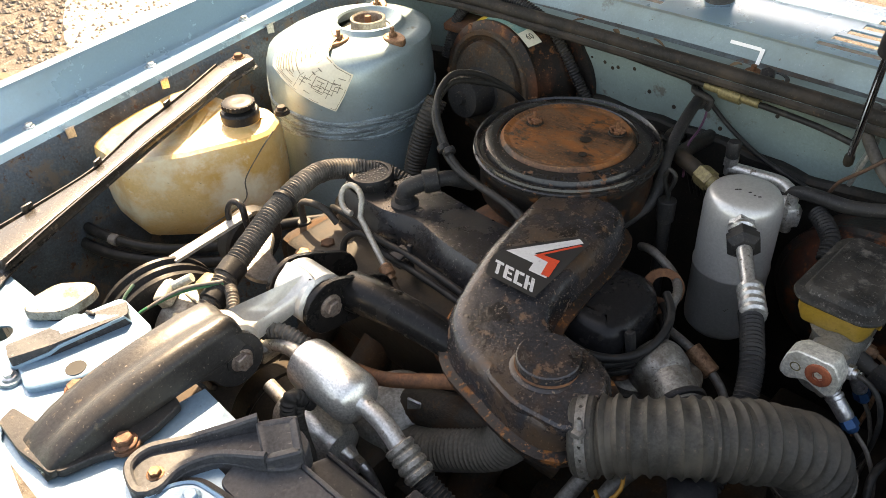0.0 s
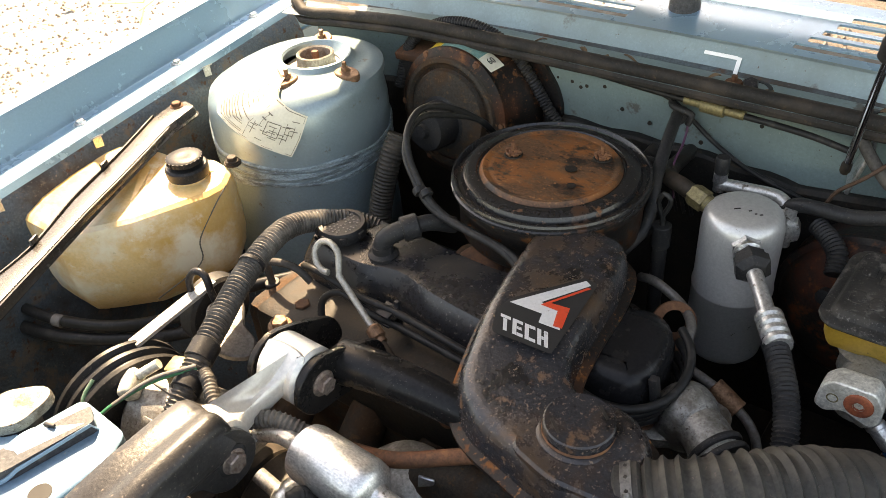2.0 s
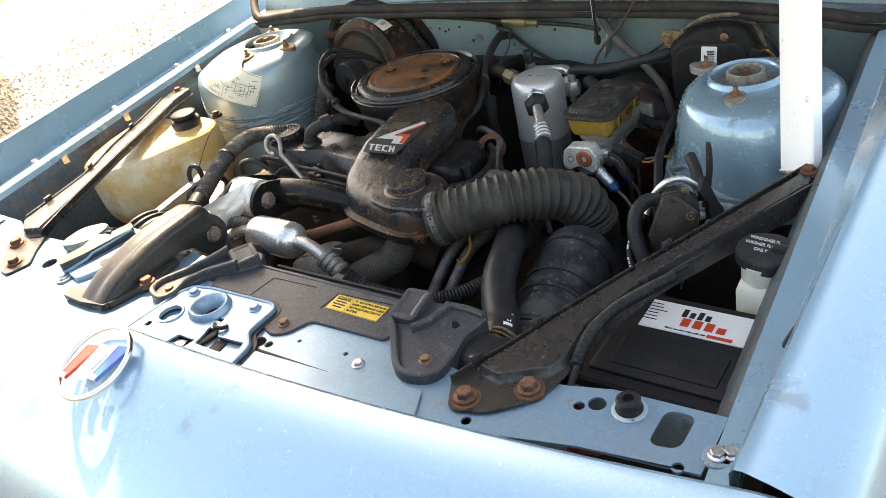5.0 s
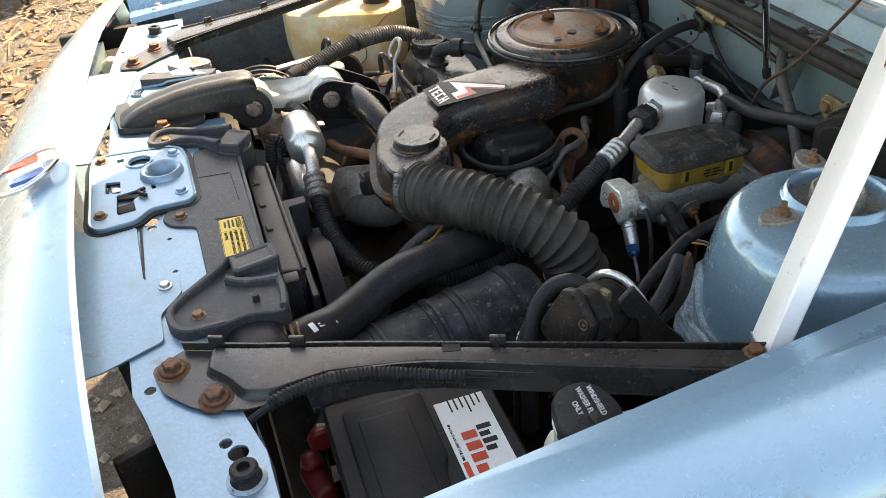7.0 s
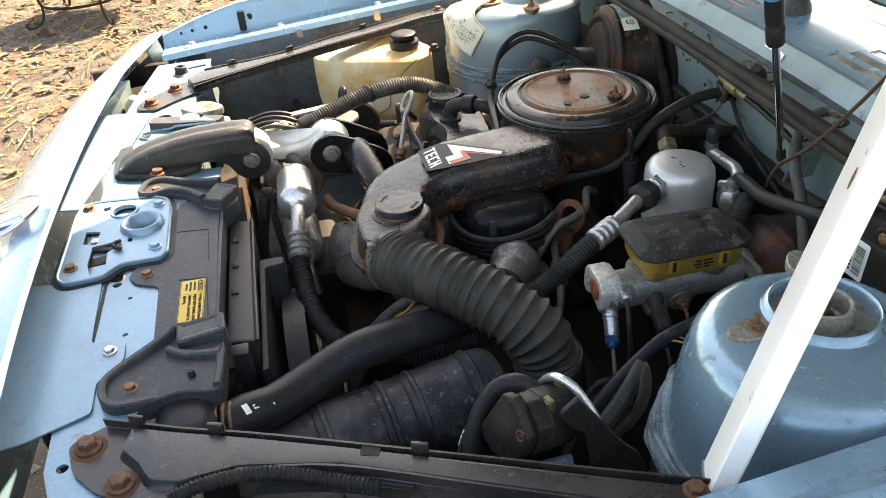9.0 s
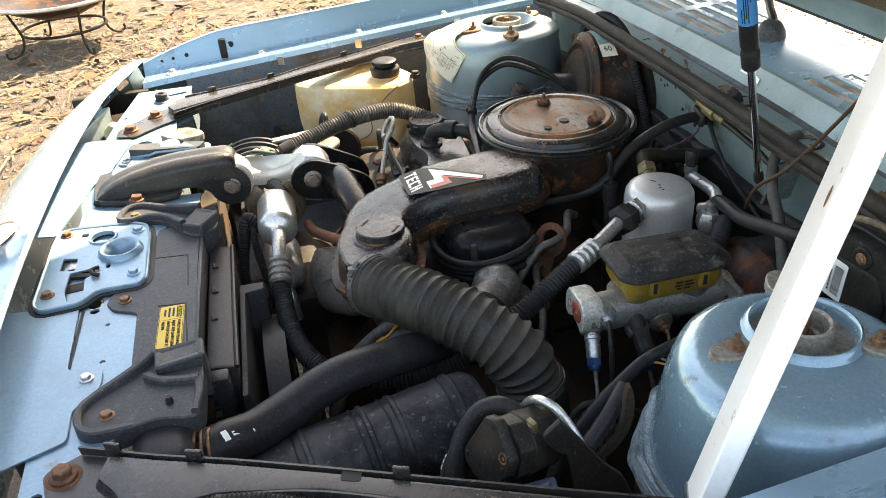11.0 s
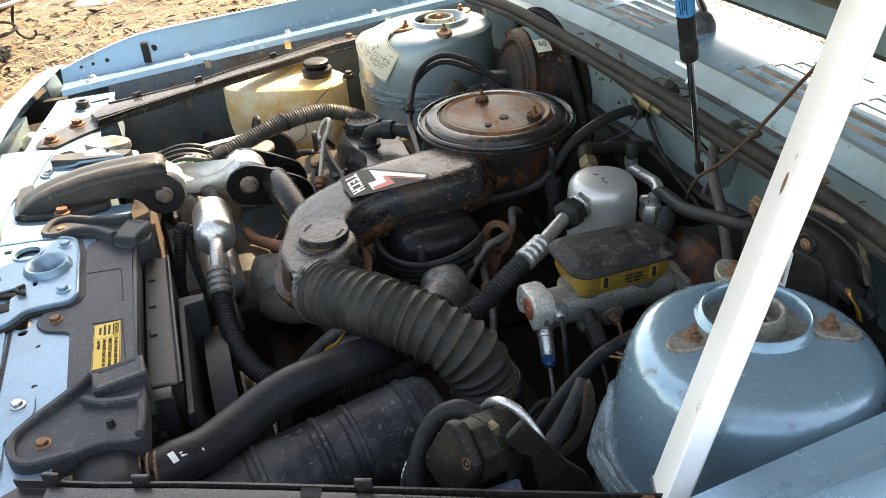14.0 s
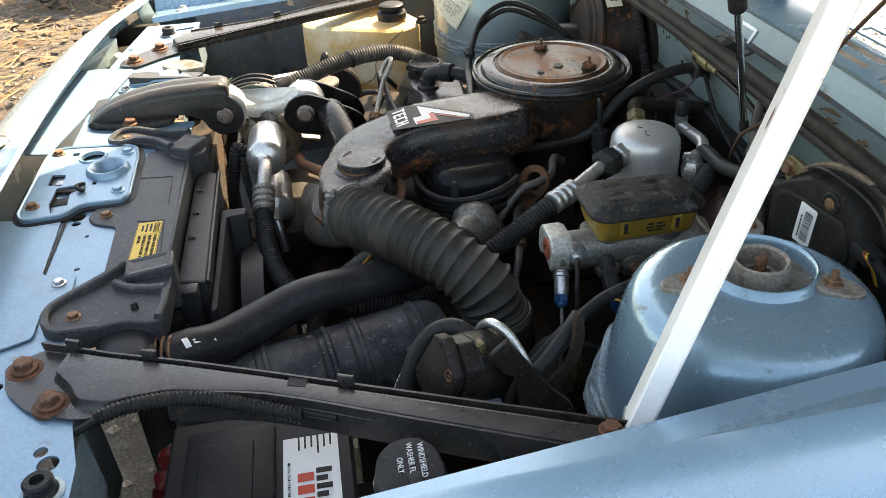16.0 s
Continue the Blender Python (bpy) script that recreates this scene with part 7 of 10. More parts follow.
def build_wiper_motor():
    """Black moulded cover against the firewall: front shell, flange behind it, lug with its bolt, label."""
    t = thing("wiper_motor_cover", (0.46, 0.84, 0.72), "black moulded wiper motor cover with a white barcode label", "motor cover")
    fm = Matrix.Translation((0.447, 0.8035, 0.808)) @ Matrix.Rotation(radians(9), 4, "Z") @ Matrix.Rotation(math.pi / 2, 4, "X")
    bm = bmesh.new()
    lp = rounded([(-0.064, -0.062), (-0.067, 0.034), (-0.047, 0.050), (-0.012, 0.070), (0.034, 0.074), (0.060, 0.062), (0.080, 0.022), (0.076, -0.018), (-0.018, -0.018), (-0.024, -0.062)], 0.007, 4)
    pillow(bm, lp, [(0.0, -0.028), (0.0005, -0.004), (0.003, 0.0), (0.008, 0.001)], frame_m=fm)
    c = part("cover", bm, "coverblack", t)
    bm = bmesh.new()
    pillow(bm, inset(lp, -0.006), [(0, -0.034), (0, -0.029), (0.002, -0.027)], frame_m=fm)
    part("rear_flange", bm, "coverblack", t)
    bm = bmesh.new()
    edge = [(-0.072, 0.030), (-0.052, 0.054), (-0.014, 0.077), (0.036, 0.081), (0.066, 0.068), (0.086, 0.024)]
    tube(bm, [fm @ Vector((u, v, -0.031)) for u, v in edge], 0.0042, 8)
    part("gasket_edge", bm, "gasket", t, "crumbling tan gasket edge")
    bm = bmesh.new()
    pillow(bm, rounded([(-0.074, 0.026), (-0.088, 0.046), (-0.080, 0.062), (-0.052, 0.058), (-0.058, 0.034)], 0.005, 4), [(0, -0.034), (0, -0.028), (0.001, -0.027)], frame_m=fm)
    part("mounting_ear", bm, "brass", t, "brass-coloured mounting ear")
    bolt(t, tuple(fm @ Vector((-0.074, 0.046, -0.027))), tuple(fm.to_3x3() @ Vector((0, 0, 1))), 0.007, "bolt")
    bm = bmesh.new()
    pillow(bm, rounded([(-0.050, -0.050), (-0.056, 0.030), (-0.036, 0.044), (0.050, 0.046), (0.066, 0.016), (0.064, -0.010), (-0.010, -0.010), (-0.030, -0.022), (-0.034, -0.050)], 0.007, 4), [(0.0, 0.0), (0.0006, 0.0030), (0.003, 0.0042), (0.006, 0.0044)], frame_m=fm)
    part("raised_face", bm, "coverblack", c)
    for u0, v0, u1, v1 in ((-0.045, -0.055, -0.048, 0.03), (0.045, -0.012, 0.042, 0.045)):
        bm = bmesh.new()
        tube(bm, [fm @ Vector((u0, v0, 0.0005)), fm @ Vector(((u0 + u1) / 2, (v0 + v1) / 2, 0.001)), fm @ Vector((u1, v1, 0.0005))], 0.0028, 8)
        part("moulded_rib", bm, "coverblack", c)
    bm = bmesh.new()
    lathe(bm, fm @ Vector((0.026, 0.056, -0.002)), fm.to_3x3() @ Vector((0, 0, 1)), [(0.013, -0.008), (0.013, 0.004), (0.011, 0.006), (0.005, 0.0055), (0, 0.0055)], 22)
    lug = part("lug", bm, "coverblack", t)
    bolt(t, tuple(fm @ Vector((0.026, 0.056, 0.003))), tuple(fm.to_3x3() @ Vector((0, 0, 1))), 0.0052, "bolt", h=0.005)
    bm = bmesh.new()
    box(bm, fm @ Vector((-0.008, 0.064, -0.012)), (0.014, 0.018, 0.014), (0, 0, 9), 0.002)
    part("latch_tab", bm, "coverblack", t)
    n = (fm.to_3x3() @ Vector((0, 0, 1))).normalized()
    turn = radians(-4)
    ux = fm.to_3x3() @ Vector((math.cos(turn), math.sin(turn), 0))
    uy = fm.to_3x3() @ Vector((-math.sin(turn), math.cos(turn), 0))
    at = fm @ Vector((0.0, 0.016, 0.0048))
    bm = bmesh.new()
    lp = [(at + ux * x + uy * y) for x, y in rounded([(-0.013, -0.025), (0.013, -0.025), (0.013, 0.025), (-0.013, 0.025)], 0.003, 4)]
    vs = [bm.verts.new(p) for p in lp] + [bm.verts.new(p + n * 0.0004) for p in lp]
    k = len(lp)
    bm.faces.new(vs[k:])
    for i in range(k):
        bm.faces.new((vs[i], vs[(i + 1) % k], vs[k + (i + 1) % k], vs[k + i]))
    lb = part("barcode_label", bm, "paper", t, "white barcode label", 0)
    bm = bmesh.new()
    rnd = random.Random(7)
    y = -0.019
    while y < 0.016:
        h = rnd.choice((0.0006, 0.0010, 0.0016))
        flat_quads(bm, at + n * 0.0009, ux, uy, [(-0.003, y, 0.009, y + h)])
        y += h + rnd.choice((0.0007, 0.0012))
    flat_quads(bm, at + n * 0.0009, ux, uy, [(-0.008, -0.018 + q * 0.005, -0.0055, -0.0145 + q * 0.005) for q in range(6)])
    part("barcode", bm, "ink", lb, smooth=0)
    for pts, r, m in (([(0.30, 0.85, 0.80), (0.365, 0.835, 0.845), (0.42, 0.818, 0.880), (0.47, 0.815, 0.890), (0.515, 0.825, 0.878), (0.545, 0.835, 0.84), (0.56, 0.84, 0.78)], 0.0020, "rubber"),):
        bm = bmesh.new()
        tube(bm, pts, r, 10)
        part("cable", bm, m, t)
    bm = bmesh.new()
    box(bm, (0.525, 0.822, 0.832), (0.030, 0.020, 0.016), (0, 15, 10), 0.003)
    cyl(bm, (0.538, 0.822, 0.829), (0.565, 0.824, 0.82), 0.006, seg=12)
    part("connector", bm, "rubber", t)
    for dx, m in ((0.0, "redplug"), (0.004, "yellow"), (0.008, "ink")):
        bm = bmesh.new()
        tube(bm, [(0.530 + dx, 0.816, 0.838), (0.540 + dx, 0.806, 0.842), (0.548 + dx, 0.812, 0.830), (0.550 + dx, 0.82, 0.81)], 0.0014, 6)
        part("wire", bm, m, t)
    return t




build_wiper_motor()


# ---- props ----
def build_bar():
    t = thing("prop_bar", (0.687, 0.517, 0.80), "white painted steel channel wedged as a hood prop", "prop bar")
    a = Vector((0.698, 0.503, 0.7986))
    d = Vector((-0.125, 0.377, 0.918)).normalized()
    b = a + d * 0.66
    w = Vector((0.436, 0.90, 0.0))
    w = (w - d * w.dot(d)).normalized()
    n = w.cross(d)
    prof = [(-0.0096, -0.053), (-0.0096, -0.002), (-0.0076, 0.0), (0.0076, 0.0), (0.0096, -0.002), (0.0096, -0.053), (0.0076, -0.0558), (-0.0076, -0.0558)]
    bm = bmesh.new()
    L = (b - a).length
    rings = [[bm.verts.new(a + d * h + w * u + n * v) for u, v in prof] for h in (0, L * 0.3, L * 0.6, L)]
    k = len(prof)
    for p, q in zip(rings, rings[1:]):
        for i in range(k):
            bm.faces.new((p[i], p[(i + 1) % k], q[(i + 1) % k], q[i]))
    part("channel", bm, "white", t)
    bm = bmesh.new()
    q = a + d * 0.285 - w * 0.0100 - n * 0.016
    lp = [bm.verts.new(q + n * (0.0035 * math.cos(x)) + d * (0.009 * math.sin(x))) for x in [2 * math.pi * i / 16 for i in range(16)]]
    bm.faces.new(lp)
    part("slot", bm, "bolt", t, smooth=0)
    bm = bmesh.new()
    box(bm, a - n * 0.028 + d * 0.002, (0.022, 0.058, 0.006), Matrix((w, n, d)).transposed().to_4x4(), 0.001)
    part("bent_foot", bm, "zinc", t)


build_bar()


def build_gas_strut():
    t = thing("gas_strut", (0.219, 0.846, 0.829), "black hood gas strut with a steel rod and blue label", "gas strut")
    a = Vector((0.222, 0.840, 0.834))
    d = (Vector((0.242, 0.793, 1.007)) - a).normalized()
    bm = bmesh.new()
    cyl(bm, a + d * 0.012, a + d * 0.19, 0.0048, seg=14)
    part("rod", bm, "chrome", t, "bright steel rod")
    bm = bmesh.new()
    lathe(bm, a + d * 0.180, d, [(0.0095, 0), (0.0115, 0.003), (0.0115, 0.024), (0.0105, 0.026), (0.0105, 0.030), (0.0112, 0.032), (0.0112, 0.86), (0.008, 0.87)], 28)
    body = part("cylinder", bm, "hose", t, "black gas cylinder")
    bm = bmesh.new()
    lathe(bm, a + d * 0.243, d, [(0.01145, 0), (0.01145, 0.062)], 28, caps=False)
    part("label", bm, "bluelabel", body, "light blue label with fine print")
    bm = bmesh.new()
    u, w, _ = axis_frame(d)
    view = Vector((0.75, -0.6, 0.3))
    a0 = math.atan2(view.dot(w), view.dot(u))
    for r, (da, h0, h1) in enumerate(((-0.5, 0.004, 0.022), (-0.25, 0.004, 0.045), (-0.05, 0.01, 0.05), (0.15, 0.004, 0.04), (0.4, 0.03, 0.055))):
        p = []
        for aa, h in ((a0 + da, h0), (a0 + da + 0.10, h0), (a0 + da + 0.10, h1), (a0 + da, h1)):
            p.append(bm.verts.new(a + d * (0.243 + h) + (u * math.cos(aa) + w * math.sin(aa)) * 0.0118))
        bm.faces.new(p)
    part("label_print", bm, "ink", body, smooth=0)
    bm = bmesh.new()
    lathe(bm, a, d, [(0.005, 0), (0.0065, 0.004), (0.0065, 0.014), (0.0045, 0.020)], 14)
    part("ball_socket", bm, "dark", t)
    bm = bmesh.new()
    box(bm, (0.234, 0.868, 0.836), (0.006, 0.05, 0.07), (0, 14, 10), 0.002)
    part("bracket", bm, "zinc", t, "bent pale steel bracket")


build_gas_strut()


# ---- strut braces ----
def flange(path, drop, lean, thick=0.0012):
    """A thin strip of sheet steel turned up or down along an edge."""
    bm = bmesh.new()
    rows = []
    for i, p in enumerate(path):
        g = (path[min(i + 1, len(path) - 1)] - path[max(i - 1, 0)]).normalized()
        k = Vector((g.y, -g.x, 0)).normalized()
        n, q = k * thick, p + k * lean + Vector((0, 0, drop))
        rows.append([bm.verts.new(v) for v in (p - n, p + n, q + n, q - n)])
    for p, q in zip(rows, rows[1:]):
        for i in range(4):
            bm.faces.new((p[i], p[(i + 1) % 4], q[(i + 1) % 4], q[i]))
    bm.faces.new(rows[0])
    bm.faces.new(rows[-1])
    return bm


def build_brace(s, outline, far_edge, near_edge, bolts, end, emboss, top, drop, lean):
    """A pressed steel brace: low bolted foot, raised channel, upturned far edge, turned-down near edge, tabs and bolts."""
    t = thing("strut_brace", (bolts[0][0], bolts[0][1], 0.8), "black steel fender brace bolted to the radiator support", "brace", "fender braces")
    bm = bmesh.new()
    plate(bm, rounded(outline, 0.008, 4), 0.8005, 0.0025)
    pl = part("brace_plate", bm, "brace", t)
    bm = bmesh.new()
    pillow(bm, rounded(emboss, 0.006, 4), [(-0.003, 0.8005), (0.0, 0.803), (0.0015, top - 0.002), (0.0025, top - 0.0005), (0.005, top)])
    part("pressed_channel", bm, "brace", pl)
    for lp, z0, drop, lean in ((far_edge, 0.802, top - 0.8005, 0.001 * s), (near_edge, top - 0.001, drop, lean)):
        path = spline([Vector((x, y, z0)) for x, y in lp], 0.02)
        part("brace_flange", flange(path, drop, lean), "brace", t)
    for x, y in bolts:
        bolt(t, (x, y, 0.8025), (0, 0, 1), 0.0095, "rustbolt", 0.0175, h=0.009, wmat="rust")
    if s > 0:
        bm = bmesh.new()
        pillow(bm, rounded([(0.560, 0.224), (0.566, 0.241), (0.580, 0.237), (0.574, 0.220)], 0.002, 2), [(0, 0.806), (0, top + 0.0005)])
        part("punched_hole", bm, "ink", pl)
    for f in (0.18, 0.42, 0.74):
        k = f * (len(far_edge) - 1)
        i = int(k)
        p, q = Vector(far_edge[i]), Vector(far_edge[i + 1])
        c = p.lerp(q, k - i)
        bm = bmesh.new()
        box(bm, (c.x, c.y, top + 0.004), (0.004, 0.016, 0.010), (0, 0, -math.degrees(math.atan2(q.x - p.x, q.y - p.y))), 0.001)
        part("tab", bm, "brace", t)
    bolt(t, (end[0], end[1], top), (0, 0, 1), 0.008, "rust", 0.013)
    return t


brace_l = build_brace(1, [(0.453, -0.014), (0.472, -0.050), (0.480, -0.053), (0.514, -0.044), (0.545, -0.018), (0.556, 0.0), (0.568, 0.035), (0.566, 0.060), (0.556, 0.107), (0.578, 0.200), (0.702, 0.460), (0.698, 0.500), (0.684, 0.508), (0.553, 0.207), (0.518, 0.125), (0.490, 0.053), (0.470, 0.010)],
                      [(0.457, -0.020), (0.470, 0.010), (0.490, 0.053), (0.518, 0.125), (0.553, 0.207), (0.620, 0.360), (0.684, 0.508)], [(0.558, 0.110), (0.579, 0.200), (0.640, 0.330), (0.702, 0.460)], ((0.484, -0.033), (0.541, 0.004)), (0.690, 0.488),
                      [(0.474, 0.008), (0.505, 0.000), (0.528, 0.018), (0.552, 0.030), (0.561, 0.057), (0.557, 0.110), (0.578, 0.200), (0.700, 0.458), (0.697, 0.496), (0.688, 0.500), (0.556, 0.205), (0.521, 0.123), (0.493, 0.052)], 0.8106, -0.030, 0.005)
brace_r = build_brace(-1, [(-0.391, -0.049), (-0.405, -0.084), (-0.436, -0.080), (-0.480, -0.044), (-0.508, -0.024), (-0.530, 0.020), (-0.549, 0.10), (-0.577, 0.203), (-0.633, 0.302), (-0.680, 0.408), (-0.735, 0.516), (-0.748, 0.560), (-0.735, 0.585), (-0.700, 0.578), (-0.684, 0.507), (-0.635, 0.402), (-0.590, 0.298), (-0.544, 0.201), (-0.498, 0.105), (-0.454, 0.024), (-0.427, -0.012)],
                      [(-0.536, 0.040), (-0.549, 0.10), (-0.577, 0.203), (-0.633, 0.302), (-0.680, 0.408), (-0.735, 0.516)], [(-0.454, 0.024), (-0.498, 0.105), (-0.544, 0.201), (-0.590, 0.298), (-0.635, 0.402), (-0.684, 0.507)], ((-0.422, -0.057), (-0.484, -0.017)), (-0.729, 0.558),
                      [(-0.462, 0.020), (-0.495, 0.006), (-0.530, 0.028), (-0.548, 0.10), (-0.576, 0.203), (-0.632, 0.302), (-0.679, 0.408), (-0.734, 0.516), (-0.746, 0.560), (-0.733, 0.581), (-0.702, 0.575), (-0.685, 0.507), (-0.636, 0.402), (-0.591, 0.298), (-0.545, 0.201), (-0.500, 0.105)], 0.8155, -0.013, -0.010)
bm = bmesh.new()
ribbed(bm, [(0.572, 0.050, 0.803), (0.568, 0.075, 0.807), (0.566, 0.110, 0.808), (0.574, 0.150, 0.808), (0.592, 0.195, 0.805), (0.607, 0.232, 0.801)], 0.0076, 0.0018, 0.0042, 16)
part("conduit", bm, "rubber", brace_l, "ribbed cable conduit clipped along the edge")
bm = bmesh.new()
tube(bm, [(0.574, 0.03, 0.792), (0.573, 0.052, 0.803)], 0.004, 8)
part("cable", bm, "wire", brace_l)
bm = bmesh.new()
tube(bm, [(0.600, 0.230, 0.800), (0.612, 0.262, 0.797)], 0.003, 8)
part("cable", bm, "wire", brace_l)


# ---- battery and washer bottle ----
def build_battery():
    t = thing("battery", (0.63, 0.18, 0.55), "black car battery with a silver label and red side terminal", "battery")
    x0, x1, y0, y1, z = 0.525, 0.752, 0.098, 0.272, 0.737
    bm = bmesh.new()
    pillow(bm, rounded([(x0, y0), (x1, y0), (x1, y1), (x0, y1)], 0.006, 3), [(0.004, 0.55), (0.004, 0.70), (0.0, 0.704), (0.0, z - 0.003), (0.003, z)])
    part("case", bm, "battcase", t)
    bm = bmesh.new()
    pillow(bm, rounded([(x0 + 0.02, y0 + 0.018), (x1 - 0.025, y0 + 0.018), (x1 - 0.025, y0 + 0.088), (x1 - 0.10, y0 + 0.094), (x1 - 0.115, y0 + 0.101), (x0 + 0.02, y0 + 0.101)], 0.006, 3), [(-0.001, z - 0.001), (0, z + 0.0035), (0.002, z + 0.005)])
    pillow(bm, rounded([(x0 + 0.04, y0 + 0.03), (x1 - 0.06, y0 + 0.03), (x1 - 0.06, y0 + 0.082), (x0 + 0.04, y0 + 0.082)], 0.004, 3), [(0, z + 0.004), (0.001, z + 0.0065), (0.002, z + 0.007)])
    part("top_cover", bm, "battcase", t)
    lab = bmesh.new()
    ly0, ly1 = 0.2065, 0.2585
    box(lab, ((x0 + x1) / 2 + 0.02, (ly0 + ly1) / 2, z + 0.0006), (0.16 + 0.02, ly1 - ly0, 0.0012))
    lb = part("label", lab, "paper", t, "silver-white label with black and red print")
    at = Vector((0.645, 0.2325, z + 0.0016))
    k = random.Random(11)
    bars = [(-0.034 + i * 0.0095, 0.004, -0.0275 + i * 0.0095, 0.0045 + (0.014 if i in (0, 2) else 0.010)) for i in range(4)] + [(-0.045, -0.022, 0.004, -0.0195)]
    bars += [(-0.085, 0.018 - r * 0.006, -0.085 + k.uniform(0.015, 0.034), 0.0198 - r * 0.006) for r in range(6)]
    bars += [(0.060 + i * 0.0026, 0.006, 0.0613 + i * 0.0026 + (i % 3) * 0.0004, 0.018) for i in range(11)]
    reds = [(-0.030 + i * 0.0145, -0.013, -0.0195 + i * 0.0145, 0.002 - (0.004 if i == 3 else 0)) for i in range(4)] + [(0.006, -0.0235, 0.036, -0.018)]
    for name, ink, rects in (("print_bar", "ink", bars), ("red_mark", "red", reds)):
        for r in rects:
            bm = bmesh.new()
            flat_quads(bm, at, (1, 0, 0), (0, 1, 0), [r])
            part(name, bm, ink, lb, smooth=0)
    words("PREMIUM BATTERY BY", 0.0042, (at.x - 0.02, at.y - 0.0205, z + 0.0022), 0, "paper", lb)
    bm = bmesh.new()
    cyl(bm, (0.540, 0.092, 0.702), (0.528, 0.092, 0.702), 0.015, seg=24, bevel=0.003)
    part("terminal_boot", bm, "redplastic", t, "red terminal boot")
    bm = bmesh.new()
    lathe(bm, (0.528, 0.092, 0.702), (-1, 0, 0), [(0.009, 0), (0.009, 0.008), (0.006, 0.009), (0.006, 0.014)], 6)
    part("terminal_bolt", bm, "zinc", t)
    bm = bmesh.new()
    box(bm, (0.548, 0.078, 0.652), (0.05, 0.026, 0.026), (10, 0, 14), 0.008, 3)
    box(bm, (0.528, 0.076, 0.664), (0.022, 0.022, 0.030), (0, 20, 20), 0.007, 3)
    part("fuse_link_cover", bm, "redplastic", t, "crumpled dark red cable cover")
    bm = bmesh.new()
    tube(bm, [(0.522, 0.092, 0.700), (0.500, 0.105, 0.700), (0.487, 0.15, 0.690), (0.475, 0.20, 0.675), (0.47, 0.26, 0.65)], 0.009, 12)
    part("battery_cable", bm, "rubber", t)
    bm = bmesh.new()
    box(bm, (0.64, 0.185, 0.535), (0.25, 0.20, 0.03), None, 0.006)
    part("tray", bm, "dark", t)
    return t


build_battery()


def build_washer():
    t = thing("washer_bottle", (0.70, 0.33, 0.58), "milky plastic washer bottle with a black printed cap", "washer bottle")
    bm = bmesh.new()
    pillow(bm, rounded([(0.655, 0.285), (0.735, 0.275), (0.745, 0.40), (0.665, 0.41)], 0.02, 5), [(0.004, 0.58), (0.0, 0.60), (0.0, 0.755), (0.004, 0.768), (0.014, 0.775)])
    lathe(bm, (0.688, 0.318, 0.77), (-0.05, -0.12, 1), [(0.030, -0.005), (0.028, 0.02), (0.028, 0.03)], 28)
    part("bottle", bm, "jug", t)
    bm = bmesh.new()
    lp = rounded([(0.650, 0.305), (0.662, 0.290), (0.70, 0.282), (0.722, 0.305), (0.722, 0.335), (0.70, 0.352), (0.668, 0.346), (0.651, 0.330)], 0.012, 5)
    def tip(x, y):
        return -0.12 * (0.318 - y) - 0.1 * (x - 0.688)
    pillow(bm, lp, [(0.003, 0.795), (0.003, 0.807), (0.005, 0.810), (0.007, 0.8105)], tip)
    box(bm, (0.708, 0.322, 0.808), (0.03, 0.012, 0.010), (0, 6, 8), 0.002)
    cap = part("cap", bm, "rubber", t, "black cap with white lettering")
    tl = Matrix.Rotation(0.12, 4, "Y") @ Matrix.Rotation(0.12, 4, "X")
    for i, tx in enumerate(("WINDSHIELD", "WASHER FLUID", "ONLY")):
        words(tx, 0.0074, (0.6825, 0.329 - i * 0.0092, 0.8142 - i * 0.0014), 0, "paper", cap, tilt=tl, squash=0.78)
    bm = bmesh.new()
    tube(bm, [(0.712, 0.322, 0.808), (0.735, 0.335, 0.808), (0.75, 0.36, 0.79), (0.745, 0.42, 0.75)], 0.0045, 10)
    part("hose", bm, "rubber", t)
    t.location.z -= 0.010
    return t


build_washer()


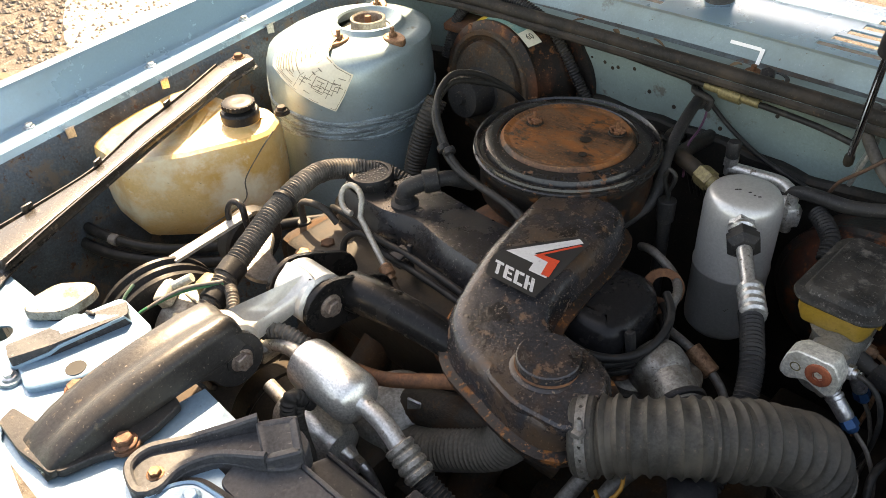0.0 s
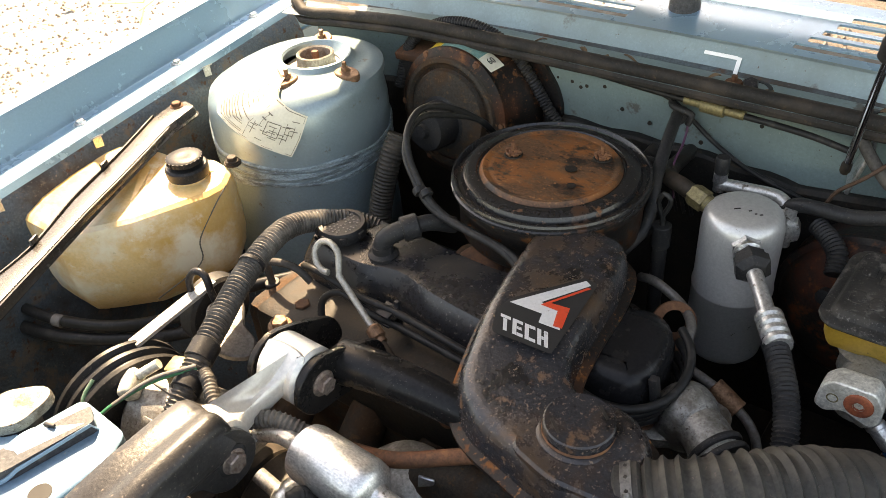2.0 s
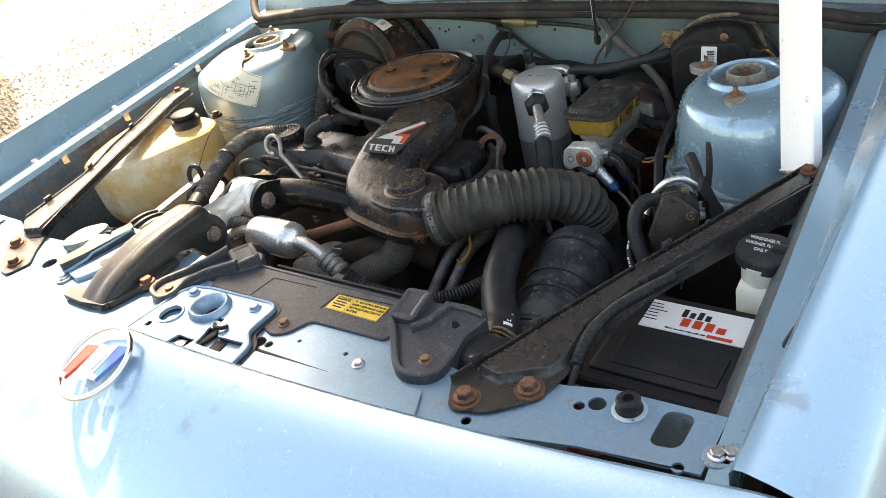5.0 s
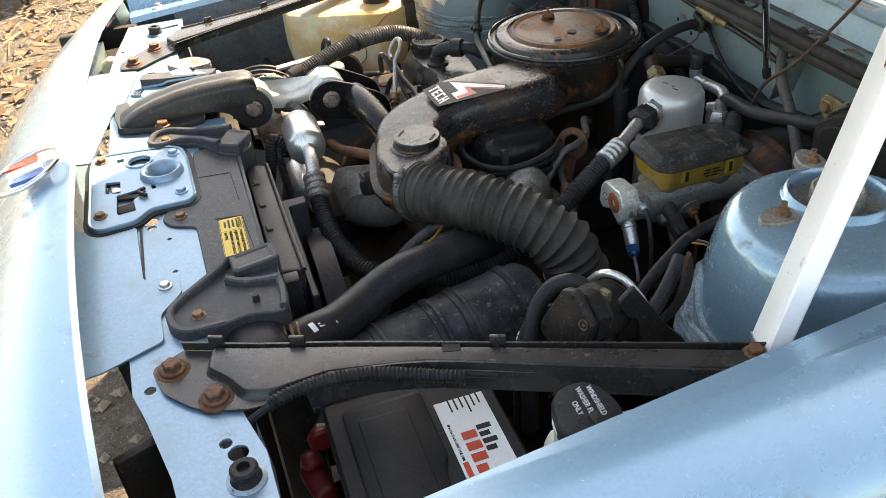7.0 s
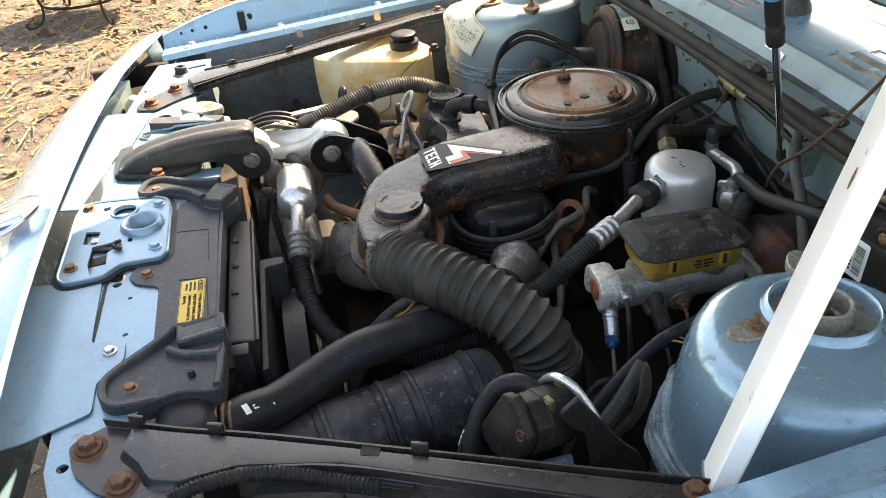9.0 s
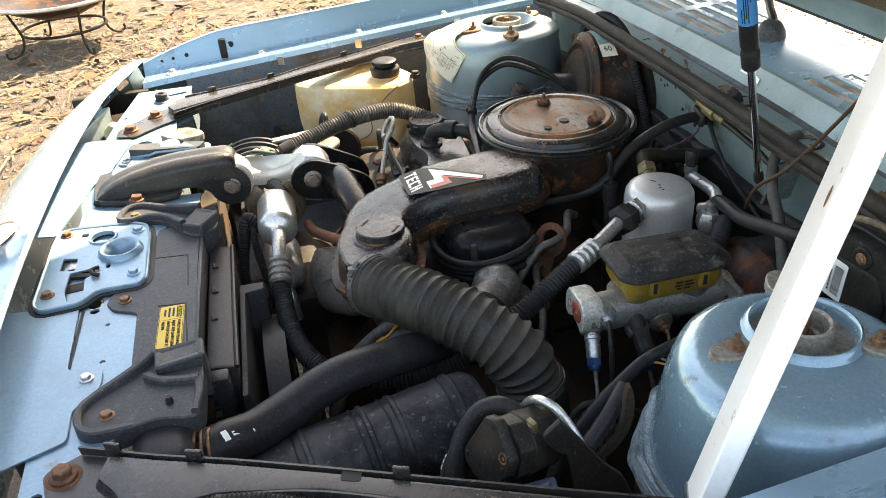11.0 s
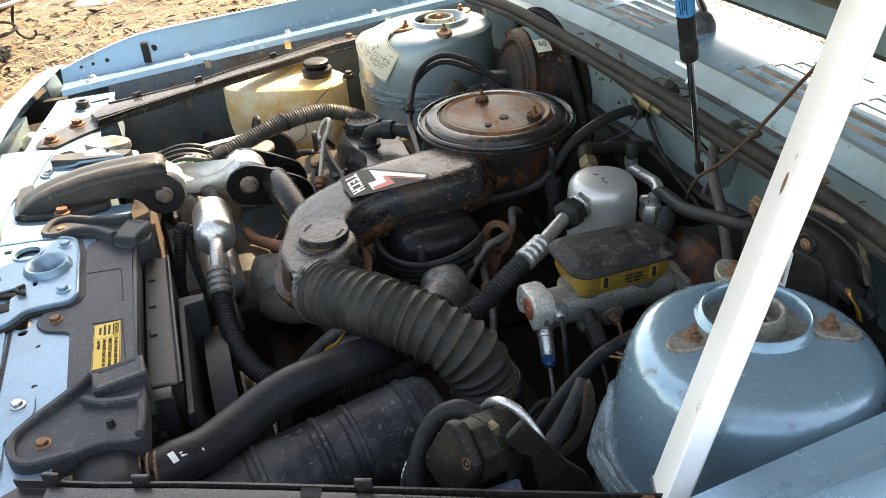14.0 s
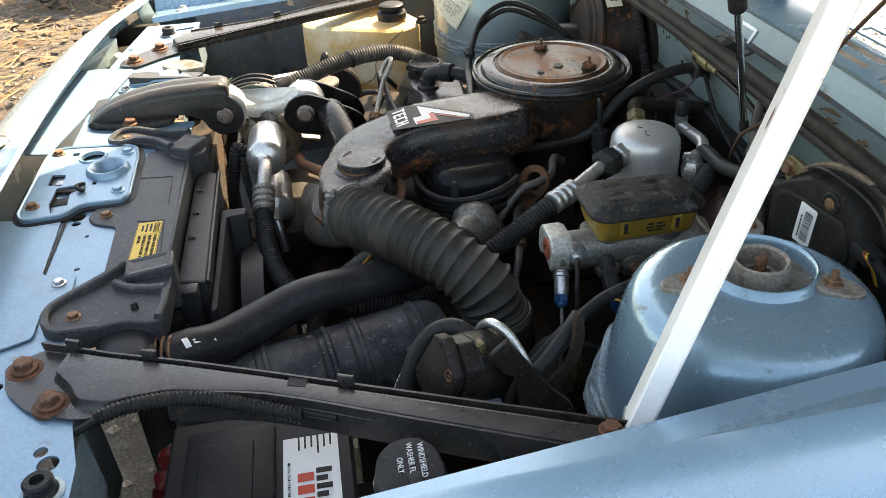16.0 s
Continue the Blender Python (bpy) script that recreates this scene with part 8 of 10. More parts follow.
def build_tank():
    t = thing("coolant_reservoir", (-0.63, 0.37, 0.60), "yellowed translucent plastic reservoir with a black cap", "reservoir")
    bm = bmesh.new()
    lp = rounded([(-0.790, 0.300), (-0.735, 0.262), (-0.640, 0.262), (-0.612, 0.290), (-0.562, 0.338), (-0.522, 0.432), (-0.520, 0.470), (-0.545, 0.508), (-0.60, 0.516), (-0.68, 0.478), (-0.815, 0.440), (-0.825, 0.40)], 0.012, 4)
    def tilt(x, y):
        lobe = max(0, min(1, (-0.650 - x) / 0.025)) * max(0, min(1, (y - 0.29) / 0.05))
        dent = 0.003 * math.sin(38 * x + 9 * y) - 0.10 * max(0, 0.325 - y)
        return 0.012 * lobe + dent
    pillow(bm, lp, [(0.055, 0.592), (0.036, 0.594), (0.018, 0.612), (0.006, 0.640), (0.001, 0.668), (0.0, 0.70), (0.001, 0.752), (0.0035, 0.7595), (0.010, 0.764), (0.035, 0.766)], tilt)
    lathe(bm, (-0.583, 0.455, 0.76), (0, 0, 1), [(0.032, -0.005), (0.029, 0.01), (0.028, 0.02)], 28)
    tank = part("tank", bm, "tank", t, smooth=26)
    bm = bmesh.new()
    tube(bm, [(-0.521, 0.470, 0.764), (-0.522, 0.44, 0.74), (-0.531, 0.410, 0.70), (-0.534, 0.400, 0.66), (-0.565, 0.335, 0.625)], 0.0011, 6)
    part("mould_seam", bm, "inkgrey", tank)
    bm = bmesh.new()
    lathe(bm, (-0.583, 0.455, 0.772), (0, 0, 1), [(0.0305, 0.0), (0.0315, 0.004), (0.0315, 0.014), (0.029, 0.017), (0.021, 0.018)], 32)
    cap = part("cap", bm, "rubber", t, "black cap base")
    bm = bmesh.new()
    lathe(bm, (-0.583, 0.455, 0.772), (0, 0, 1), [(0.018, 0.018), (0.020, 0.022), (0.0255, 0.023), (0.0255, 0.030), (0.022, 0.032), (0.008, 0.0315), (0, 0.0305)], 32)
    part("cap_top", bm, "rubber", cap, "ridged black cap top")
    bm = bmesh.new()
    for k in range(24):
        a = k * math.pi / 12
        box(bm, (-0.583 + 0.0258 * math.cos(a), 0.455 + 0.0258 * math.sin(a), 0.7985), (0.002, 0.003, 0.007), (0, 0, math.degrees(a)))
    ridges = part("cap_ridges", bm, "rubber", cap)
    ridges["kind"] = "stuff"
    bm = bmesh.new()
    lathe(bm, (-0.752, 0.262, 0.775), (0.3, -0.6, 1), [(0.011, -0.003), (0.011, 0.004), (0.008, 0.006), (0, 0.006)], 16)
    part("rubber_plug", bm, "rubber", t)
    bolt(t, (-0.555, 0.515, 0.772), (0, 0, 1), 0.008, "dark", 0.013)
    t.location += Vector((0.002, -0.002, 0.017))
    return t


build_tank()


# ---- engine mount strut ----
def build_mount():
    t = thing("engine_torque_strut", (-0.17, 0.1, 0.78), "aluminium torque strut between two black steel brackets", "engine mount")
    # front bracket: a broad pressing that narrows as it rises to the pivot
    secs = [(-0.086, 0.803, 0.029, 0.006), (-0.080, 0.808, 0.031, 0.010), (-0.065, 0.817, 0.033, 0.019), (-0.050, 0.825, 0.034, 0.027), (-0.020, 0.835, 0.035, 0.037), (0.015, 0.843, 0.035, 0.040), (0.05, 0.847, 0.035, 0.042), (0.10, 0.8475, 0.034, 0.044), (0.125, 0.846, 0.033, 0.046), (0.134, 0.842, 0.0315, 0.044), (0.138, 0.836, 0.030, 0.036)]
    bm = bmesh.new()
    rings = []
    for y, zt, w, h in secs:
        cx = np.interp(y, (-0.09, -0.02, 0.03, 0.13), (-0.151, -0.149, -0.146, -0.149))
        zb = zt - h if y > 0.03 else max(zt - h, 0.7965)
        ring = []
        for k in range(32):
            a = math.pi * 2 * k / 32
            c, q = math.cos(a), math.sin(a)
            r = (abs(c) ** 6.5 + abs(q) ** 6.5) ** (-1 / 6.5)
            u = r * c
            ridge = (0.0035 * math.exp(-((u - 0.55) / 0.25) ** 2) - 0.0025 * math.exp(-((u + 0.05) / 0.22) ** 2)) if q > 0.3 and y > -0.07 else 0.0
            ring.append(bm.verts.new((cx + w * u * (1 - 0.10 * q), y, (zt + zb) / 2 + (zt - zb) / 2 * r * q + ridge)))
        rings.append(ring)
    for a, b in zip(rings, rings[1:]):
        for k in range(32):
            j = (k + 1) % 32
            bm.faces.new((a[k], a[j], b[j], b[k]))
    bm.faces.new(rings[0])
    bm.faces.new(rings[-1])
    fb = part("front_bracket", bm, "bracketgrey", t, "black pressed front bracket with worn edges")
    bm = bmesh.new()
    pillow(bm, rounded([(-0.227, -0.069), (-0.219, -0.088), (-0.169, -0.090), (-0.118, -0.082), (-0.118, -0.060), (-0.184, -0.060)], 0.005, 4), [(0, 0.7995), (0, 0.8055), (0.001, 0.8068)])
    part("foot_flange", bm, "bracketgrey", fb)
    bm = bmesh.new()
    pillow(bm, rounded([(-0.130, -0.076), (-0.114, -0.076), (-0.106, -0.045), (-0.093, -0.022), (-0.094, 0.012), (-0.102, 0.046), (-0.125, 0.05)], 0.005, 4), [(0, 0.7985), (0, 0.8055), (0.001, 0.8066)])
    part("side_gusset", bm, "bracketgrey", fb)
    for x in (-0.1765, -0.1215):
        bm = bmesh.new()
        fm = Matrix.Translation((x, 0, 0)) @ Matrix((Vector((0, 1, 0)), Vector((0, 0, 1)), Vector((1, 0, 0)))).transposed().to_4x4()
        lp = smooth_loop([(0.0, 0.822), (0.06, 0.834), (0.115, 0.836), (0.140, 0.826), (0.154, 0.806), (0.155, 0.786), (0.142, 0.768), (0.118, 0.764), (0.100, 0.776), (0.086, 0.796), (0.05, 0.806), (0.0, 0.803)], 0.006)
        pillow(bm, lp, [(0.001, -0.004), (0, -0.003), (0, 0.003), (0.0012, 0.004)], frame_m=fm)
        part("pivot_ear", bm, "bracketgrey", fb)
    for at in ((-0.100, -0.016, 0.807), (-0.208, -0.013, 0.800)):
        bolt(t, at, (0, 0, 1), 0.009, "rustbolt", 0.014)
    # aluminium link: two eyes joined by a dished waist
    bm = bmesh.new()
    cyl(bm, (-0.192, 0.255, 0.783), (-0.136, 0.255, 0.783), 0.034, seg=40, bevel=0.004)
    cyl(bm, (-0.172, 0.127, 0.797), (-0.127, 0.127, 0.797), 0.034, seg=36, bevel=0.004)
    lp = smooth_loop([(-0.180, 0.128), (-0.124, 0.128), (-0.143, 0.155), (-0.152, 0.190), (-0.148, 0.222), (-0.138, 0.250), (-0.190, 0.250), (-0.180, 0.222), (-0.175, 0.190), (-0.180, 0.155)], 0.006)
    pillow(bm, lp, [(0.002, 0.772), (0, 0.776), (0, 0.792), (0.003, 0.796), (0.008, 0.797)], lambda x, y: 7.0 * (y - 0.190) ** 2)
    part("link", bm, "castlink", t, "pale cast aluminium link")
    for y, z, x, r in ((0.255, 0.783, -0.134, 0.029), (0.127, 0.797, -0.1165, 0.017)):
        bm = bmesh.new()
        lathe(bm, (x, y, z), (1, 0, 0), [(r, -0.006), (r, 0.0), (r - 0.003, 0.0015)], 30)
        part("bushing", bm, "rubber", t)
    # rear bracket: two pressed arms running to the engine
    for off in (0.0, -0.070):
        bm = bmesh.new()
        fm = Matrix.Translation((-0.1285 + off, -0.003, 0.004)) @ Matrix((Vector((0, 1, 0)), Vector((0, 0, 1)), Vector((1, 0, 0)))).transposed().to_4x4()
        lp = smooth_loop([(0.222, 0.776), (0.232, 0.800), (0.258, 0.811), (0.285, 0.803), (0.315, 0.788), (0.35, 0.765), (0.355, 0.730), (0.31, 0.732), (0.28, 0.738), (0.238, 0.748)], 0.01)
        pillow(bm, lp, [(0.001, -0.004), (0, -0.003), (0, 0.003), (0.001, 0.004)], frame_m=fm)
        part("rear_arm", bm, "mountblack", t, "black pressed rear arm")
    bm = bmesh.new()
    tube(bm, [(-0.135, 0.295, 0.775), (-0.09, 0.302, 0.777), (-0.03, 0.312, 0.770), (0.02, 0.322, 0.755), (0.06, 0.33, 0.735)], lambda s: 0.025 - 0.03 * s, 20)
    arm = part("engine_arm", bm, "mountblack", t, "black engine-side arm")
    bm = bmesh.new()
    box(bm, (-0.045, 0.325, 0.744), (0.20, 0.006, 0.034), (-20, 8, 9), 0.002)
    part("arm_flange", bm, "mountblack", arm)
    bolt(t, (-0.1245, 0.255, 0.783), (1, 0, 0), 0.011, "boltsteel", 0.0175, h=0.008)
    bolt(t, (-0.1175, 0.127, 0.797), (1, 0, 0), 0.011, "boltsteel", 0.0175, h=0.008)
    return t


build_mount()


# ---- looms, belts and pulleys ----
def build_loom():
    t = thing("wiring_loom", (-0.30, 0.30, 0.76), "thick ribbed black wiring conduit crossing the engine", "wiring loom")
    bm = bmesh.new()
    ribbed(bm, [(-0.27, 0.53, 0.745), (-0.30, 0.515, 0.765), (-0.333, 0.475, 0.782), (-0.345, 0.43, 0.795), (-0.335, 0.38, 0.800), (-0.317, 0.32, 0.795), (-0.299, 0.27, 0.785), (-0.281, 0.22, 0.773), (-0.268, 0.18, 0.755), (-0.262, 0.15, 0.735)], 0.0158, 0.0026, 0.0050, 18)
    part("conduit", bm, "loom", t)
    for y, x, z in ((0.222, -0.2815, 0.773), (0.19, -0.271, 0.759), (0.345, -0.325, 0.7985)):
        bm = bmesh.new()
        d = Vector((0.33, -1, -0.25)).normalized()
        w = 0.012 if y < 0.3 else 0.003
        cyl(bm, Vector((x, y, z)) - d * w, Vector((x, y, z)) + d * w, 0.0172, seg=18, bevel=0.001)
        part("tape_wrap", bm, "rubber", t)
    bm = bmesh.new()
    ribbed(bm, [(-0.262, 0.205, 0.766), (-0.24, 0.195, 0.772), (-0.215, 0.18, 0.768), (-0.185, 0.17, 0.755)], 0.0085, 0.0018, 0.005, 14)
    part("branch_conduit", bm, "loom", t)
    bm = bmesh.new()
    ribbed(bm, [(-0.165, 0.18, 0.77), (-0.14, 0.195, 0.775), (-0.115, 0.205, 0.765), (-0.09, 0.215, 0.745)], 0.010, 0.002, 0.005, 14)
    part("branch_conduit", bm, "loom", t)
    for off, mtl in ((0, "greenwire"), (0.004, "greywire")):
        bm = bmesh.new()
        tube(bm, [(-0.265, 0.20, 0.775 + off), (-0.29, 0.16, 0.775 + off), (-0.315, 0.12, 0.76), (-0.33, 0.09, 0.745), (-0.345, 0.105, 0.765), (-0.35, 0.125, 0.775)], 0.0022, 8)
        part("wire", bm, mtl, t)
    return t


build_loom()


def build_alternator():
    t = thing("alternator", (-0.29, 0.19, 0.66), "dirty alternator with a black pulley and drive belt", "alternator")
    bm = bmesh.new()
    c = Vector((-0.378, 0.160, 0.682))
    ax = Vector((-1, 0.12, 0.10)).normalized()
    lathe(bm, c, ax, [(0.03, -0.03), (0.076, -0.026), (0.083, -0.022), (0.084, -0.017), (0.078, -0.012), (0.078, -0.008), (0.084, -0.004), (0.084, 0.001), (0.078, 0.005), (0.078, 0.009), (0.084, 0.013), (0.084, 0.018), (0.079, 0.021), (0.064, 0.022), (0.056, 0.010), (0.02, 0.010), (0, 0.012)], 56)
    part("pulley", bm, "rubber", t, "large black grooved pulley")
    bm = bmesh.new()
    cyl(bm, (-0.345, 0.165, 0.69), (-0.235, 0.19, 0.685), 0.052, seg=32, bevel=0.008)
    part("alternator_body", bm, "cast", t, "grey cast body")
    for k in range(8):
        a = k * math.pi / 4
        bm = bmesh.new()
        box(bm, (-0.285, 0.178 + 0.052 * math.cos(a), 0.687 + 0.052 * math.sin(a)), (0.08, 0.008, 0.010), (math.degrees(a), 0, 0), 0.002)
        part("fin", bm, "cast", t)
    bm = bmesh.new()
    box(bm, (-0.296, 0.198, 0.752), (0.030, 0.026, 0.03), (0, 0, 20), 0.004)
    part("plug", bm, "brass", t)
    bm = bmesh.new()
    box(bm, (-0.336, 0.156, 0.748), (0.020, 0.034, 0.022), (12, -24, 30), 0.005, 3)
    cyl(bm, (-0.332, 0.166, 0.756), (-0.315, 0.185, 0.768), 0.006, seg=12)
    part("lead_boot", bm, "castlight", t, "grubby white terminal boot")
    def strip(p, q, u, h):
        bm = bmesh.new()
        u, h = V(u), V(h)
        vs = [bm.verts.new(v) for v in (p - u, p + u, q + u, q - u)]
        ws = [bm.verts.new(v.co + h) for v in vs]
        bm.faces.new(vs)
        bm.faces.new(ws)
        for i in range(4):
            bm.faces.new((vs[i], vs[(i + 1) % 4], ws[(i + 1) % 4], ws[i]))
        return bm
    part("drive_belt", strip(Vector((-0.383, 0.195, 0.757)), Vector((-0.380, 0.318, 0.769)), (0.0085, 0, 0.0), (0, 0, -0.005)), "belt", t, "worn pale grey drive belt")
    part("drive_belt", strip(Vector((-0.385, 0.085, 0.66)), Vector((-0.39, 0.27, 0.62)), (0.0085, 0, 0.0), (0, 0, -0.005)), "belt", t)
    bm = bmesh.new()
    cyl(bm, (-0.40, 0.315, 0.72), (-0.372, 0.315, 0.72), 0.048, seg=32, bevel=0.004)
    part("idler_pulley", bm, "rubber", t)
    bm = bmesh.new()
    tube(bm, [(-0.385, 0.290, 0.750), (-0.391, 0.294, 0.778), (-0.380, 0.300, 0.795), (-0.365, 0.302, 0.792), (-0.360, 0.300, 0.775), (-0.358, 0.302, 0.75)], 0.0048, 10)
    part("lifting_eye", bm, "black", t, "black loop of the bracket")
    bm = bmesh.new()
    pillow(bm, smooth_loop([(-0.352, 0.285), (-0.325, 0.262), (-0.29, 0.245), (-0.262, 0.262), (-0.27, 0.285), (-0.30, 0.295), (-0.325, 0.318), (-0.345, 0.315)], 0.006), [(0, 0.744), (0, 0.750), (0.002, 0.752)], lambda x, y: -0.2 * (x + 0.30))
    part("bracket", bm, "linegrey", t, "dusty bent bracket")
    bolt(t, (-0.268, 0.322, 0.742), (0, 0, 1), 0.011, "bolt", 0.016)
    bolt(t, (-0.298, 0.385, 0.708), (0, 0, 1), 0.011, "rust", 0.015)
    bm = bmesh.new()
    pillow(bm, smooth_loop([(-0.345, 0.36), (-0.30, 0.345), (-0.25, 0.35), (-0.20, 0.362), (-0.20, 0.378), (-0.26, 0.388), (-0.335, 0.392)], 0.006), [(0, 0.700), (0, 0.706), (0.002, 0.708)], lambda x, y: 0.006 * math.sin(60 * x))
    part("tensioner_arm", bm, "dark", t)
    return t


build_alternator()


def build_dipstick():
    t = thing("oil_dipstick", (-0.15, 0.37, 0.72), "grey steel oil dipstick with a looped handle", "dipstick")
    bm = bmesh.new()
    o = Vector((-0.263, 0.407, 0.803))
    d = (Vector((-0.152, 0.369, 0.748)) - o).normalized()
    s = Vector((0.45, 0.55, 0.7))
    s = (s - d * s.dot(d)).normalized()
    loop = [o + d * (0.022 * (1 - math.cos(a))) * 0.8 + s * 0.017 * math.sin(a) - d * 0.012 for a in [math.pi * 2 * i / 28 for i in range(26)]]
    loop = [o + d * 0.045 + s * -0.003] + loop[14:] + loop[:12] + [o + d * 0.034 + s * 0.004]
    cen = o + d * 0.010
    ring = [cen + d * (-0.021 * math.cos(a)) + s * 0.0165 * math.sin(a) for a in [-2.5 + 5.0 * i / 24 for i in range(25)]]
    path = ring + [o + d * 0.04, o + d * 0.08, o + d * 0.128]
    sweep(bm, path, 0.0042, 10)
    part("handle", bm, "dipsteel", t)
    bm = bmesh.new()
    lathe(bm, o + d * 0.118, d, [(0.006, 0), (0.0095, 0.003), (0.0095, 0.016), (0.007, 0.018), (0.007, 0.024)], 20)
    part("collar", bm, "bolt", t)
    bm = bmesh.new()
    tube(bm, [o + d * 0.138, o + d * 0.165, o + d * 0.19 + Vector((0, 0, -0.02))], 0.0045, 10)
    part("guide_tube", bm, "dark", t)


build_dipstick()


# ---- smaller pieces ----
def build_servo():
    t = thing("cruise_servo", (0.555, 0.375, 0.76), "black cruise-control servo with a pale vacuum hose loop", "cruise servo")
    n, u = Vector((0.359, -0.899, 0.252)).normalized(), Vector((0.928, 0.372, 0)).normalized()
    v = n.cross(u)
    fm = Matrix((u, v, n)).transposed().to_4x4()
    fm.translation = Vector((0.555, 0.362, 0.787))
    face = rounded([(-0.034, -0.018), (-0.013, 0.033), (0.003, 0.037), (0.033, 0.010), (0.031, -0.008), (0.016, -0.031), (-0.010, -0.037), (-0.029, -0.030)], 0.004, 3)
    bm = bmesh.new()
    pillow(bm, face, [(0.001, -0.010), (0.0, -0.008), (0.0, 0.0), (0.0015, 0.002), (0.004, 0.0025)], frame_m=fm)
    lid = part("lid", bm, "servoblack", t, "flat black lid with clipped corners")
    bm = bmesh.new()
    body = rounded([(-0.031, -0.017), (-0.014, 0.030), (0.012, 0.034), (0.034, 0.016), (0.034, -0.012), (0.016, -0.028), (-0.010, -0.034), (-0.026, -0.028)], 0.005, 3)
    pillow(bm, body, [(0.004, -0.064), (0.001, -0.060), (0.0, -0.030), (0.0012, -0.029), (0.0012, -0.011)], frame_m=fm)
    part("housing", bm, "servoblack", t)
    for a, b in ((-0.027, -0.019), (0.001, 0.030), (0.0235, -0.005), (0.0115, -0.025)):
        bm = bmesh.new()
        box(bm, fm @ Vector((a, b, 0.0025)), (0.005, 0.002, 0.006), fm.to_3x3().to_4x4() @ Matrix.Rotation(math.pi / 2, 4, "X"), 0.0006)
        part("lid_clip", bm, "ink", lid)
    bm = bmesh.new()
    lathe(bm, fm @ Vector((0.0225, 0.008, 0.002)), n, [(0.006, 0), (0.006, 0.0015), (0.0042, 0.0015), (0.0042, -0.001), (0.0018, -0.001), (0.0018, 0.001), (0, 0.001)], 18)
    part("screw_boss", bm, "bolt", lid)
    bm = bmesh.new()
    box(bm, (0.556, 0.405, 0.8085), (0.011, 0.013, 0.006), fm.to_3x3().to_4x4() @ Matrix.Rotation(radians(20), 4, "X"), 0.001)
    lathe(bm, (0.557, 0.404, 0.811), (0.5, -0.3, 1), [(0.0035, 0), (0.0035, 0.003), (0.001, 0.003)], 10)
    part("brass_clip", bm, "brass", t, "tarnished brass clip")
    bm = bmesh.new()
    lathe(bm, fm @ Vector((0, 0, -0.058)), -n, [(0.026, 0), (0.030, 0.004), (0.030, 0.012), (0.022, 0.024), (0, 0.026)], 28)
    part("diaphragm", bm, "rubber", t)
    bm = bmesh.new()
    tube(bm, [(0.497, 0.404, 0.762), (0.501, 0.413, 0.782), (0.514, 0.418, 0.802), (0.528, 0.424, 0.812), (0.541, 0.434, 0.810), (0.552, 0.442, 0.799), (0.562, 0.449, 0.785), (0.569, 0.456, 0.765)], 0.0046, 14)
    part("pale_hose", bm, "muffalu", t, "shiny pale hose loop")
    bm = bmesh.new()
    tube(bm, [(0.530, 0.404, 0.785), (0.517, 0.400, 0.793), (0.506, 0.386, 0.797), (0.500, 0.367, 0.788), (0.503, 0.351, 0.770), (0.512, 0.341, 0.755), (0.523, 0.333, 0.737), (0.540, 0.325, 0.70), (0.55, 0.32, 0.64)], 0.0098, 16)
    part("black_hose", bm, "rubber", t)
    cab = [(0.497, 0.404, 0.762), (0.497, 0.372, 0.759), (0.4975, 0.345, 0.750), (0.502, 0.333, 0.738), (0.510, 0.324, 0.724), (0.526, 0.315, 0.70), (0.54, 0.31, 0.64)]
    bm = bmesh.new()
    tube(bm, cab, 0.0044, 12)
    vc = part("vacuum_line", bm, "wire", t, "thin black line with white print")
    run = spline([Vector(p) for p in cab], 0.006)
    for k in (3, 5, 8, 9, 11, 12, 13):
        bm = bmesh.new()
        tube(bm, [run[k] + Vector((-0.0012, -0.0024, 0.0024)), run[k].lerp(run[k + 1], 0.7) + Vector((-0.0012, -0.0024, 0.0024))], 0.0016, 6)
        part("print_mark", bm, "paper", vc)
    bm = bmesh.new()
    fm2 = Matrix.Translation((0.572, 0, 0)) @ Matrix((Vector((0, 1, 0)), Vector((0, 0, 1)), Vector((1, 0, 0)))).transposed().to_4x4()
    lp = rounded([(0.409, 0.809), (0.427, 0.825), (0.440, 0.806), (0.453, 0.787), (0.472, 0.757), (0.492, 0.735), (0.506, 0.700), (0.442, 0.700), (0.441, 0.735), (0.434, 0.780), (0.424, 0.786), (0.417, 0.795)], 0.004, 3)
    pillow(bm, lp, [(0.0005, -0.003), (0, -0.002), (0, 0.002), (0.0005, 0.003)], frame_m=fm2)
    part("bracket", bm, "servoblack", t, "bent black bracket plate")
    bm = bmesh.new()
    lp = smooth_loop([(0.504, 0.832), (0.510, 0.806), (0.506, 0.775), (0.490, 0.750), (0.474, 0.742), (0.478, 0.752), (0.491, 0.768), (0.498, 0.795), (0.499, 0.822)], 0.006)
    pillow(bm, lp, [(0.0, -0.022), (0, -0.018), (0.001, -0.016)], frame_m=fm2)
    part("curved_guard", bm, "iron", t, "rusty curved guard plate")
    bm = bmesh.new()
    tube(bm, [(0.555, 0.462, 0.765), (0.545, 0.480, 0.776), (0.535, 0.497, 0.79), (0.520, 0.515, 0.80)], 0.0085, 12)
    part("cable_end", bm, "rubber", t)
    bm = bmesh.new()
    box(bm, (0.585, 0.402, 0.752), (0.018, 0.036, 0.014), (12, -10, -10), 0.003)
    box(bm, (0.588, 0.405, 0.762), (0.008, 0.014, 0.006), (12, -10, -10), 0.002)
    pg = part("plug", bm, "bluegrey", t, "blue-grey electrical plug")
